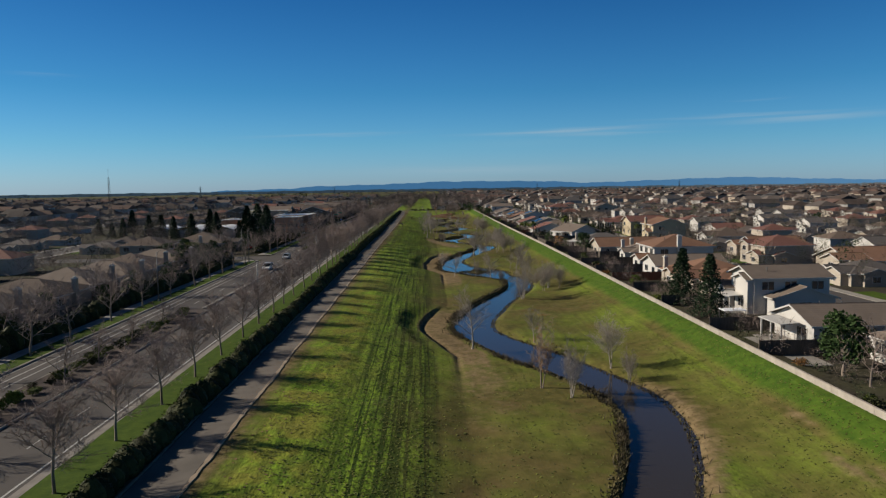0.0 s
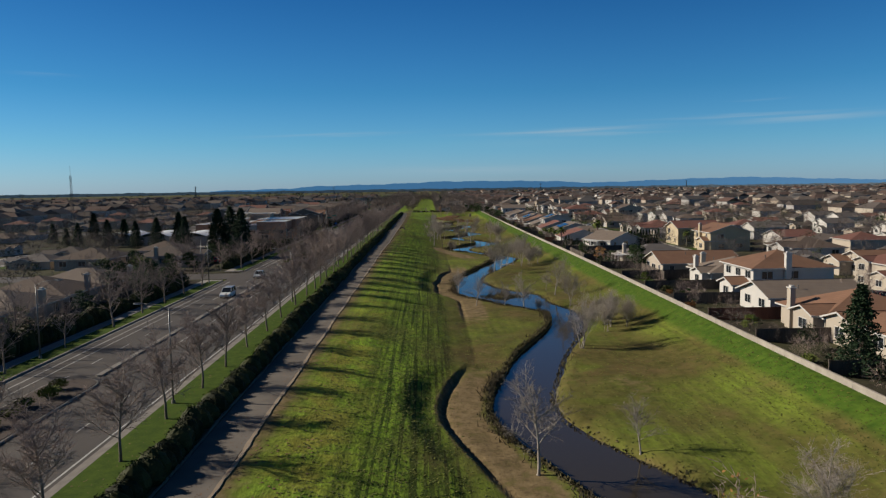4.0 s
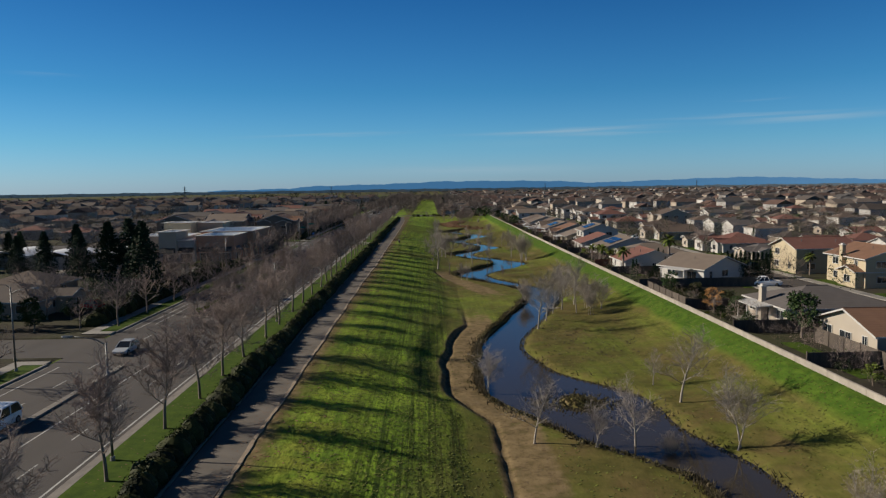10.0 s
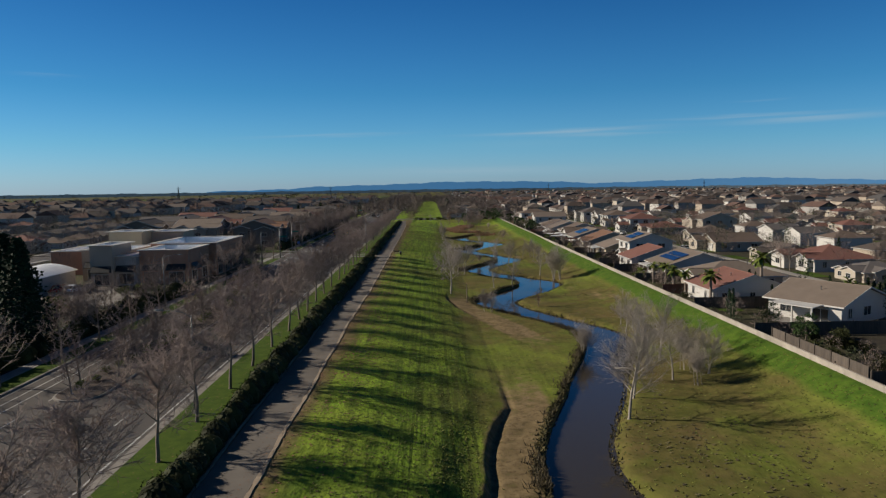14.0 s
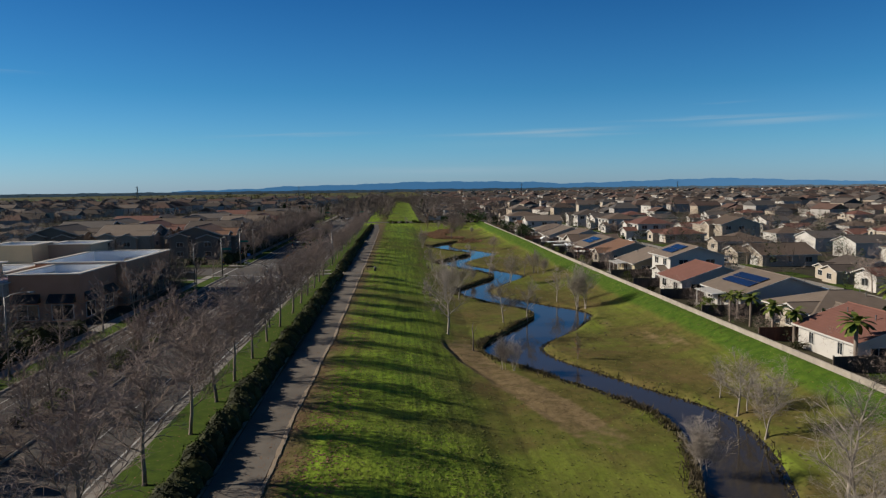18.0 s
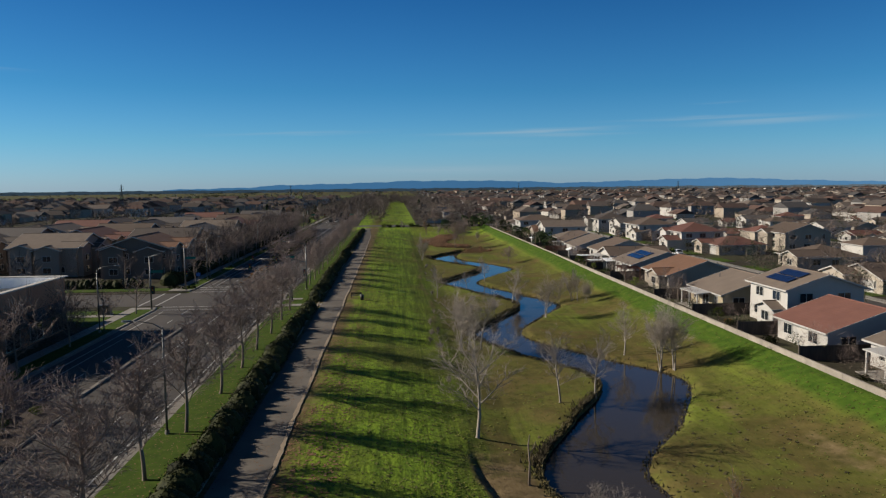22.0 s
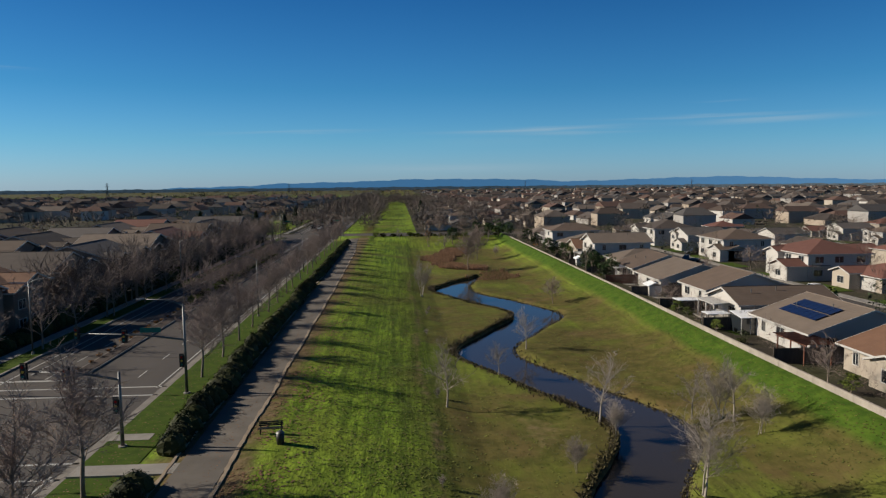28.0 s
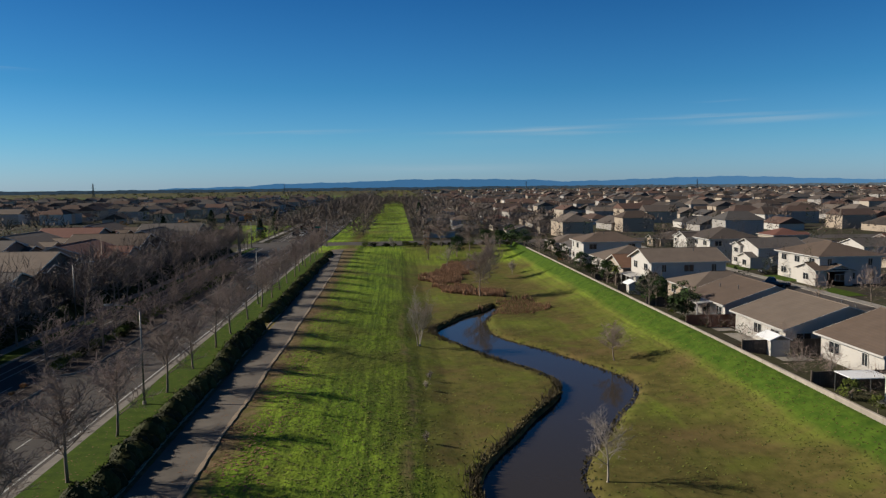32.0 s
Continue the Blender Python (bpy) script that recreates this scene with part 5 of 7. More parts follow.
# ---- commercial building with a flat white roof ----
shop = thing("commercial_building", "brown stucco shop building with flat white roofs and parapets", "building", at=pose(-76, 315, 0.8))


def flat_block(x0, y0, x1, y1, h, skin, deep=1.0, lip=0.35, fronts=True):
    """A flat-roofed block: walls, a parapet lined with white membrane, a roof deck and a jutting cornice."""
    b = part("wall", Geo().box(x0, y0, -0.4, x1, y1, h - deep), skin, shop)
    rim, lining, top = Geo(), Geo(), Geo()
    for g, o, w, z0, z1 in ((rim, 0.0, 0.25, h - deep, h), (lining, 0.25, 0.06, h - deep + 0.12, h - 0.01), (top, -lip, lip + 0.45, h, h + 0.16)):
        a, c, d, e = x0 + o, y0 + o, x1 - o, y1 - o
        g.box(a, c, z0, d, c + w, z1).box(a, e - w, z0, d, e, z1).box(a, c + w, z0, a + w, e - w, z1).box(d - w, c + w, z0, d, e - w, z1)
    part("parapet", rim, skin, b)
    part("parapet_lining", lining, MEMBRANE, b, "white membrane lining of the parapet")
    part("cornice", top, STUCCO[0], b, "pale jutting cornice")
    part("roof_membrane", Geo().box(x0 + 0.25, y0 + 0.25, h - deep, x1 - 0.25, y1 - 0.25, h - deep + 0.12), MEMBRANE, b, "flat white roof membrane")
    if not fronts:
        return
    for along, at in ((x1 - x0, lambda u: pose(x0 + u, y0 - 0.01, 1.4)), (y1 - y0, lambda u: pose(0, 0, 0, 0, 0, 90) @ pose(y0 + u, -x1 - 0.01, 1.4))):
        n = max(1, int(along / 5))
        for k in range(n):
            u = (k + 0.5) * along / n
            wf = part("shopfront", WINDOWS["slider"][0], None, b, at=at(u) @ Matrix.Diagonal((1.4, 1, 1.15, 1)))
            part("pane", WINDOWS["slider"][1], None, wf)
            part("awning", AWNING, None, b, "dark sloping fabric awning", at=at(u) @ pose(0, 0, 1.5))


AWNING = Geo().loft([[(x, 0.0, 0.0), (x, -1.1, 0.0), (x, -1.1, 0.12), (x, 0.0, 1.25)] for x in (-1.9, 1.9)]).mesh("awning", BLACK)
flat_block(12, -20.6, 22, -7.01, 7.0, BUILDING, 1.3)
flat_block(9.01, -7, 23.6, 15, 7.3, BUILDING, 2.4)
flat_block(7.71, -22, 11.99, -7.01, 5.9, STUCCO[3], 0.5)
flat_block(3.2, -23.3, 7.7, -14.01, 8.3, STUCCO[2], 0.6, 0.6)
flat_block(-3, -14, 7.7, -2.01, 6.6, STUCCO[2], 1.6)
flat_block(-7, 8, 1, 16, 9.2, STUCCO[4], 0.6, 0.7, False)
flat_block(1.01, 14, 9, 22, 8.8, STUCCO[2], 0.5, 0.8, False)
flat_block(-16, -2, -7.01, 18, 5.4, BUILDING, 1.2, 0.35, False)
flat_block(-7, -2, 9, 7.99, 5.6, STUCCO[2], 1.0, 0.2, False)
for k, (x, y) in enumerate(((12, 1), (16, 12), (0, 2))):
    base = 5.02 if k < 2 else 4.72
    part("roof_unit", Geo().box(x, y, base, x + 2.2, y + 1.6, base + 1.0), STEEL, shop, "grey rooftop air unit")
for k in range(3):
    hall = thing("carport", "long shed with a curved white metal roof", "shed", "white-roofed sheds", pose(-110 + 13.5 * k, 293 - 2.5 * k, 0.8))
    part("roof", Geo().loft([[(-5.5 + 11 * j / 8, y, 3.2 + 1.3 * math.sin(math.pi * j / 8) + q) for j in range(9)][:: (1 if q == 0 else 1)] + [(5.5 - 11 * j / 8, y, 3.05 + 1.3 * math.sin(math.pi * (1 - j / 8))) for j in range(9)] for y, q in ((-8, 0), (8, 0))]), MEMBRANE, hall)
    part("wall", Geo().box(-5.2, -7.6, -0.4, 5.2, 7.6, 3.1), STUCCO[3], hall)

# ---- the streets and houses beyond, right and left ----
rng = random.Random(5)
mid = []
for n, (storeys, ridge, form, roof, wall) in enumerate(((2, "x", "hip", 1, 0), (1, "y", "hip", 1, 0), (1, "y", "gable", 5, 1), (1, "x", "hip", 3, 1), (2, "x", "gable", 3, 0), (1, "y", "hip", 5, 2), (2, "y", "hip", 4, 1), (1, "x", "gable", 4, 0))):
    mid.append(house(0, 0, 13.5, 12, storeys, ridge, form, roof, wall, show=("-x",), windows=0, pipes=0, garage="-x", gables=(("-x", 3.0 - n % 2, 5.6, 1.6 + 0.4 * (n % 3), 2.9), ("-x", -3.6 + n % 2, 4.2, 0.7, 2.85 + 2.6 * (storeys - 1)), ("-y", -2 + n % 3, 5.0, 1.0, 2.85 + (n % 2) * 2.6 * (storeys - 1))), group="houses of the outer streets", z=0.8))
first_use = [True] * len(mid)


STREET = "houses across the first street"
# middle x, y, size in x, y, storeys, ridge, form, roof, wall, extras
STREET_HOUSES = [(82.3, 470.0, 12, 14, 2, "y", "hip", 1, 0, dict(gables=(("-x", 5.5, 6.0, 1.6, 2.9), ("-y", -3.0, 5.0, 1.5, 2.9)), garage="-x")),
                 (81.2, 512.5, 13, 15, 2, "y", "hip", 5, 0, dict(gables=(("-x", -4.0, 5.5, 2.0, 5.0),), garage="-x")),
                 (82.2, 434.0, 12.5, 14, 2, "y", "hip", 4, 0, dict(gables=(("-x", 3.8, 6.2, 4.2, 2.9), ("-x", -4.0, 4.6, 1.2, 5.0)))),
                 (86.0, 416.5, 13, 11, 1, "x", "hip", 4, 1, dict(gables=(("-x", -2.5, 5.0, 2.2, 2.9),), garage="-x")),
                 (90.5, 384.0, 13, 12, 1, "y", "hip", 1, 1, dict(gables=(("-x", 2.8, 6.0, 2.4, 2.9),))),
                 (82.2, 349.0, 13, 12, 1, "x", "gable", 1, 1, dict(gables=(("-x", -3.0, 6.4, 3.0, 2.9),), garage="-x")),
                 (84.5, 303.0, 14, 14, 1, "y", "hip", 4, 0, dict(gables=(("-x", -3.6, 5.8, 2.6, 2.9), ("-x", 4.0, 4.6, 1.2, 2.9)), garage="-x")),
                 (93.5, 216.0, 13, 13, 1, "y", "hip", 1, 0, dict(gables=(("-x", 3.0, 5.6, 1.8, 2.9),), garage="-x")),
                 (89.5, 178.5, 13, 13, 1, "x", "gable", 2, 1, dict(gables=(("-x", -3.2, 5.6, 2.6, 2.9),), chimney="-y")),
                 (93.5, 146.0, 14, 13, 1, "x", "gable", 2, 1, dict(gables=(("-x", 3.0, 6.0, 2.2, 2.9),))),
                 (107.5, 422.5, 13, 12, 2, "y", "gable", 1, 1, dict(gables=(("-x", -3.0, 5.0, 1.6, 5.0),)))]
for x, y, lx, ly, st, ridge, form, roof, wall, more in STREET_HOUSES:
    house(x, y, lx, ly, st, ridge, form, roof, wall, group=STREET, windows=3.8, pipes=1, **more)


def settle(x, y, turn, n):
    if any(math.hypot(x - row[0], y - row[1]) < 14.5 for row in STREET_HOUSES):
        return None
    m = pose(x, y, 0.78, 0, 0, turn) @ Matrix.Scale(0.86, 4)
    if first_use[n]:
        first_use[n] = False
        mid[n].matrix_basis = m
        return mid[n]
    return copy_thing(mid[n], m)


east_streets, west_streets = [66.0, 128.0, 190.0], [-118.0, -180.0]
for s, sx in enumerate(east_streets):
    for side in (-1, 1):
        if s == 0 and side < 0:
            continue
        for k in range(28 if s == 0 else 24):
            y = 92 + 17.5 * k + rng.uniform(-1.5, 1.5) + s * 40
            if CROSS[0] - 10 < y < CROSS[1] + 10 or (s == 0 and 215 < y < 270):
                continue
            settle(sx + side * (17 + rng.uniform(-1, 1)), y, (0 if side > 0 else 180) + rng.uniform(-4, 4), rng.randrange(8))
    slab("street_%d" % (s + 1), [(sx - 4.5, -60, sx + 4.5, 551.5, 0.5, 0.83)], ASPHALT, "grey asphalt residential street", "road")
    slab("street_pavement_%d" % (s + 1), [(sx - 6.6, -60, sx - 4.5, 551, 0.5, 0.9), (sx + 4.5, -60, sx + 6.6, 551, 0.5, 0.9)], CONCRETE, "pale concrete pavement of a residential street", "pavement")
for s, sx in enumerate(west_streets):
    runs = [(120, 190.1), (200.9, 255), (335, 348.1), (362.4, 563.5)] if s == 0 else [(120, 190.1), (200.9, 563.5)]
    slab("street_%d" % (s + 4), [(sx - 4.5, a, sx + 4.5, b, 0.5, 0.83) for a, b in runs], ASPHALT, "grey asphalt residential street of the west side", "road")
    slab("street_pavement_%d" % (s + 4), [(sx + d, a + 0.1, sx + d + 2.1, b - 0.1, 0.5, 0.9) for a, b in runs for d in (-6.6, 4.5)], CONCRETE, "pale concrete pavement of a residential street", "pavement")
    for side in (-1, 1):
        for k in range(24):
            y = 150 + 17.5 * k + rng.uniform(-1.5, 1.5)
            if any(a - 9 < y < b + 9 for a, b in SIDE_STREETS + [CROSS]) or (sx > -130 and side > 0 and y > 250) or (s == 0 and 258 < y < 330):
                continue
            settle(sx + side * (17 + rng.uniform(-1, 1)), y, (0 if side > 0 else 180) + rng.uniform(-4, 4), (1, 3, 5, 6)[rng.randrange(4)])
for k in range(20):
    if k != 1:
        settle(44 + rng.uniform(-2, 2), 598 + 16.5 * k, rng.choice((0, 90, 180)), rng.randrange(8))
for k in range(22):
    settle(15 + 11 * (k % 2) + rng.uniform(-1.5, 1.5), 600 + 15 * k, rng.choice((0, 90, 180)), (1, 3, 5, 0, 4, 2)[k % 6])
house(80.5, 257, 13, 10.5, 2, "x", "gable", 4, 4, show=("-x", "-y"), windows=4.5, group="houses of the outer streets")
house(81, 237, 11, 12, 2, "y", "gable", 2, 4, show=("-x", "-y"), windows=4.2, chimney="-x", gables=(("-x", 3.0, 5.0, 1.5, 2.9),), group="houses of the outer streets")
for n, unused in enumerate(first_use):
    if unused:
        settle(250, 300 + 20 * n, 0, n)

# suburb to the horizon: plain gabled and hipped houses in one mesh
nrg = np.random.default_rng(7)
fx, fy = [], []
for x0, x1, y0, y1, pitch_x, pitch_y in ((215, 1300, 130, 1500, 31, 19), (60, 215, 590, 1500, 31, 19), (-1100, -215, 190, 1230, 31, 19), (-215, -60, 720, 1260, 31, 19), (60, 1300, 1500, 2000, 45, 40)):
    a, b = np.meshgrid(np.arange(x0, x1, pitch_x), np.arange(y0, y1, pitch_y))
    keep = nrg.random(a.size) < 0.86
    fx.append((a.ravel() + nrg.uniform(-4, 4, a.size))[keep]), fy.append((b.ravel() + nrg.uniform(-3, 3, a.size))[keep])
fx, fy = np.concatenate(fx), np.concatenate(fy)
wedge = (np.abs(fx + 2) < 0.80 * fy + 60) & ~((fx < -50) & (fx > -150) & (fy > 566) & (fy < 715))
fx, fy = fx[wedge], fy[wedge]
n = len(fx)
two = nrg.random(n) < 0.4
hx, hy = nrg.uniform(6, 8.5, n), nrg.uniform(5, 7, n)
hh = np.where(two, 5.8, 2.9)
hip = np.where(nrg.random(n) < 0.5, 0.45, 1.0)
wallbox = np.array([(-.92, -.92, 0), (.92, -.92, 0), (.92, .92, 0), (-.92, .92, 0), (-.92, -.92, 1), (.92, -.92, 1), (.92, .92, 1), (-.92, .92, 1)])
V = np.zeros((n, 14, 3))
V[:, :8, 0], V[:, :8, 1], V[:, :8, 2] = wallbox[None, :, 0] * hx[:, None], wallbox[None, :, 1] * hy[:, None], wallbox[None, :, 2] * hh[:, None]
for j, (sx, sy) in enumerate(((-1, -1), (1, -1), (1, 1), (-1, 1))):
    V[:, 8 + j] = np.stack([sx * hx, sy * hy, hh - 0.1], 1)
V[:, 12] = np.stack([-hx * hip, 0 * hx, hh + hy * 0.42], 1)
V[:, 13] = np.stack([hx * hip, 0 * hx, hh + hy * 0.42], 1)
turn = np.where(nrg.random(n) < 0.5, 0, np.pi / 2) + nrg.normal(0, 0.08, n)
c, s = np.cos(turn)[:, None], np.sin(turn)[:, None]
V = np.stack([V[..., 0] * c - V[..., 1] * s + fx[:, None], V[..., 0] * s + V[..., 1] * c + fy[:, None], V[..., 2] + 0.6], -1)
tri = np.array([(0, 1, 5), (0, 5, 4), (1, 2, 6), (1, 6, 5), (2, 3, 7), (2, 7, 6), (3, 0, 4), (3, 4, 7), (8, 9, 13), (8, 13, 12), (10, 11, 12), (10, 12, 13), (9, 10, 13), (11, 8, 12)])
faces = (tri[None] + (np.arange(n) * 14)[:, None, None]).reshape(-1, 3)
wm, rm = nrg.choice([0, 1, 2, 2, 3, 3], n), 4 + nrg.integers(0, 7, n)
which = np.concatenate([np.repeat(wm[:, None], 8, 1), np.repeat(rm[:, None], 6, 1)], 1).ravel()
stuff("far_houses", V.reshape(-1, 3), faces, [STUCCO[0], STUCCO[1], STUCCO[2], STUCCO[3], *FAR_TILES], "low suburban houses with tan and brown roofs out to the plain", "houses", which)

# crowns between the far houses
def crowns(name, n, box, material, label, height_m, wide_m, count=22, flat=1.0, grain=1.0, sliver=0.0, anywhere=False):
    x, y = nrg.uniform(box[0], box[1], n), nrg.uniform(box[2], box[3], n)
    ok = (np.abs(x + 2) < 0.80 * y + 60) & ~((x > -12.5) & (x < 6) & (y < 960)) & ~((x > -47) & (x < 62) & (y < 584))
    ok &= ~((np.abs(x) < 330) & (y < 560) & name.startswith("far_"))
    ok |= anywhere
    x, y = x[ok], y[ok]
    n = len(x)
    ht, wd = height_m * nrg.uniform(0.6, 1.25, n), wide_m * nrg.uniform(0.6, 1.25, n)
    d = nrg.normal(0, 1, (n, count, 3))
    d /= np.linalg.norm(d, axis=2, keepdims=True)
    d *= nrg.uniform(0.35, 1.0, (n, count, 1)) ** 0.5
    centre = np.stack([x[:, None] + d[..., 0] * wd[:, None], y[:, None] + d[..., 1] * wd[:, None], 0.7 + ht[:, None] * (0.58 + 0.42 * d[..., 2] * flat)], -1)
    size = (wd[:, None, None, None] * nrg.uniform(0.25, 0.6, (n, count, 1, 1)) * grain)
    corner = nrg.normal(0, 0.75, (n, count, 3, 3)) * size
    corner[..., 2] *= 0.9
    if sliver:
        way = d + nrg.normal(0, 0.5, d.shape) + np.array((0, 0, 0.5))
        thin = nrg.normal(0, 1, d.shape) * sliver
        corner = np.stack([thin, -thin, way * 1.3], 2) * size
    v = centre[:, :, None, :] + corner
    v[..., 2] = np.maximum(v[..., 2], 0.7)
    f = np.arange(n * count * 3).reshape(-1, 3)
    return stuff(name, v.reshape(-1, 3), f, material, label, "trees")


crowns("far_bare_trees", 3000, (0, 1300, 130, 1500), FAR_TWIG, "leafless trees among the far houses", 6.5, 2.6, 64, 1.0, 0.8, 0.13)
crowns("far_bare_trees_west", 3000, (-1150, 0, 130, 1290), FAR_TWIG, "leafless trees among the far western houses", 6.5, 2.8, 64, 1.0, 0.8, 0.13)
crowns("bare_trees_east", 1250, (62, 330, 60, 560), FAR_TWIG, "leafless garden trees between the eastern houses", 6.0, 2.2, 300, 1.0, 0.6, 0.028)
crowns("bare_trees_west", 800, (-330, -74, 130, 560), FAR_TWIG, "leafless garden trees between the western houses", 6.5, 2.6, 280, 1.0, 0.6, 0.028)
crowns("bare_trees_parkway", 330, (-48, 8, 584, 1080), FAR_TWIG, "leafless trees crowding the parkway beyond the cross street", 9.0, 3.4, 200, 1.0, 0.8, 0.06)
crowns("bare_trees_north", 260, (6, 62, 584, 1060), FAR_TWIG, "leafless garden trees beside the green strip", 7.5, 2.8, 170, 1.0, 0.8, 0.06)
crowns("evergreens_north", 60, (5, 62, 584, 900), FAR_LEAF, "dark evergreen trees beside the green strip", 6.5, 1.9, 230, 1.0, 0.24)
crowns("bare_trees_copse", 84, (-55.5, -49.5, 398, 562), FAR_TWIG, "leafless copse before the town houses", 8.2, 2.8, 320, 1.0, 0.8, 0.022)
crowns("bare_brush_median", 80, (-39.8, -35.8, 218, 292), TWIG, "leafless brush filling the planted median", 3.6, 1.4, 240, 1.0, 0.8, 0.018, True)
crowns("bare_brush_median_north", 70, (-39.8, -35.8, 415, 498), TWIG, "leafless brush filling the far planted median", 2.8, 1.2, 220, 1.0, 0.8, 0.018, True)
crowns("bare_brush_pavement", 34, (-56, -50, 210, 284), FAR_TWIG, "leafless brush behind the far pavement", 4.2, 1.7, 300, 1.0, 0.8, 0.018, True)
crowns("bare_brush_gardens", 210, (37.6, 41.6, 52, 548), TWIG, "leafless garden brush behind the floodwall", 3.1, 1.0, 230, 1.0, 0.8, 0.020, True)
for y in (436.3, 448.6):
    crowns("round_evergreen", 1, (38.8, 39.2, y - 0.2, y + 0.2), FAR_LEAF, "dense round dark evergreen behind the floodwall", 4.4, 2.2, 900, 0.95, 0.34, 0.0, True)
crowns("green_brush_gardens", 120, (37.4, 41.4, 52, 548), FAR_LEAF, "dark green garden bushes behind the floodwall", 1.7, 0.8, 130, 1.0, 0.26, 0.0, True)
crowns("bare_brush_shop", 28, (-50.8, -47.2, 292, 326), FAR_TWIG, "dense leafless brush beside the shop building", 6.5, 1.9, 320, 1.0, 0.8, 0.018, True)
crowns("evergreens_east", 420, (62, 330, 60, 560), FAR_LEAF, "dark evergreen garden trees between the eastern houses", 7.0, 1.5, 230, 1.0, 0.24)
crowns("evergreens_west", 150, (-330, -74, 150, 560), FAR_LEAF, "dark evergreen garden trees between the western houses", 6.5, 1.5, 230, 1.0, 0.24)
crowns("far_evergreens", 640, (-1000, 1300, 200, 1250), FAR_LEAF, "dark evergreen trees among the far houses", 8.5, 1.9, 60, 1.0, 0.45)
crowns("evergreens_field", 34, (-305, -205, 1180, 1200), FAR_LEAF, "row of tall dark evergreens at the edge of the fields", 11.0, 3.2, 120, 1.0, 0.4)
crowns("far_tree_belt", 420, (-2600, 2600, 1900, 2900), FAR_LEAF, "belt of trees across the plain", 4.5, 6.0, 30, 1.0, 0.5)
crowns("far_bare_belt", 620, (-400, 2200, 1300, 2600), FAR_TWIG, "leafless trees across the plain", 5.0, 5.0, 40, 1.0, 0.8, 0.16)

# woods along the skyline and the hills behind
def skyline(name, dist, a0, a1, step, base, tops, material, label, category, depth=60.0):
    g = Geo()
    ang = [a0 + (a1 - a0) * k / step for k in range(step + 1)]
    rows = []
    for a in ang:
        u = radians(a)
        rows.append([(dist * math.sin(u), dist * math.cos(u), base), (dist * math.sin(u), dist * math.cos(u), tops(a)), ((dist + depth) * math.sin(u), (dist + depth) * math.cos(u), base)])
    for p, q in zip(rows, rows[1:]):
        g.face(p[0], q[0], q[1], p[1])
        g.face(p[1], q[1], q[2], p[2])
    ob = structure(name, g, material, label, category)
    return ob


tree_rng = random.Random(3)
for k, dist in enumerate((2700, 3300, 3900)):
    skyline("backdrop_woods_%d" % (k + 1), dist, -50, 50, 900, -2, lambda a: 4 + 1.6 * tree_rng.random() + 2.4 * max(0, math.sin(a * 1.7 + k)) + 1.5 * max(0, math.sin(a * 7.3 + 2 * k)), FARWOOD, "dark line of trees along the skyline with haze painted in", "woods")


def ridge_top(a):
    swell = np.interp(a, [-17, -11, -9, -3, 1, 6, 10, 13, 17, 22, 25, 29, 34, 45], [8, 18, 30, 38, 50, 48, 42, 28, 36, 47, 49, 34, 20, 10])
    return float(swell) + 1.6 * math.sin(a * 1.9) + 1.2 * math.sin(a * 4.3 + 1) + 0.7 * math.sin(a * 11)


skyline("backdrop_hills", 4650, -17, 46, 500, -5, ridge_top, HILL, "low mountain range on the horizon with blue haze painted in", "hills", 120)

# ---- street trees ----
rt = random.Random(21)
VERGE = "row of street trees on the verge"
VERGE_Y = [34.4, 43.4, 52.6, 61.6, 70.6, 79.9, 89.5, 98.5, 107.4, 115.4, 124.5, 133.9, 143.7, 154.4, 164.5, 172.5, 180.4, 188.3, 198.8, 207.3, 216.9, 225.4, 234.6, 244.0, 252.3, 259.1, 268.4, 277.2, 286.3, 296.6, 306.0, 314.3, 323.4, 332.7, 341.2,
           368.8, 377.2, 385.5, 394.0, 405.5, 414.0, 423.8, 431.7, 441.5, 451.9, 461.0, 470.2, 479.3, 488.6, 497.5, 506.8, 516.0, 525.2, 534.5, 543.6]
for y in VERGE_Y:
    grown = float(np.interp(y, [0, 118, 142, 160, 205, 340, 368, 400, 540], [0.88, 0.88, 0.92, 1.0, 1.16, 1.14, 1.0, 0.90, 0.90]))
    plant("row%d" % rt.randrange(3), float(np.interp(y, [60, 130, 230, 345, 400], [-24.2, -24.0, -23.6, -23.5, -23.7])) + rt.uniform(-0.15, 0.15), y, 1.07 * grown * rt.uniform(0.94, 1.06), rt.uniform(0, 6.28), "leafless street tree on the grass verge by the hedge", VERGE)
FARSIDE = "street trees on the far pavement"
y = 50.0
while y < 700:
    if not any(a - 6 < y < b + 6 for a, b in SIDE_STREETS + [CROSS]):
        plant("street%d" % rt.randrange(4), -46.8 + rt.uniform(-0.3, 0.3), y, rt.uniform(0.85, 1.15), rt.uniform(0, 6.28), "leafless street tree on the far grass strip", FARSIDE)
    y += rt.uniform(9, 13)
MEDIAN = "trees on the median"
for y0, y1 in ((20, 108), (216, 294), (219, 293), (222, 292), (415, 498), (418, 497), (421, 496), (592, 700)):
    y = y0
    while y < y1:
        plant("street%d" % rt.randrange(4), -37.8 + rt.uniform(-1.4, 1.4), y, rt.uniform(0.62, 0.95), rt.uniform(0, 6.28), "leafless tree on the planted median", MEDIAN)
        y += rt.uniform(8, 12)
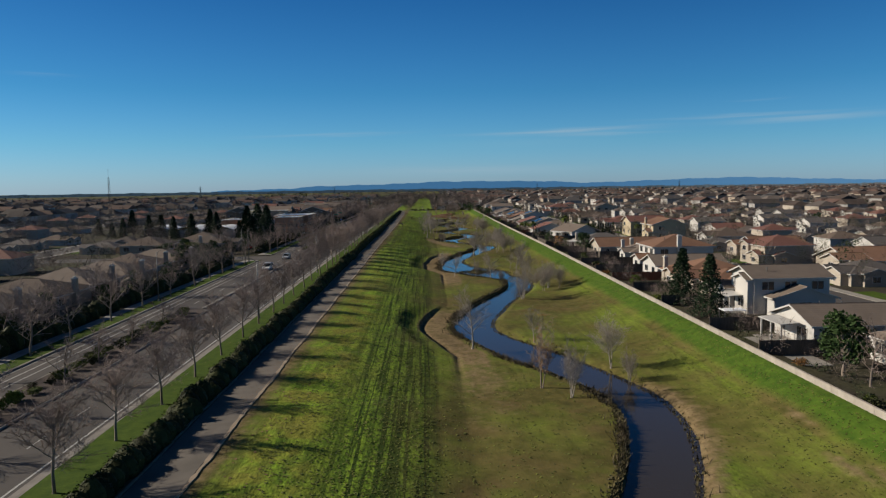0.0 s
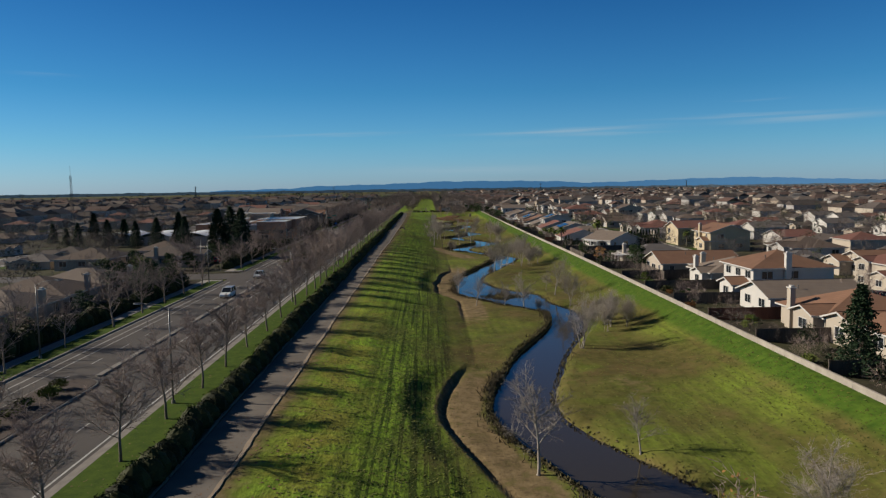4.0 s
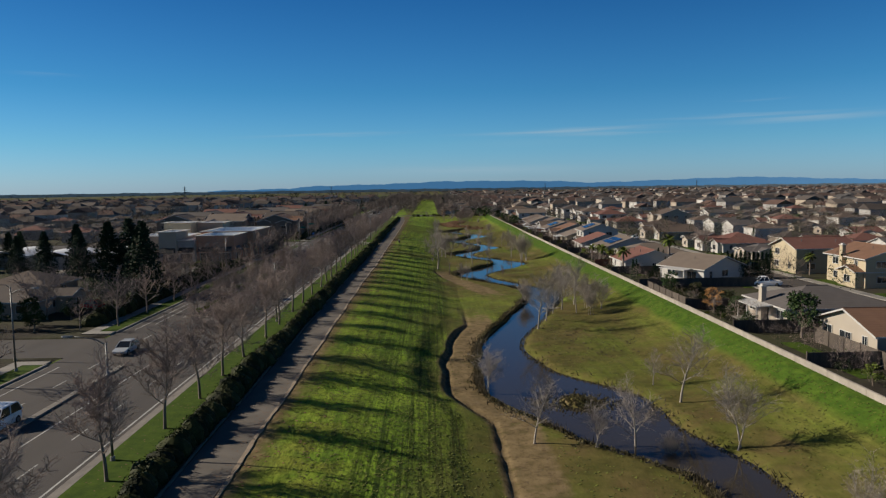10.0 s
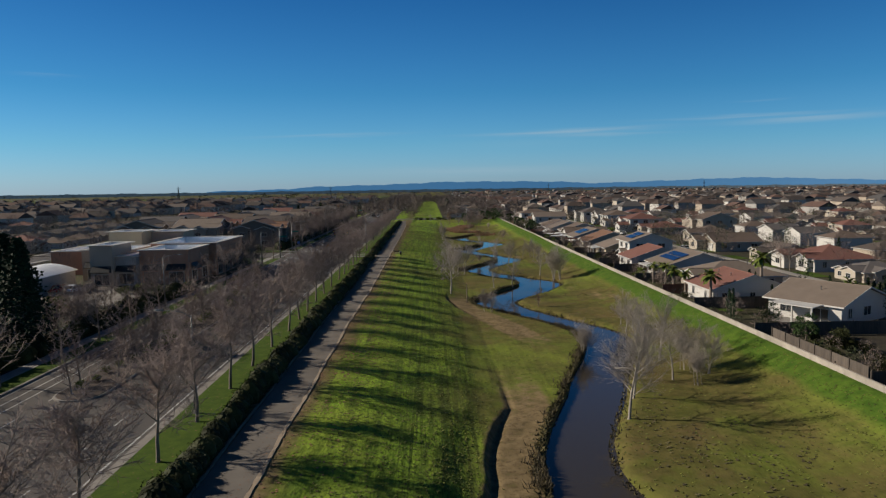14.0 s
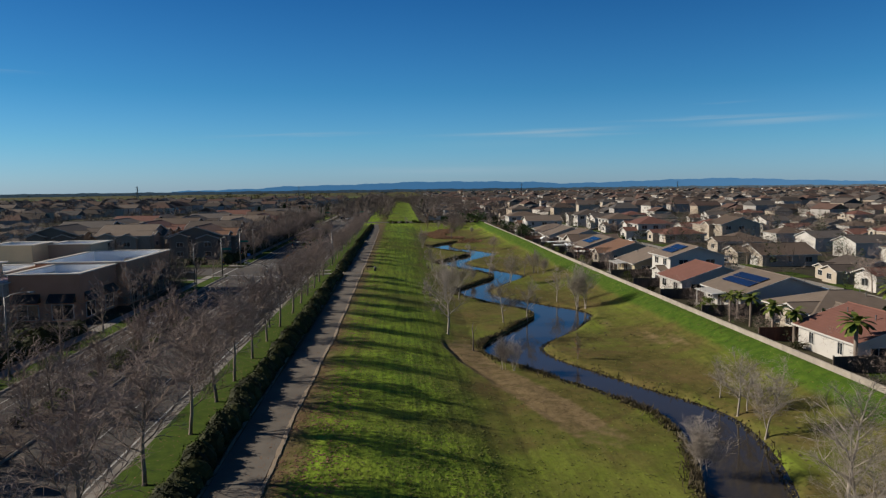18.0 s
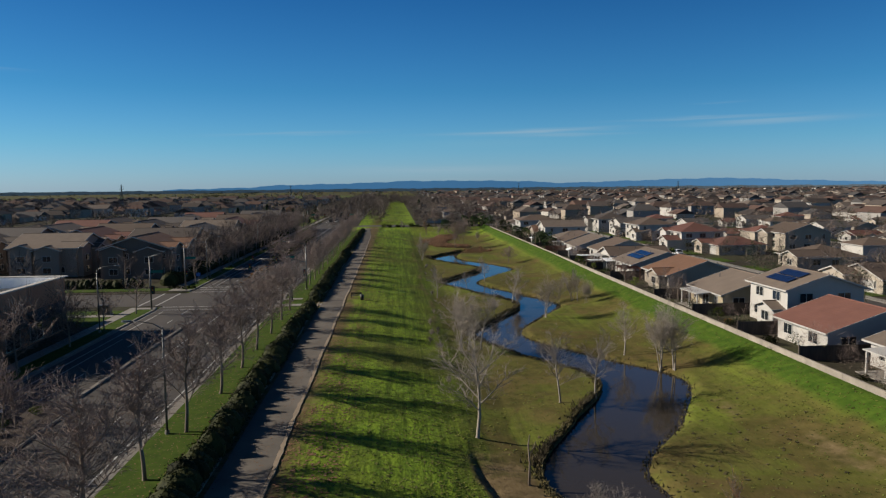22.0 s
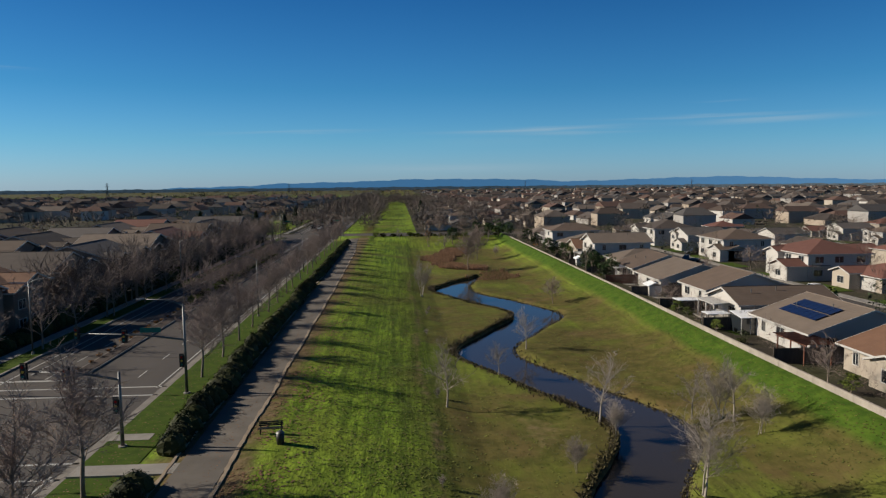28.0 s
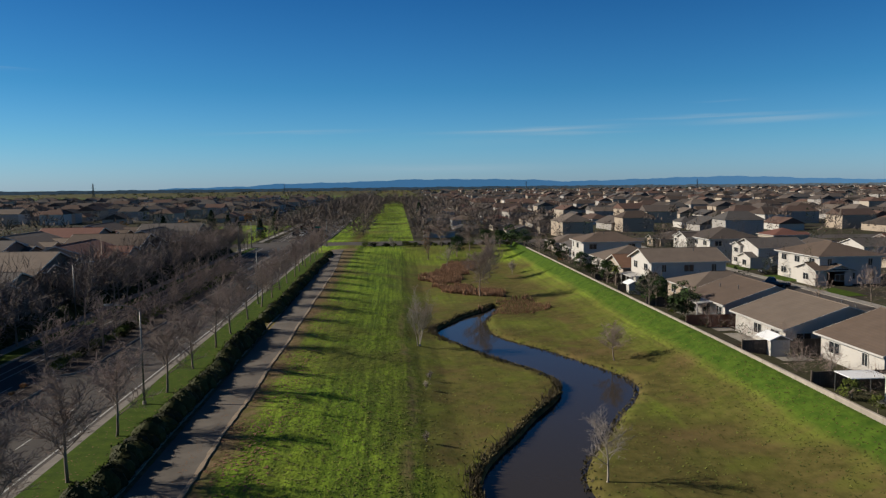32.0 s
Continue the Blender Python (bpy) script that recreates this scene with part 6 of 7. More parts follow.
# gardens and copse of the far side
for k in range(130):
    x, y = -51 - 6.2 * rt.random() - (8 if rt.random() < 0.25 else 0), rt.uniform(55, 548)
    if any(a - 5 < y < b + 5 for a, b in SIDE_STREETS) or 280 < y < 372 or (y < 186 and k % 2):
        continue
    plant("garden%d" % rt.randrange(3), x, y, rt.uniform(0.7, 1.2), rt.uniform(0, 6.28), "leafless garden tree behind the far pavement", "garden trees of the far side")
for k in range(60):
    x, y = rt.uniform(-56, -47), rt.uniform(395, 555)
    plant("garden%d" % rt.randrange(3), x, y, rt.uniform(0.9, 1.35), rt.uniform(0, 6.28), "leafless tree in the thicket before the town houses", "thicket trees")
for x, y, s in ((-61, 237.5, 1.28), (-57.8, 239, 1.34), (-53.8, 235, 1.3), (-110, 278, 0.9), (-108, 286, 0.87), (-91, 271, 0.96), (-79, 263, 1.0), (-84, 272, 1.1), (-99, 274, 0.85), (-130, 290, 0.6), (-122, 282, 0.8), (-132, 315, 1.0), (-115, 303, 0.8), (-73, 520, 0.8), (-58, 590, 0.8), (-80, 640, 0.9), (-66, 610, 0.8), (-90, 610, 0.8), (-52, 600, 0.7), (-53, 640, 0.9), (-140, 300, 0.7), (-72, 268, 0.7)):
    plant("conifer%d" % rt.randrange(2), x, y, s, rt.uniform(0, 6.28), group="conifers of the west side")
for x, y, s in ((-62, 188, 1.0), (-58, 250, 0.9), (-70, 205, 0.8), (-95, 350, 0.9), (-60, 470, 0.7), (-53, 432, 0.6)):
    plant("olive", x, y, s, rt.uniform(0, 6.28))
for x, y, s in ((-54.0, 168, 0.75), (-56.5, 172, 0.85), (-53.5, 176.5, 0.7), (-57.5, 180, 0.9), (-54.5, 183.5, 0.7), (-60.5, 184.5, 0.8), (-62, 176, 0.9), (-59, 166, 0.8), (-64, 186, 0.75), (-68, 183, 0.9), (-57.5, 206, 0.6), (-60, 209.5, 0.7), (-63.5, 207, 0.7), (-56.5, 214, 0.55), (-60.5, 229, 0.75), (-56.5, 227, 0.7), (-72, 208, 0.8), (-54.5, 147, 0.7), (-56, 133, 0.7), (-55, 118, 0.6), (-57, 104, 0.7), (-55.5, 92, 0.6)):
    plant("leafy%d" % rt.randrange(2), x, y, s, rt.uniform(0, 6.28), "dark evergreen tree in a corner garden", "evergreens of the far side")
for x, y in ((-92, 640), (-84, 655), (-110, 600), (-62, 585), (-75, 690), (-120, 650)):
    plant("russet_round", x, y, rt.uniform(0.9, 1.3), rt.uniform(0, 6.28), "park tree in russet winter leaf", "russet park trees")

# ---- creek trees: place, height in metres ----
SOUTH_TREES = [(11.9, 72.8, 8.6, "russet"), (14.4, 69.5, 6.4, "clump"), (21.6, 80.7, 7.0, "pale2"), (22.2, 75.6, 4.8, "clump"), (5.8, 91.8, 8.4, "pale1"), (14.7, 95.7, 4.9, "pale0"), (17.9, 132.0, 7.6, "clump"), (18.6, 133.4, 6.8, "pale1"),
               (15.0, 166.4, 7.0, "pale1"), (6.4, 166.5, 6.2, "pale0"), (11.3, 165.0, 4.4, "pale2"), (22.6, 176.6, 8.2, "pale0"), (23.0, 164.4, 7.4, "pale2"), (17.5, 164.7, 2.9, "brush"), (21.9, 183.0, 3.9, "pale1"), (3.7, 182.3, 5.6, "pale2"),
               (22.9, 147.3, 3.4, "brush"), (24.6, 150.2, 5.2, "clump"), (26.0, 147.6, 5.4, "brush"), (25.2, 144.6, 5.6, "pale2"), (27.4, 143.6, 5.0, "brush"), (23.8, 142.0, 4.6, "brush"), (14.1, 213.2, 9.2, "large"), (16.4, 219.6, 8.0, "large"), (18.6, 226.0, 6.6, "pale0")]
MIDDLE_TREES = [(20.8, 229.4, 7.6, "large"), (22.6, 225.8, 6.8, "large"), (24.0, 234.6, 9.0, "large"), (25.4, 229.6, 6.2, "brush"), (24.6, 223.6, 5.0, "brush"), (27.0, 227.0, 6.4, "pale2"), (15.9, 239.6, 5.2, "brush"), (24.9, 252.2, 7.0, "pale0"), (26.0, 252.6, 4.4, "pale1"),
                (25.3, 256.8, 4.2, "pale1"), (24.7, 246.4, 7.2, "pale2"), (15.1, 274.1, 3.3, "russet"), (-0.1, 288.6, 10.8, "large"), (6.4, 269.6, 4.4, "clump"), (5.3, 270.7, 4.2, "brush"), (9.5, 298.9, 7.6, "pale0"), (13.7, 300.9, 6.8, "pale1")]
NORTH_TREES = [(22.4, 317.6, 6.7, "pale1"), (24.8, 311.0, 9.2, "clump"), (25.8, 309.6, 8.6, "pale2"), (17.7, 343.4, 7.6, "pale2"), (1.3, 320.4, 8.9, "pale2"), (2.7, 321.6, 6.9, "pale1"), (4.3, 322.0, 8.2, "pale0"), (15.0, 359.2, 6.8, "pale0"), (15.4, 355.7, 3.4, "brush"),
               (1.1, 364.0, 6.5, "pale1"), (23.9, 359.6, 5.2, "pale1"), (26.2, 358.4, 6.2, "clump"), (26.8, 357.3, 6.2, "pale0"), (27.4, 353.6, 4.4, "brush"), (9.9, 348.2, 3.1, "brush"), (13.4, 388.0, 5.6, "pale1"), (8.0, 376.0, 4.2, "pale0"),
               (24.8, 422.6, 4.9, "round"), (0.8, 431.6, 8.0, "clump"), (2.8, 340.0, 3.6, "brush")]
BASE = {"russet": 7.6, "clump": 7.0, "pale0": 7.0, "pale1": 7.0, "pale2": 7.0, "brush": 4.0, "large": 10.4, "round": 5.0}
for x, y, h, kind in SOUTH_TREES + MIDDLE_TREES + NORTH_TREES:
    plant(kind, x, y, h / BASE[kind] * 1.02, rt.uniform(0, 6.28), group="creek trees")
for x, y, s, kind in ((14.3, 473.5, 1.32, "row0"), (19.5, 499, 1.1, "row1"), (11.1, 520.8, 0.95, "pale0"), (15.6, 541, 1.0, "leafy0"), (7.1, 538, 1.3, "russet"), (24, 536, 1.0, "row2"), (20, 548, 1.1, "row0"), (-3, 552, 0.6, "pale0"), (26, 506, 0.9, "brush"), (30, 553, 0.9, "leafy0"), (34, 556, 1.1, "leafy1"), (26, 557, 0.9, "leafy0"), (12, 556, 1.2, "row1"), (37, 549, 0.9, "leafy1"), (9.5, 695, 1.0, "conifer0")):
    plant(kind, x, y, s, rt.uniform(0, 6.28), group="trees at the head of the basin")

# ---- garden trees by the floodwall ----
for x, y, s in ((38.3, 94.5, 0.86), (38.4, 105.5, 0.84)):
    plant("conifer%d" % rt.randrange(2), x + 1.4, y + 2, s, rt.uniform(0, 6.28), "tall dark conifer in a back garden by the floodwall", "garden conifers")
for x, y, s, kind in ((40.5, 66, 1.05, "leafy0"), (42.6, 69, 0.9, "leafy1"), (41.0, 62.5, 0.9, "garden0"), (43.4, 58.5, 0.9, "garden1"), (43, 62, 0.8, "street1"), (40, 58, 0.7, "street0"), (39.5, 198.5, 0.4, "leafy1"), (38.5, 205, 0.35, "leafy0"), (40.5, 118, 0.5, "leafy1"), (38.5, 128, 0.45, "olive"), (39, 172, 0.45, "olive"),
                      (37.8, 443, 0.80, "leafy0"), (39.2, 436, 0.85, "leafy1"), (37.5, 287, 0.55, "olive"), (38.5, 282, 0.85, "palm"), (39.8, 279, 0.9, "palm"), (38.5, 271, 0.95, "palm"), (41, 285, 0.8, "palm"), (39.2, 256.5, 1.15, "palm"), (39.5, 268, 0.9, "palm"), (54, 271, 1.4, "palm"),
                      (38.6, 346, 0.7, "street2"), (39.2, 341, 0.7, "street0"), (38.4, 401, 0.6, "street3"), (37.6, 384, 0.35, "olive"), (37.4, 396.5, 0.42, "olive"), (37.6, 393, 0.35, "olive"), (38.4, 325, 0.4, "olive"), (40, 211, 0.75, "russet_round"), (41.5, 207, 0.5, "leafy0"), (40.8, 232, 0.6, "leafy1"), (43.6, 193, 0.95, "leafy0"),
                      (38.8, 466, 0.8, "palm"), (38.4, 470, 0.75, "leafy0"), (38.2, 480, 0.7, "leafy1"), (38.6, 490, 0.7, "leafy0"), (38.0, 505, 0.8, "leafy1"), (38.4, 520, 0.8, "leafy0"), (37.6, 357, 0.4, "olive"), (38.6, 150, 0.4, "leafy1"),
                      (62, 140, 0.9, "street1"), (60, 255, 0.9, "palm"), (61, 330, 0.9, "street2"), (60, 395, 0.8, "palm"), (76, 250, 0.9, "palm"), (62, 440, 0.8, "street3"), (40.3, 240, 0.6, "leafy1")):
    plant(kind, x, y, s, rt.uniform(0, 6.28))
for k in range(11):
    plant("column", 57.2 + 0.92 * k, 246.2 + 0.1 * k, rt.uniform(0.85, 1.05), rt.uniform(0, 6.28), "narrow dark cypress in a garden row", "row of cypresses")
for x, y in ((39.5, 250.5), (40.5, 251.5), (47, 253), (50.5, 268), (52, 269), (38.5, 247), (61, 262), (43, 268)):
    plant("column", x, y, rt.uniform(0.6, 0.85), rt.uniform(0, 6.28), "narrow dark cypress beside a house")
for k in range(70):
    s = east_streets[rt.randrange(3)]
    x, y = s + rt.choice((-8.2, 8.2, -30, 30, 24)), rt.uniform(70, 545)
    if 37 < x < 59:
        continue
    kind = rt.choice(("street0", "street1", "street2", "street3", "leafy0", "leafy1", "street1", "column"))
    plant(kind, x, y, rt.uniform(0.5, 0.95) if kind[0] == "l" else rt.uniform(0.7, 1.0), rt.uniform(0, 6.28))

# ---- hedge between verge and trail ----
def hedge_geo(seed):
    """A run of rounded bushes grown together: a lumpy core to each and sprays of leaves standing out of it."""
    r = random.Random(seed)
    core, leaf = Geo(), Geo()
    for k in range(6):
        y0, x0 = -2.5 + 1.0 * k + r.uniform(-0.2, 0.2), r.uniform(-0.22, 0.22)
        tall, wide = r.uniform(1.3, 1.8), r.uniform(0.9, 1.15)
        rings = []
        for lift, reach in ((-0.1, 0.80), (0.25, 1.0), (0.55, 0.95), (0.82, 0.68), (1.0, 0.22)):
            rings.append([(x0 + wide * reach * math.cos(u) * r.uniform(0.86, 1.12), y0 + 0.86 * wide * reach * math.sin(u) * r.uniform(0.86, 1.12), tall * lift * r.uniform(0.94, 1.05)) for u in (math.pi * j / 5 for j in range(10))])
        core.loft(rings)
        for ring in rings[1:]:
            for p in ring:
                leaves(leaf, p, r.uniform(0.12, 0.30), 8, r, 0.072, 0.9)
    return core, leaf


HEDGES = []
for k in range(4):
    wood, leaf = hedge_geo(200 + k)
    ob = thing("hedge", "loosely clipped dark green hedge beside the trail", "hedge", "hedge along the trail")
    part("growth", wood, HEDGE, ob)
    part("foliage", leaf, HEDGE, ob)
    HEDGES.append([ob, False])
y = 20.0
while y < 538:
    gap = 343 < y < 350 or (rt.random() < 0.05 and y > 400)
    if not gap:
        k = rt.randrange(4)
        m = pose(-20.85 + 0.3 * float(smooth01(255, 275, y)) + rt.uniform(-0.12, 0.12), y, 0.84, 0, 0, rt.choice((0, 180)) + rt.uniform(-2, 2)) @ Matrix.Diagonal((rt.uniform(0.98, 1.22), 1.0, rt.uniform(0.82, 1.15) * (0.8 if y > 440 else 1), 1))
        if HEDGES[k][1]:
            copy_thing(HEDGES[k][0], Matrix.Identity(4)).matrix_basis = m
        else:
            HEDGES[k][1] = True
            HEDGES[k][0].matrix_basis = m
    y += 5.7
# shrubs: medians, far hedge, street end
SHRUBS = []
for k, (leaf, label) in enumerate(((SHRUB, "low yellow-green shrub on the planted median"), (HEDGE, "dark clipped shrub behind the pavement"), (RUSSET, "low russet shrub in the mulch bed"))):
    ob = thing("shrub", label, "shrub")
    part("foliage", shrub_geo(300 + k, 0.9, 1.0, 320), leaf, ob)
    SHRUBS.append([ob, False])


def shrub(k, x, y, s, group=""):
    m = pose(x, y, float(height(x, y)) + (0.42 if -41 < x < -34 else 0.0), 0, 0, rt.uniform(0, 360)) @ Matrix.Scale(s, 4)
    if SHRUBS[k][1]:
        ob = copy_thing(SHRUBS[k][0], Matrix.Identity(4))
    else:
        SHRUBS[k][1] = True
        ob = SHRUBS[k][0]
    ob.matrix_basis = m
    tagged(ob, group=group)


for y0, y1 in ((30, 108), (33, 107), (218, 292), (373, 410), (415, 496), (417, 495)):
    y = y0
    while y < y1:
        shrub(rt.choice((0, 0, 0, 1)) if y0 != 373 else 2, -38.2 + rt.uniform(-0.9, 0.9) * (1 if y0 != 373 else 0.4), y, rt.uniform(0.7, 1.25) * (1 if y0 != 373 else 0.5), "median shrubs")
        y += rt.uniform(1.9, 3.3)
y = 52.0
while y < 548:
    if not any(a - 6 < y < b + 6 for a, b in SIDE_STREETS) and not 284 < y < 372:
        k = rt.randrange(4)
        ob = copy_thing(HEDGES[k][0], Matrix.Identity(4))
        ob.matrix_basis = pose(-51.4 + rt.uniform(-0.5, 0.5), y, 0.74, 0, 0, rt.choice((0, 180)) + rt.uniform(-5, 5)) @ Matrix.Diagonal((1.5, 1.0, rt.uniform(1.0, 1.7), 1))
        tagged(ob, "dense dark hedge behind the far pavement", group="hedge behind the far pavement")
    y += rt.uniform(5.6, 7.5)
for k in range(24):
    shrub(rt.choice((1, 1, 0)), -13 + 49 * (k + rt.random()) / 24, 561.3 + rt.uniform(-1.2, 1.0), rt.uniform(1.0, 2.0), "shrubs by the cross street")
for k in range(22):
    shrub(rt.choice((0, 1)), -63 + 12 * rt.random(), rt.uniform(280, 288), rt.uniform(0.9, 1.8), "clipped shrubs before the shop building")
for k in range(24):
    shrub(1, 38 + 9 * rt.random(), rt.uniform(212, 236), rt.uniform(0.9, 1.9), "dark shrubs in the empty yard")
for k in range(26):
    shrub(rt.choice((1, 1, 0, 2)), 37.2 + 2.2 * rt.random(), rt.uniform(56, 530), rt.uniform(0.5, 1.4), "shrubs behind the floodwall")


# ---- yard fences ----
PANEL = Geo().loft([[(x, y, z) for x, y in [(-1.5 + 0.15 * k + e, -0.02 + (0.012 if e in (0.0, 0.15) else 0.0)) for k in range(20) for e in (0.0, 0.008, 0.142)] + [(1.5, -0.008), (1.5, 0.03), (-1.5, 0.03)]] for z in (0.05, 1.8)])
FENCE_MESH = [PANEL.mesh("panel", FENCE), PANEL.mesh("panel", REDWOOD)]
POST_MESH = Geo().box(-0.06, -0.06, -0.3, 0.06, 0.06, 1.9).mesh("post", FENCE)


def fence(x0, y0, x1, y1, red=0, z=0.8, group="garden fences"):
    ob = thing("fence", "red-stained wooden board fence" if red else "dark weathered wooden board fence", "fence", group, pose(x0, y0, z, 0, 0, math.degrees(math.atan2(y1 - y0, x1 - x0))))
    ln = math.hypot(x1 - x0, y1 - y0)
    n = max(1, round(ln / 3))
    for k in range(n + 1):
        part("post", POST_MESH, None, ob, at=pose(k * ln / n, 0.06, 0))
    for k in range(n):
        part("panel", FENCE_MESH[red], None, ob, at=pose((k + 0.5) * ln / n, 0, 0) @ Matrix.Diagonal((ln / n / 3.0, 1, 1, 1)))


for k, y in enumerate((74.5, 88, 106.5, 121.5, 135.5, 149.2, 163.5, 178.5, 195.8, 212.5, 235.5, 255.5, 270, 286, 302, 315.5, 329, 344, 367.8, 385, 400.2, 413.2, 428.2, 443, 457, 471)):
    fence(36.3, y, 58, y, 1 if k in (22, 4, 12) else 0)
fence(37.0, 214, 37.0, 232.5)
fence(44, 176, 44.1, 191)
for k in range(8):
    fence(-58, 54.0 + 13.8 * k, -72, 54.0 + 13.8 * k)
for k in range(9):
    fence(-54.2, 56 + 14.2 * k, -54.2, 69.5 + 14.2 * k)

# ---- lamps and signals ----
def street_lamp(x, y, way, tall=8.6, arm=2.4, label="grey steel street lamp with a curved arm"):
    """way: the side to which the arm reaches, in degrees from +x."""
    ob = thing("street_lamp", label, "street lamp", "street lamps", pose(x, y, float(height(x, y)), 0, 0, way))
    part("base", Geo().tube([(0, 0, -0.2), (0, 0, 0.35)], [0.2, 0.17], 10), CONCRETE, ob)
    pole = part("pole", Geo().tube([(0, 0, 0.3), (0, 0, tall * 0.6), (0, 0, tall)], [0.10, 0.08, 0.055], 8), STEEL, ob, smooth=True)
    part("arm", Geo().tube([(0, 0, tall - 0.15), (arm * 0.3, 0, tall + 0.28), (arm * 0.7, 0, tall + 0.45), (arm, 0, tall + 0.48)], [0.045, 0.04, 0.035, 0.03], 6), STEEL, pole, smooth=True)
    head = part("lamp_head", Geo().loft([[(arm + dx, dy * w, tall + 0.48 + dz) for dy, dz in ((-1, -0.04), (1, -0.04), (0.7, 0.08), (-0.7, 0.08))] for dx, w in ((-0.1, 0.08), (0.2, 0.16), (0.55, 0.14), (0.65, 0.06))]), STEEL, ob)
    part("lens", Geo().box(arm + 0.12, -0.1, tall + 0.415, arm + 0.5, 0.1, tall + 0.438), LAMP_CLEAR, head)
    return ob


for x, y, way in ((-25.2, 102.8, 180), (-25.2, 158, 180), (-24.6, 209.5, 180), (-25.0, 286, 180), (-24.5, 402, 180), (-24.8, 455, 180), (-24.8, 510, 180), (-47.2, 192 - 8, 0), (-46.9, 121, 0), (-46.8, 327, 0), (-46.6, 381, 0), (-47.2, 440, 0), (-46.4, 539, 0), (-46.8, 262, 0), (-50.2, 189, -90), (-49.4, 580, 0), (-49, 620, 0)):
    street_lamp(x, y, way)


def signal_head(parent, at):
    hd = part("signal_head", Geo().box(-0.18, -0.14, -0.55, 0.18, 0.14, 0.55).box(-0.28, 0.08, -0.65, 0.28, 0.10, 0.65), BLACK, parent, "black three-lens signal head", at=at)
    for k, m in enumerate((GREEN_SIGN, PAINT_Y, LAMP_RED)):
        part("signal_lens", Geo().tube([(0, -0.13, -0.35 + 0.35 * k), (0, -0.17, -0.35 + 0.35 * k)], [0.11, 0.11], 10), m, hd)


def signal(x, y, way, arm, lamp=True, sign=True):
    ob = thing("traffic_signal", "steel signal mast with black signal heads over the road", "traffic signal", "traffic signals", pose(x, y, float(height(x, y)), 0, 0, way))
    part("footing", Geo().tube([(0, 0, -0.3), (0, 0, 0.15)], [0.35, 0.32], 10), CONCRETE, ob)
    tall = 8.6 if lamp else 5.8
    mast = part("mast", Geo().tube([(0, 0, 0.1), (0, 0, tall)], [0.15, 0.09], 10), STEEL, ob, smooth=True)
    if arm:
        part("mast_arm", Geo().tube([(0, 0, 5.2), (arm * 0.4, 0, 5.75), (arm, 0, 6.0)], [0.10, 0.08, 0.05], 8), STEEL, mast, smooth=True)
    if lamp:
        part("lamp_arm", Geo().tube([(0, 0, tall - 0.1), (1.5, 0, tall + 0.4), (3.6, 0, tall + 0.5)], [0.06, 0.045, 0.04], 6), STEEL, mast, smooth=True)
        part("lamp_head", Geo().loft([[(3.5 + dx, dy * w, tall + 0.5 + dz) for dy, dz in ((-1, -0.05), (1, -0.05), (0.7, 0.08), (-0.7, 0.08))] for dx, w in ((0, 0.1), (0.3, 0.17), (0.75, 0.08))]), STEEL, ob)
    for u in (0.55, 0.98) if arm else ():
        signal_head(mast, pose(arm * u, 0, 5.2 + 0.8 * u, 0, 0, -way))
    signal_head(mast, pose(0.32, 0, 3.2, 0, 0, -way))
    if sign:
        part("street_sign", Geo().box(arm * 0.2 + 0.15, -0.03, 5.95, arm * 0.2 + 2.05, 0.0, 6.4), GREEN_SIGN, ob, "green street name plate")
    return ob


signal(-24.4, 349.8, 180, 7.0, lamp=False, sign=False)
signal(-23.6, 363.2, 180, 10.0)
signal(-45.9, 344.6, 0, 0)
signal(-46.6, 365.5, 0, 0)
for k in range(7):
    ob = copy_thing(HEDGES[k % 4][0], Matrix.Identity(4))
    ob.matrix_basis = pose(-59.5 - 5.6 * k, 370.2, 0.8, 0, 0, 90 + rt.uniform(-3, 3)) @ Matrix.Diagonal((1.1, 1.0, 1.1, 1))
    tagged(ob, "dark clipped hedge before the town houses", group="hedge before the town houses")
for k in range(6):
    shrub(1, -50.3 + 0.9 * k, 367.6 + rt.uniform(-0.3, 0.3), rt.uniform(0.55, 0.8), "clipped round shrubs on the corner")
for k in range(14):
    shrub(1, -60.5 + 9 * rt.random(), 329.3 + rt.random(), rt.uniform(0.9, 1.6), "clipped shrubs before the shop building")
for x, y in ((-47.2, 560.5), (-24, 562)):
    signal(x, y, 0 if x < -40 else 180, 8.0)
box_cab = thing("utility_cabinet", "grey-green metal utility cabinet on a concrete pad", "cabinet", at=pose(-51.5, 340.5, 0.85))
part("body", Geo().box(-0.9, -0.45, 0.1, 0.9, 0.45, 1.5), STEEL, box_cab)
part("pad", Geo().box(-1.1, -0.6, -0.2, 1.1, 0.6, 0.1), CONCRETE, box_cab)
for k, (x, y) in enumerate(((-22.6, 357.5), (-22.8, 404.6), (-22.9, 196.2))):
    v = thing("utility_cover", "flat pale concrete utility cover in the verge", "cover", "utility covers", pose(x, y, float(height(x, y))))
    part("lid", Geo().box(-0.5, -0.4, -0.1, 0.5, 0.4, 0.03), CONCRETE, v)
cairn = thing("sign_post", "blue service sign on a steel post", "sign", at=pose(-44.9 - 0.8, 371, 0.82))
part("post", Geo().tube([(0, 0, -0.2), (0, 0, 2.6)], [0.035, 0.035], 6), STEEL, cairn)
part("plate", Geo().box(-0.4, -0.05, 1.9, 0.4, -0.037, 2.6), BLUE_SIGN, cairn)

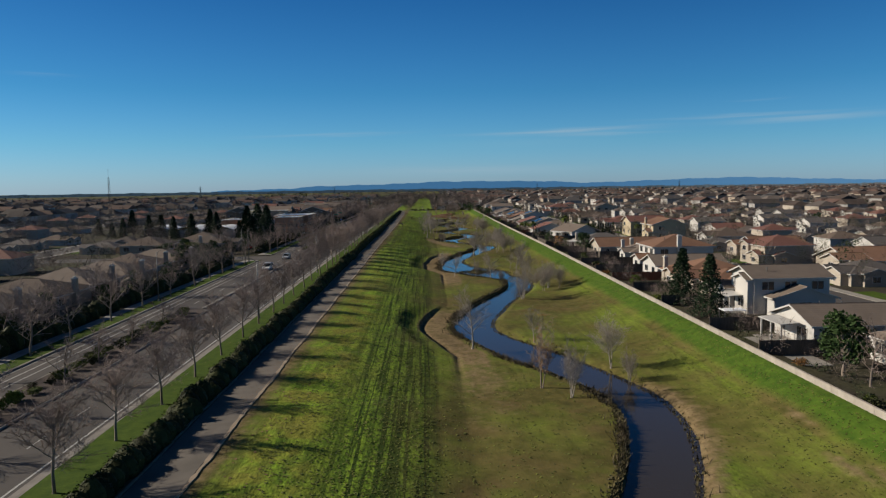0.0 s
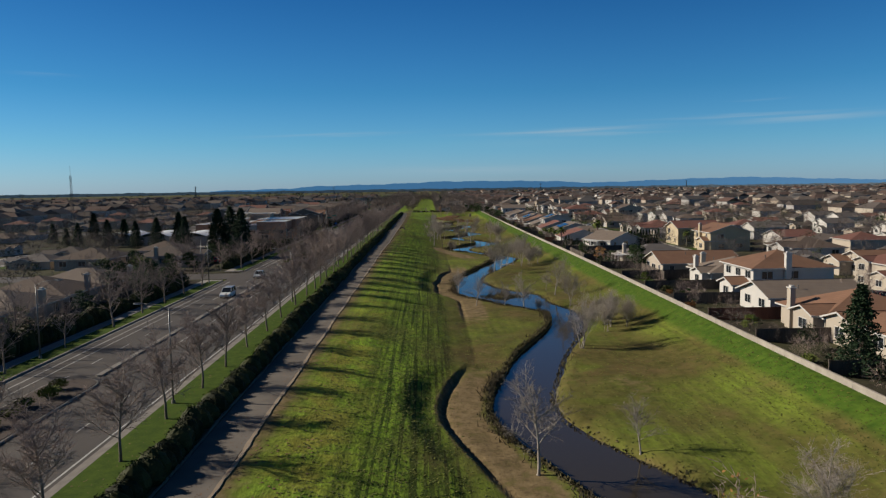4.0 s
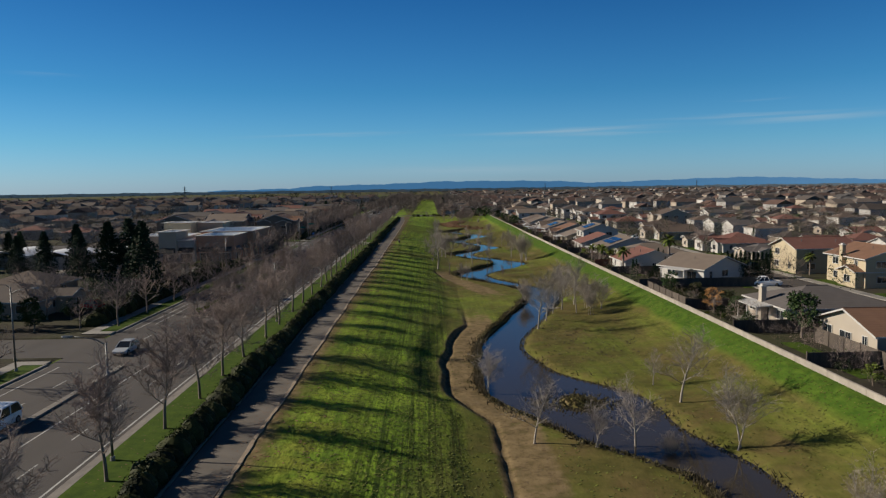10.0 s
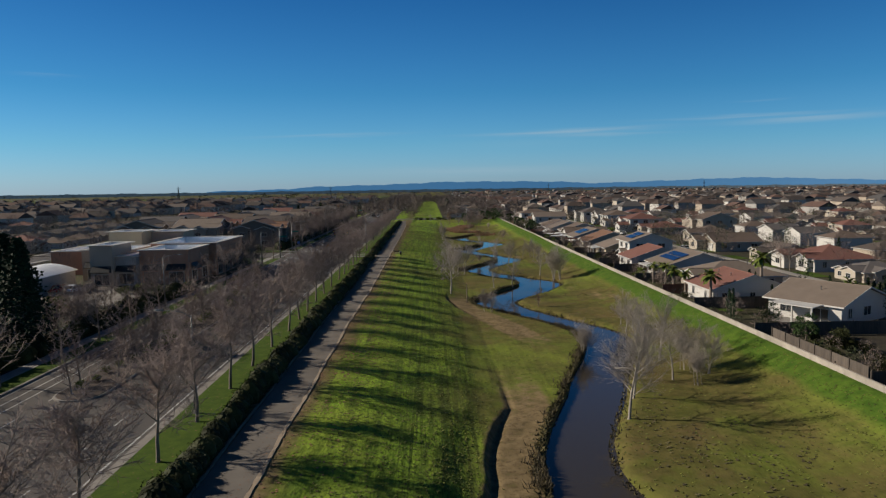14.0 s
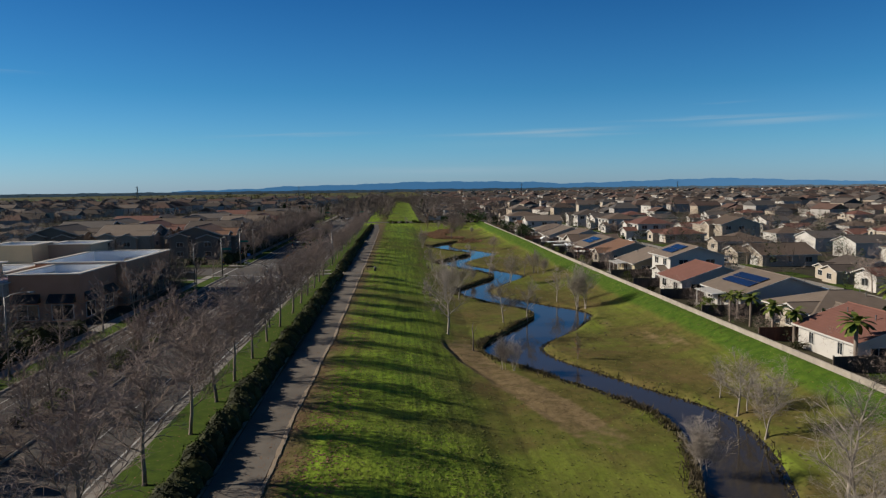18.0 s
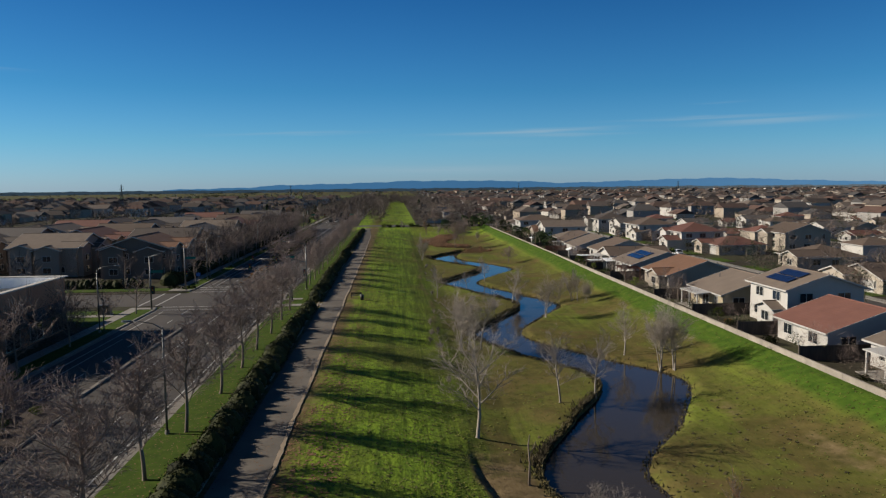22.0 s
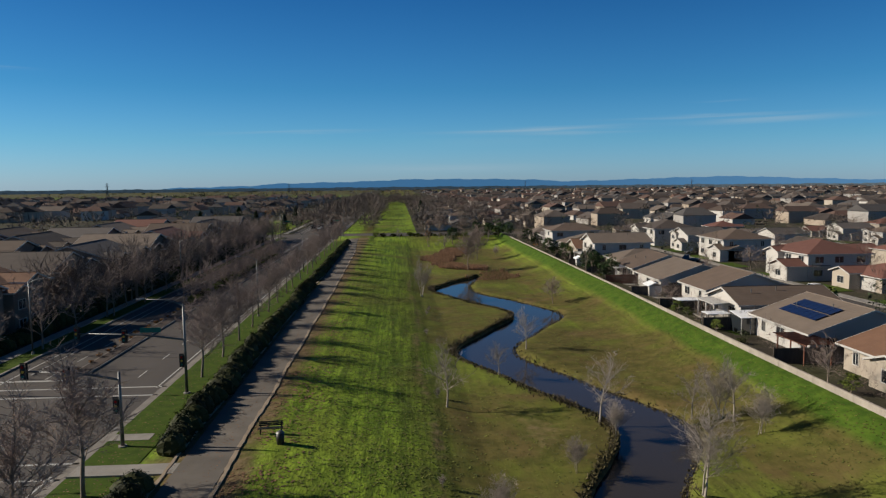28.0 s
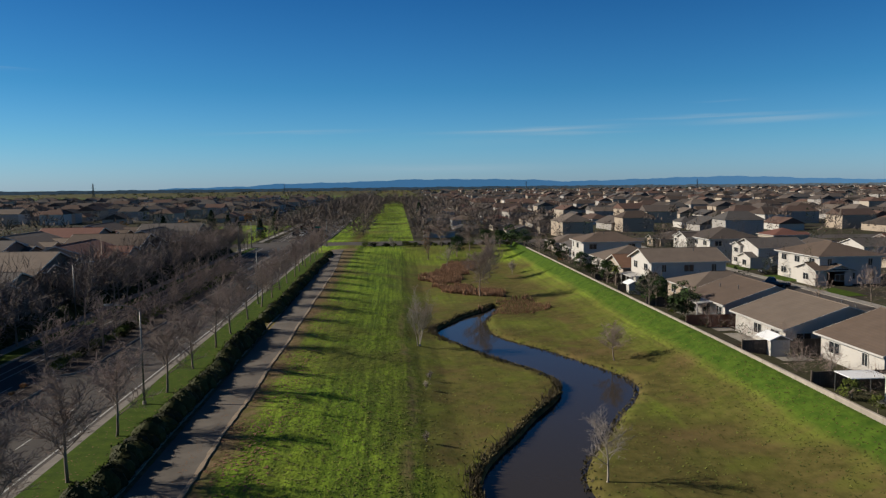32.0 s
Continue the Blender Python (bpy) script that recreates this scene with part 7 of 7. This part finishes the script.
# far pylons and the radio mast
def pylon(x, y, tall):
    ob = thing("pylon", "distant steel lattice pylon on the skyline", "pylon", "pylons", pose(x, y, 0.3))
    g = Geo()
    for sx, sy in ((-1, -1), (1, -1), (1, 1), (-1, 1)):
        g.tube([(sx * tall * 0.09, sy * tall * 0.09, 0), (sx * tall * 0.02, sy * tall * 0.02, tall * 0.6), (sx * 0.3, sy * 0.3, tall)], [0.35, 0.3, 0.25], 4)
    for k in range(6):
        w0, w1 = tall * (0.09 - 0.0115 * k), tall * (0.09 - 0.0115 * (k + 1))
        for s in (-1, 1):
            g.tube([(-w0, s * w0, tall * 0.1 * k), (w1, s * w1, tall * 0.1 * (k + 1))], [0.16, 0.16], 3)
            g.tube([(w0, s * w0, tall * 0.1 * k), (-w1, s * w1, tall * 0.1 * (k + 1))], [0.16, 0.16], 3)
    part("lattice", g, STEEL, ob)
    for k in range(3):
        part("cross_arm", Geo().tube([(-tall * 0.14, 0, tall * (0.7 + 0.1 * k)), (tall * 0.14, 0, tall * (0.7 + 0.1 * k))], [0.22, 0.22], 4), STEEL, ob)


for a, d, h in ((-17.8, 1500, 26), (-7.5, 2000, 24), (9, 2300, 26), (20, 2100, 26)):
    pylon(d * math.sin(radians(a)), d * math.cos(radians(a)), h)
mast = thing("radio_mast", "slender lattice radio mast among the houses", "mast", at=pose(-155, 345, 0.6))
g = Geo()
for k in range(3):
    u = k * 2.094
    g.tube([(0.7 * math.cos(u), 0.7 * math.sin(u), 0), (0.35 * math.cos(u), 0.35 * math.sin(u), 26)], [0.10, 0.07], 4)
for k in range(20):
    u = k * 2.094
    w = 0.7 - 0.35 * k / 20
    g.tube([(w * math.cos(u), w * math.sin(u), 1.3 * k), (w * math.cos(u + 2.094), w * math.sin(u + 2.094), 1.3 * k + 1.3)], [0.05, 0.05], 3)
part("lattice", g, BLACK, mast)
part("aerial", Geo().tube([(0, 0, 26), (0, 0, 30)], [0.06, 0.04], 5), STEEL, mast)

# ---- vehicles ----
def vehicle(x, y, turn, paint, form="car", label="", z=ROAD_Z):
    """A parked or passing vehicle, nose towards +y before the turn."""
    dims = {"car": (4.5, 1.78, 1.45), "suv": (4.7, 1.9, 1.75), "van": (5.6, 2.0, 2.3), "pickup": (5.6, 1.95, 1.8)}[form]
    ln, wd, ht = dims
    ob = thing(form if form != "suv" else "car", label, "car", "vehicles", pose(x, y, z, 0, 0, turn))
    h = wd / 2
    belt = ht * 0.58
    def ring(yy, z0, z1, w):
        return [(-w * 0.96, yy, z0), (w * 0.96, yy, z0), (w, yy, (z0 + z1) * 0.5), (w * 0.93, yy, z1), (-w * 0.93, yy, z1), (-w, yy, (z0 + z1) * 0.5)]
    a = ln / 2
    body = part("body", Geo().loft([ring(-a, 0.45, belt * 0.88, h * 0.82), ring(-a + 0.25, 0.28, belt * 0.98, h * 0.97), ring(-a * 0.4, 0.24, belt, h), ring(a * 0.35, 0.24, belt * 0.98, h), ring(a - 0.3, 0.28, belt * 0.82, h * 0.95), ring(a, 0.42, belt * 0.66, h * 0.8)]), paint, ob, smooth=False)
    c0, c1, c2, c3 = {"car": (-a + 0.35, -a + 1.0, a * 0.05, a * 0.42), "suv": (-a + 0.12, -a + 0.42, a * 0.1, a * 0.45), "van": (-a + 0.06, -a + 0.15, a * 0.45, a * 0.72), "pickup": (-a * 0.15, -a * 0.06, a * 0.3, a * 0.52)}[form]
    def top(yy, zz, w):
        return [(-w, yy, zz), (w, yy, zz)]
    w0, w1 = h * 0.92, h * 0.74
    g = Geo()
    low = [(-w0, c0, belt - 0.03), (w0, c0, belt - 0.03), (w0, c3, belt - 0.05), (-w0, c3, belt - 0.05)]
    high = [(-w1, c1, ht - 0.06), (w1, c1, ht - 0.06), (w1, c2, ht - 0.05), (-w1, c2, ht - 0.05)]
    g.loft([low, high])
    cab = part("glazing", g, GLASS, ob, "dark tinted car glass")
    part("roof", Geo().loft([[(-w1 - 0.03, c1 - 0.03, ht - 0.06), (w1 + 0.03, c1 - 0.03, ht - 0.06), (w1 + 0.03, c2 + 0.03, ht - 0.05), (-w1 - 0.03, c2 + 0.03, ht - 0.05)], [(-w1 + 0.06, c1 + 0.08, ht), (w1 - 0.06, c1 + 0.08, ht), (w1 - 0.06, c2 - 0.08, ht), (-w1 + 0.06, c2 - 0.08, ht)]]), paint, ob)
    for s in (-1, 1):
        for (p0, q0), (p1, q1) in (((c0, belt), (c1, ht - 0.04)), ((c3, belt - 0.02), (c2, ht - 0.04)), (((c0 + c3) / 2, belt), ((c1 + c2) / 2, ht - 0.04))):
            part("pillar", Geo().tube([(s * (w0 + 0.005), p0, q0), (s * (w1 + 0.012), p1, q1)], [0.05, 0.045], 4), paint, cab)
    for sx in (-1, 1):
        for sy in (-0.62, 0.62):
            wh = part("wheel", Geo().tube([(sx * (h - 0.2), sy * a, 0.33), (sx * (h + 0.01), sy * a, 0.33)], [0.33, 0.33], 14), RUBBER, ob)
            part("rim", Geo().tube([(sx * (h + 0.011), sy * a, 0.33), (sx * (h + 0.03), sy * a, 0.33)], [0.2, 0.17], 10), STEEL, wh)
        part("headlight", Geo().box(sx * h * 0.62 - 0.17, a - 0.16, belt * 0.60, sx * h * 0.62 + 0.17, a - 0.02, belt * 0.74), LAMP_CLEAR, ob)
        part("tail_light", Geo().box(sx * h * 0.72 - 0.12, -a + 0.0, belt * 0.66, sx * h * 0.72 + 0.12, -a + 0.1, belt * 0.84), LAMP_RED, ob)
    return ob


vehicle(-38.2, 165.8, 180, CAR_PAINT[0], "suv", "white sport utility car on the parkway")
vehicle(-39.0, 192.5, 180, CAR_PAINT[1], "car", "silver car on the parkway")
vehicle(-41.4, 290, 180, CAR_PAINT[0], "car", "white car on the parkway beside the shop building")
for k, (x, y, c) in enumerate(((-38.6, 612, 0), (-41.5, 614, 2), (-38.4, 619, 1), (-41.6, 621, 4), (-34.5, 640, 2))):
    vehicle(x, y, 180 if k < 4 else 0, CAR_PAINT[c], "car", "car waiting before the cross street")
for x, y, t, c, f, lb in ((60, 236, 80, 0, "pickup", "white pickup truck on a bare yard"), (70.0, 205, 5, 1, "car", "silver car parked at the kerb"), (80.8, 491, 95, 0, "van", "white van in a driveway"), (75.8, 479, 90, 2, "suv", "dark car in a driveway"), (66.8, 461.5, 60, 2, "pickup", "dark pickup parked on the residential street"), (69.6, 415, 4, 0, "car", "white car parked at the kerb"),
                          (69.5, 262, 0, 2, "car", "black car parked at the kerb"), (62.5, 300, 0, 1, "suv", "silver car parked at the kerb"), (69.5, 350, 0, 0, "car", "white car parked at the kerb"), (62.5, 380, 180, 4, "car", "blue-grey car parked at the kerb"), (69.5, 150, 0, 3, "car", "red car parked at the kerb"), (62.4, 125, 0, 1, "car", "silver car parked at the kerb"), (-58.5, 224, 90, 3, "car", "red car in a driveway"), (124, 330, 0, 0, "car", "white car parked at the kerb"), (132, 300, 0, 2, "car", "black car parked at the kerb")):
    vehicle(x, y, t, CAR_PAINT[c], f, lb, 0.83)
for k in range(7):
    vehicle(-88 + 3 * k, 285, 0 if k % 2 else 180, CAR_PAINT[(0, 2, 1, 4, 3, 0, 2)[k]], "car", "car parked before the shop building", 0.8)

# ---- garden things by the floodwall ----
def garden_shed(x, y):
    ob = thing("garden_shed", "small white garden shed with a gabled roof", "shed", at=pose(x, y, 0.8))
    part("wall", Geo().box(-1.1, -1.4, 0, 1.1, 1.4, 1.9), STUCCO[0], ob)
    part("roof", Geo().loft([[(-1.3, yy, 1.85), (0, yy, 2.4), (1.3, yy, 1.85), (1.3, yy, 1.95), (0, yy, 2.5), (-1.3, yy, 1.95)] for yy in (-1.55, 1.55)]), MEMBRANE, ob)
    part("door", Geo().box(-1.14, -0.5, 0.05, -1.11, 0.5, 1.75), TRIM, ob)


garden_shed(40.2, 413.8)
garden_shed(38.9, 457)
for x, y, lx, ly in ((39.6, 398, 3.6, 2.6), (38.9, 387, 3.2, 2.2), (41, 92, 3, 2)):
    ob = thing("garden_canopy", "flat white canopy on thin posts", "canopy", "garden canopies", pose(x, y, 0.8))
    part("roof", Geo().box(-lx / 2, -ly / 2, 2.0, lx / 2, ly / 2, 2.08), MEMBRANE, ob)
    for sx in (-1, 1):
        for sy in (-1, 1):
            part("post", Geo().box(sx * (lx / 2 - 0.1) - 0.04, sy * (ly / 2 - 0.1) - 0.04, 0, sx * (lx / 2 - 0.1) + 0.04, sy * (ly / 2 - 0.1) + 0.04, 2.0), STEEL, ob)
pergola = thing("pergola", "red-brown timber pergola in a back garden", "pergola", at=pose(40.6, 369.5, 0.8))
for sx in (-1, 1):
    for sy in (-1, 0, 1):
        part("post", Geo().box(sx * 1.5 - 0.06, sy * 2.6 - 0.06, -0.2, sx * 1.5 + 0.06, sy * 2.6 + 0.06, 2.2), REDWOOD, pergola)
    part("beam", Geo().box(sx * 1.5 - 0.05, -3.0, 2.2, sx * 1.5 + 0.05, 3.0, 2.38), REDWOOD, pergola)
for k in range(13):
    part("slat", Geo().box(-1.9, -2.95 + 0.49 * k - 0.03, 2.38, 1.9, -2.95 + 0.49 * k + 0.03, 2.5), REDWOOD, pergola)
sunroom = thing("sunroom", "white framed glass sunroom against a house", "sunroom", at=pose(42.4, 383.6, 0.8))
for k in range(5):
    part("mullion", Geo().box(-2.4 + 1.2 * k - 0.04, -1.5, 0, -2.4 + 1.2 * k + 0.04, -1.42, 2.3), TRIM, sunroom)
part("glazing", Geo().box(-2.4, -1.44, 0, 2.4, 1.4, 2.2), GLASS, sunroom)
part("roof", Geo().loft([[(-2.6, -1.7, 2.2), (2.6, -1.7, 2.2), (2.6, -1.7, 2.28), (-2.6, -1.7, 2.28)], [(-2.6, 1.5, 2.6), (2.6, 1.5, 2.6), (2.6, 1.5, 2.68), (-2.6, 1.5, 2.68)]]), MEMBRANE, sunroom)
slab("yard_paving", [(36.6, 410.5, 43, 424.5, 0.5, 0.88), (36.6, 70, 42, 84, 0.5, 0.88), (37, 426, 42, 437, 0.5, 0.88), (57, 228, 61, 243, 0.5, 0.87)], CONCRETE, "pale concrete yard paving", "paving")
lawns = [(36.4, a + 0.3, 42 + k % 3, b - 0.4, 0.5, 0.86) for k, (a, b) in enumerate(((174.5, 191), (252.5, 258), (382, 388)))]
slab("yard_lawn", lawns, LAWN, "small back garden lawns behind the floodwall", "lawn")
slab("front_lawn", [(sx + s * 6.7 - (0 if s > 0 else 4), y0, sx + s * 6.7 + (4 if s > 0 else 0), y0 + 9, 0.5, 0.86) for sx in east_streets + west_streets for s in (1, -1) for y0 in range(90, 540, 18) if not (sx < 0 and (y0 < 205 or 240 < y0 < 365))], LAWN, "front garden lawns along the residential streets", "lawn")

# ---- bench, bin, fallen log and dead stem ----
bench = thing("bench", "dark metal bench on the trail shoulder", "bench", at=pose(-13.7, 351.6, float(height(-13.7, 351.6)), 0, 0, 4))
for k in range(4):
    part("seat_slat", Geo().box(-0.95, -0.22 + 0.12 * k, 0.44, 0.95, -0.12 + 0.12 * k, 0.48), BLACK, bench)
for k in range(3):
    part("back_slat", Geo().box(-0.95, 0.27 + 0.02 * k, 0.56 + 0.13 * k, 0.95, 0.30 + 0.02 * k, 0.66 + 0.13 * k), BLACK, bench)
for sx in (-0.8, 0.8):
    part("leg", Geo().box(sx - 0.04, -0.22, -0.1, sx + 0.04, -0.14, 0.44).box(sx - 0.04, 0.2, -0.1, sx + 0.04, 0.27, 0.9), BLACK, bench)
bin_at = thing("litter_bin", "dark round litter bin with a domed lid", "bin", at=pose(-12.6, 349.4, float(height(-12.6, 349.4))))
part("body", Geo().tube([(0, 0, -0.05), (0, 0, 0.45), (0, 0, 0.85)], [0.27, 0.31, 0.31], 14), BLACK, bin_at, smooth=True)
part("lid", Geo().tube([(0, 0, 0.87), (0, 0, 0.98), (0, 0, 1.06)], [0.33, 0.25, 0.10], 14), STEEL, bin_at)
log = thing("fallen_log", "pale fallen log lying across the water's edge", "log", at=pose(19.3, 231.6, -2.05, 0, 0, -20))
part("stem", Geo().tube([(-1.6, 0, 0.10), (-0.4, 0.06, 0.16), (0.9, -0.05, 0.2), (1.9, 0.1, 0.34)], [0.10, 0.13, 0.15, 0.12], 8), PALE, log, smooth=True)
part("branch_stub", Geo().tube([(0.5, 0, 0.2), (0.3, 0.5, 0.5), (0.1, 0.8, 0.9)], [0.07, 0.05, 0.02], 6), PALE, log, smooth=True)
snag = thing("dead_stem", "dead bare stem standing on the bank", "snag", at=pose(2.6, 279.8, float(height(2.6, 279.8))))
part("stem", Geo().tube([(0, 0, -0.2), (0.05, 0, 1.6), (-0.06, 0.05, 3.0), (0.02, 0.02, 3.8)], [0.11, 0.08, 0.06, 0.02], 8), BARK, snag, smooth=True)
part("branch", Geo().tube([(0, 0, 2.3), (0.35, 0.1, 2.8), (0.5, 0.1, 3.3)], [0.05, 0.035, 0.012], 5), BARK, snag)
for x, y, s in ((-2.0, 326.1, 0.34), (-1.8, 333.9, 0.30), (-1.3, 318.6, 0.32), (-0.9, 329.0, 0.28), (-2.4, 322.0, 0.26), (0.3, 366.5, 0.3), (1.6, 415.5, 0.3), (1.1, 411.6, 0.28), (-0.6, 345.0, 0.25), (-1.4, 303.5, 0.3), (0.4, 396.0, 0.26)):
    plant("brush", x, y, s, rt.uniform(0, 6.28), "low dead brown brush at the foot of the levee", "dead brush")

# ---- ground cover ----
gr = np.random.default_rng(11)
blade = np.array([(-0.5, 0, -0.1), (0.5, 0, -0.1), (0.1, 0.3, 1.0), (0, -0.5, -0.1), (0, 0.5, -0.1), (-0.3, -0.1, 0.85)])
tuft = np.array([(-0.6, -0.5, 0.0), (0.6, -0.4, 0.0), (0.0, 0.8, 0.42), (-0.5, 0.5, 0.0), (0.5, 0.6, 0.02), (0.05, -0.8, 0.36)])
blade_faces = np.array([(0, 1, 2), (3, 4, 5)])
n = 130000
gxp, gyp = gr.uniform(-12.2, 35, n), 42 + 420 * gr.random(n)
cc, cw = creek(gyp)
ok = (np.abs(gxp - cc) - cw / 2 > 1.0) & (zones(gxp, gyp)[:, 1] < 0.4) & (gr.random(n) < np.interp(gxp, [-2, 1.5, 27, 31], [1.0, 0.35, 0.35, 1.0]))
gxp, gyp = gxp[ok], gyp[ok]
v, f = scatter(np.stack([gxp, gyp, height(gxp, gyp)], 1), gr.uniform(0.05, 0.20, len(gxp)), tuft, blade_faces, gr, 0.2)
stuff("grass", v, f, BLADE, "short winter grass tufts over the levee and basin", "grass")
n = 26000
wyp = 40 + 425 * gr.random(n)
cc, cw = creek(wyp)
side = np.where(gr.random(n) < 0.76, -1, 1)
wxp = cc + side * (cw / 2 + np.where(side < 0, 0.3, 0.15) + np.abs(gr.normal(0, 0.45, n)))
v, f = scatter(np.stack([wxp, wyp, np.maximum(height(wxp, wyp), WATER_Z - 0.05)], 1), gr.uniform(0.08, 0.28, n), np.where(np.arange(6)[:, None] < 3, blade, tuft), blade_faces, gr, 0.5)
ixp, iyp = gr.normal(12.6, 2.1, 900), gr.normal(178.5, 1.4, 900)
v2, f2 = scatter(np.stack([ixp, iyp, np.maximum(height(ixp, iyp), WATER_Z)], 1), gr.uniform(0.06, 0.26, 900), blade, blade_faces, gr, 0.4)
v, f = np.concatenate([v, v2]), np.concatenate([f, f2 + len(v)])
stuff("bank_weeds", v, f, WEED, "matted brown-green weeds along the creek banks", "weeds")
n = 2600
cxp, cyp = gr.uniform(13, 31, n), gr.uniform(184, 300, n)
cc, cw = creek(cyp)
ok = (cxp - cc - cw / 2 > 1.0) & (wobble(cxp, cyp, 7.0, 3.0) + 0.4 * wobble(cxp, cyp, 1.4, 5.0) > gr.uniform(-0.2, 0.9, n)) & (gr.random(n) < np.interp(cyp, [184, 190, 214, 230, 300], [0.6, 1.0, 1.0, 0.35, 0.3]))
cxp, cyp = cxp[ok], cyp[ok]
v, f = scatter(np.stack([cxp, cyp, height(cxp, cyp)], 1), gr.uniform(0.12, 0.34, len(cxp)), tuft, blade_faces, gr, 0.4)
stuff("meadow_clods", v, f, WEED, "dark dead clumps scattered over the meadow", "weeds")
n = 24000
byp = 40 + 425 * gr.random(n)
cc, cw = creek(byp)
side = np.where(gr.random(n) < 0.88, -1, 1)
bxp = cc + side * (cw / 2 + np.where(side < 0, 0.4, 0.2) + np.abs(gr.normal(0, 0.7, n)))
ok = wobble(bxp, byp, 2.6, 8.0) + 0.5 * wobble(bxp, byp, 1.1, 3.0) > gr.uniform(-0.1, 1.0, n)
bxp, byp = bxp[ok], byp[ok]
v, f = scatter(np.stack([bxp, byp, np.maximum(height(bxp, byp), WATER_Z - 0.05)], 1), gr.uniform(0.25, 0.62, len(bxp)), blade * np.array([0.22, 0.22, 1.1]), blade_faces, gr, 0.4)
stuff("bank_stalks", v, f, STALK, "rough dark stalks and dead growth on the creek banks", "weeds")
n = 20000
txp, typ = gr.triangular(-8.5, -2.5, 1.5, n), 42 + 420 * gr.random(n) ** 1.15
ok = wobble(txp, typ, 2.3, 5.0) > gr.uniform(-0.4, 0.8, n)
txp, typ = txp[ok], typ[ok]
v, f = scatter(np.stack([txp, typ, height(txp, typ)], 1), gr.uniform(0.06, 0.15, len(txp)), tuft, blade_faces, gr, 0.4)
stuff("toe_weeds", v, f, TOE, "coarse weeds at the foot of the levee", "weeds")
n = 52000
rxp, ryp = gr.uniform(2, 28, n), gr.uniform(448, 538, n)
stand = np.minimum(((rxp - 13.8 - 0.18 * (ryp - 518)) / 4.6) ** 2 + ((ryp - 518) / 15) ** 2, ((rxp - 8) / 5.0) ** 2 + ((ryp - 500) / 9) ** 2)
band = ((rxp - 13.5) / 7.5) ** 2 + ((ryp - 479.5 + 0.95 * (rxp - 13.5)) / 6.0) ** 2
mat = ((rxp - 19) / 5.6) ** 2 + ((ryp - 460.5 - 0.4 * (rxp - 19)) / 7.0) ** 2
ok = np.minimum(np.minimum(stand, band), mat) + 0.5 * wobble(rxp, ryp, 1.9, 3.0) + 0.35 * wobble(rxp, ryp, 0.8, 1.0) < 0.9
cc, cw = creek(ryp)
ok &= (np.abs(rxp - cc) > cw / 2) & (gr.random(n) < 0.7)
rxp, ryp = rxp[ok], ryp[ok]
v, f = scatter(np.stack([rxp, ryp, height(rxp, ryp)], 1), gr.uniform(0.25, 0.75, len(rxp)) * np.where(mat[ok] < 1.1, 0.4, 1.0), blade * np.array([0.4, 0.4, 1.6]), blade_faces, gr, 0.2)
stuff("reeds", v, f, REED, "dead brown reeds choking the head of the creek", "reeds")
n = 42000
lxp, lyp = gr.uniform(-15.7, -10.5, n), gr.uniform(30, 500, n)
ok = gr.random(n) < np.interp(lyp, [0, 200, 235, 500], [0.10, 0.16, 1.0, 0.8]) * np.clip(0.6 + 0.7 * wobble(lxp, lyp, 1.6, 9.0) + 0.4 * wobble(lxp, lyp, 5.0, 2.0), 0, 1) * np.interp(lxp, [-15.7, -13, -10.5], [1, 0.8, 0.15])
lxp, lyp = lxp[ok], lyp[ok]
leaf_shape = np.array([(-0.5, -0.4, 0.02), (0.5, -0.5, 0.1), (0.6, 0.5, 0.02), (-0.4, 0.5, 0.12)])
v, f = scatter(np.stack([lxp, lyp, height(lxp, lyp) + 0.02], 1), gr.uniform(0.06, 0.2, len(lxp)), leaf_shape, np.array([(0, 1, 2), (0, 2, 3)]), gr)
vx, vy = gr.uniform(-25.7, -22.2, 9000), gr.uniform(60, 540, 9000)
ok = gr.random(9000) < np.interp(vy, [60, 230, 260, 345, 420, 540], [0.15, 0.25, 1.0, 1.0, 0.5, 0.3])
vx, vy = vx[ok], vy[ok]
v2, f2 = scatter(np.stack([vx, vy, np.full(len(vx), 0.885)], 1), gr.uniform(0.04, 0.12, len(vx)), leaf_shape, np.array([(0, 1, 2), (0, 2, 3)]), gr)
v, f = np.concatenate([v, v2]), np.concatenate([f, f2 + len(v)])
vx, vy = np.where(gr.random(5000) < 0.6, -16.2 - np.abs(gr.normal(0, 0.5, 5000)), -19.4 + np.abs(gr.normal(0, 0.5, 5000))), gr.uniform(60, 500, 5000)
v2, f2 = scatter(np.stack([vx, vy, np.full(5000, 1.004)], 1), gr.uniform(0.04, 0.11, 5000), leaf_shape, np.array([(0, 1, 2), (0, 2, 3)]), gr)
v, f = np.concatenate([v, v2]), np.concatenate([f, f2 + len(v)])
stuff("leaf_litter", v, f, LITTER, "dead brown leaves beside the trail", "leaf litter")
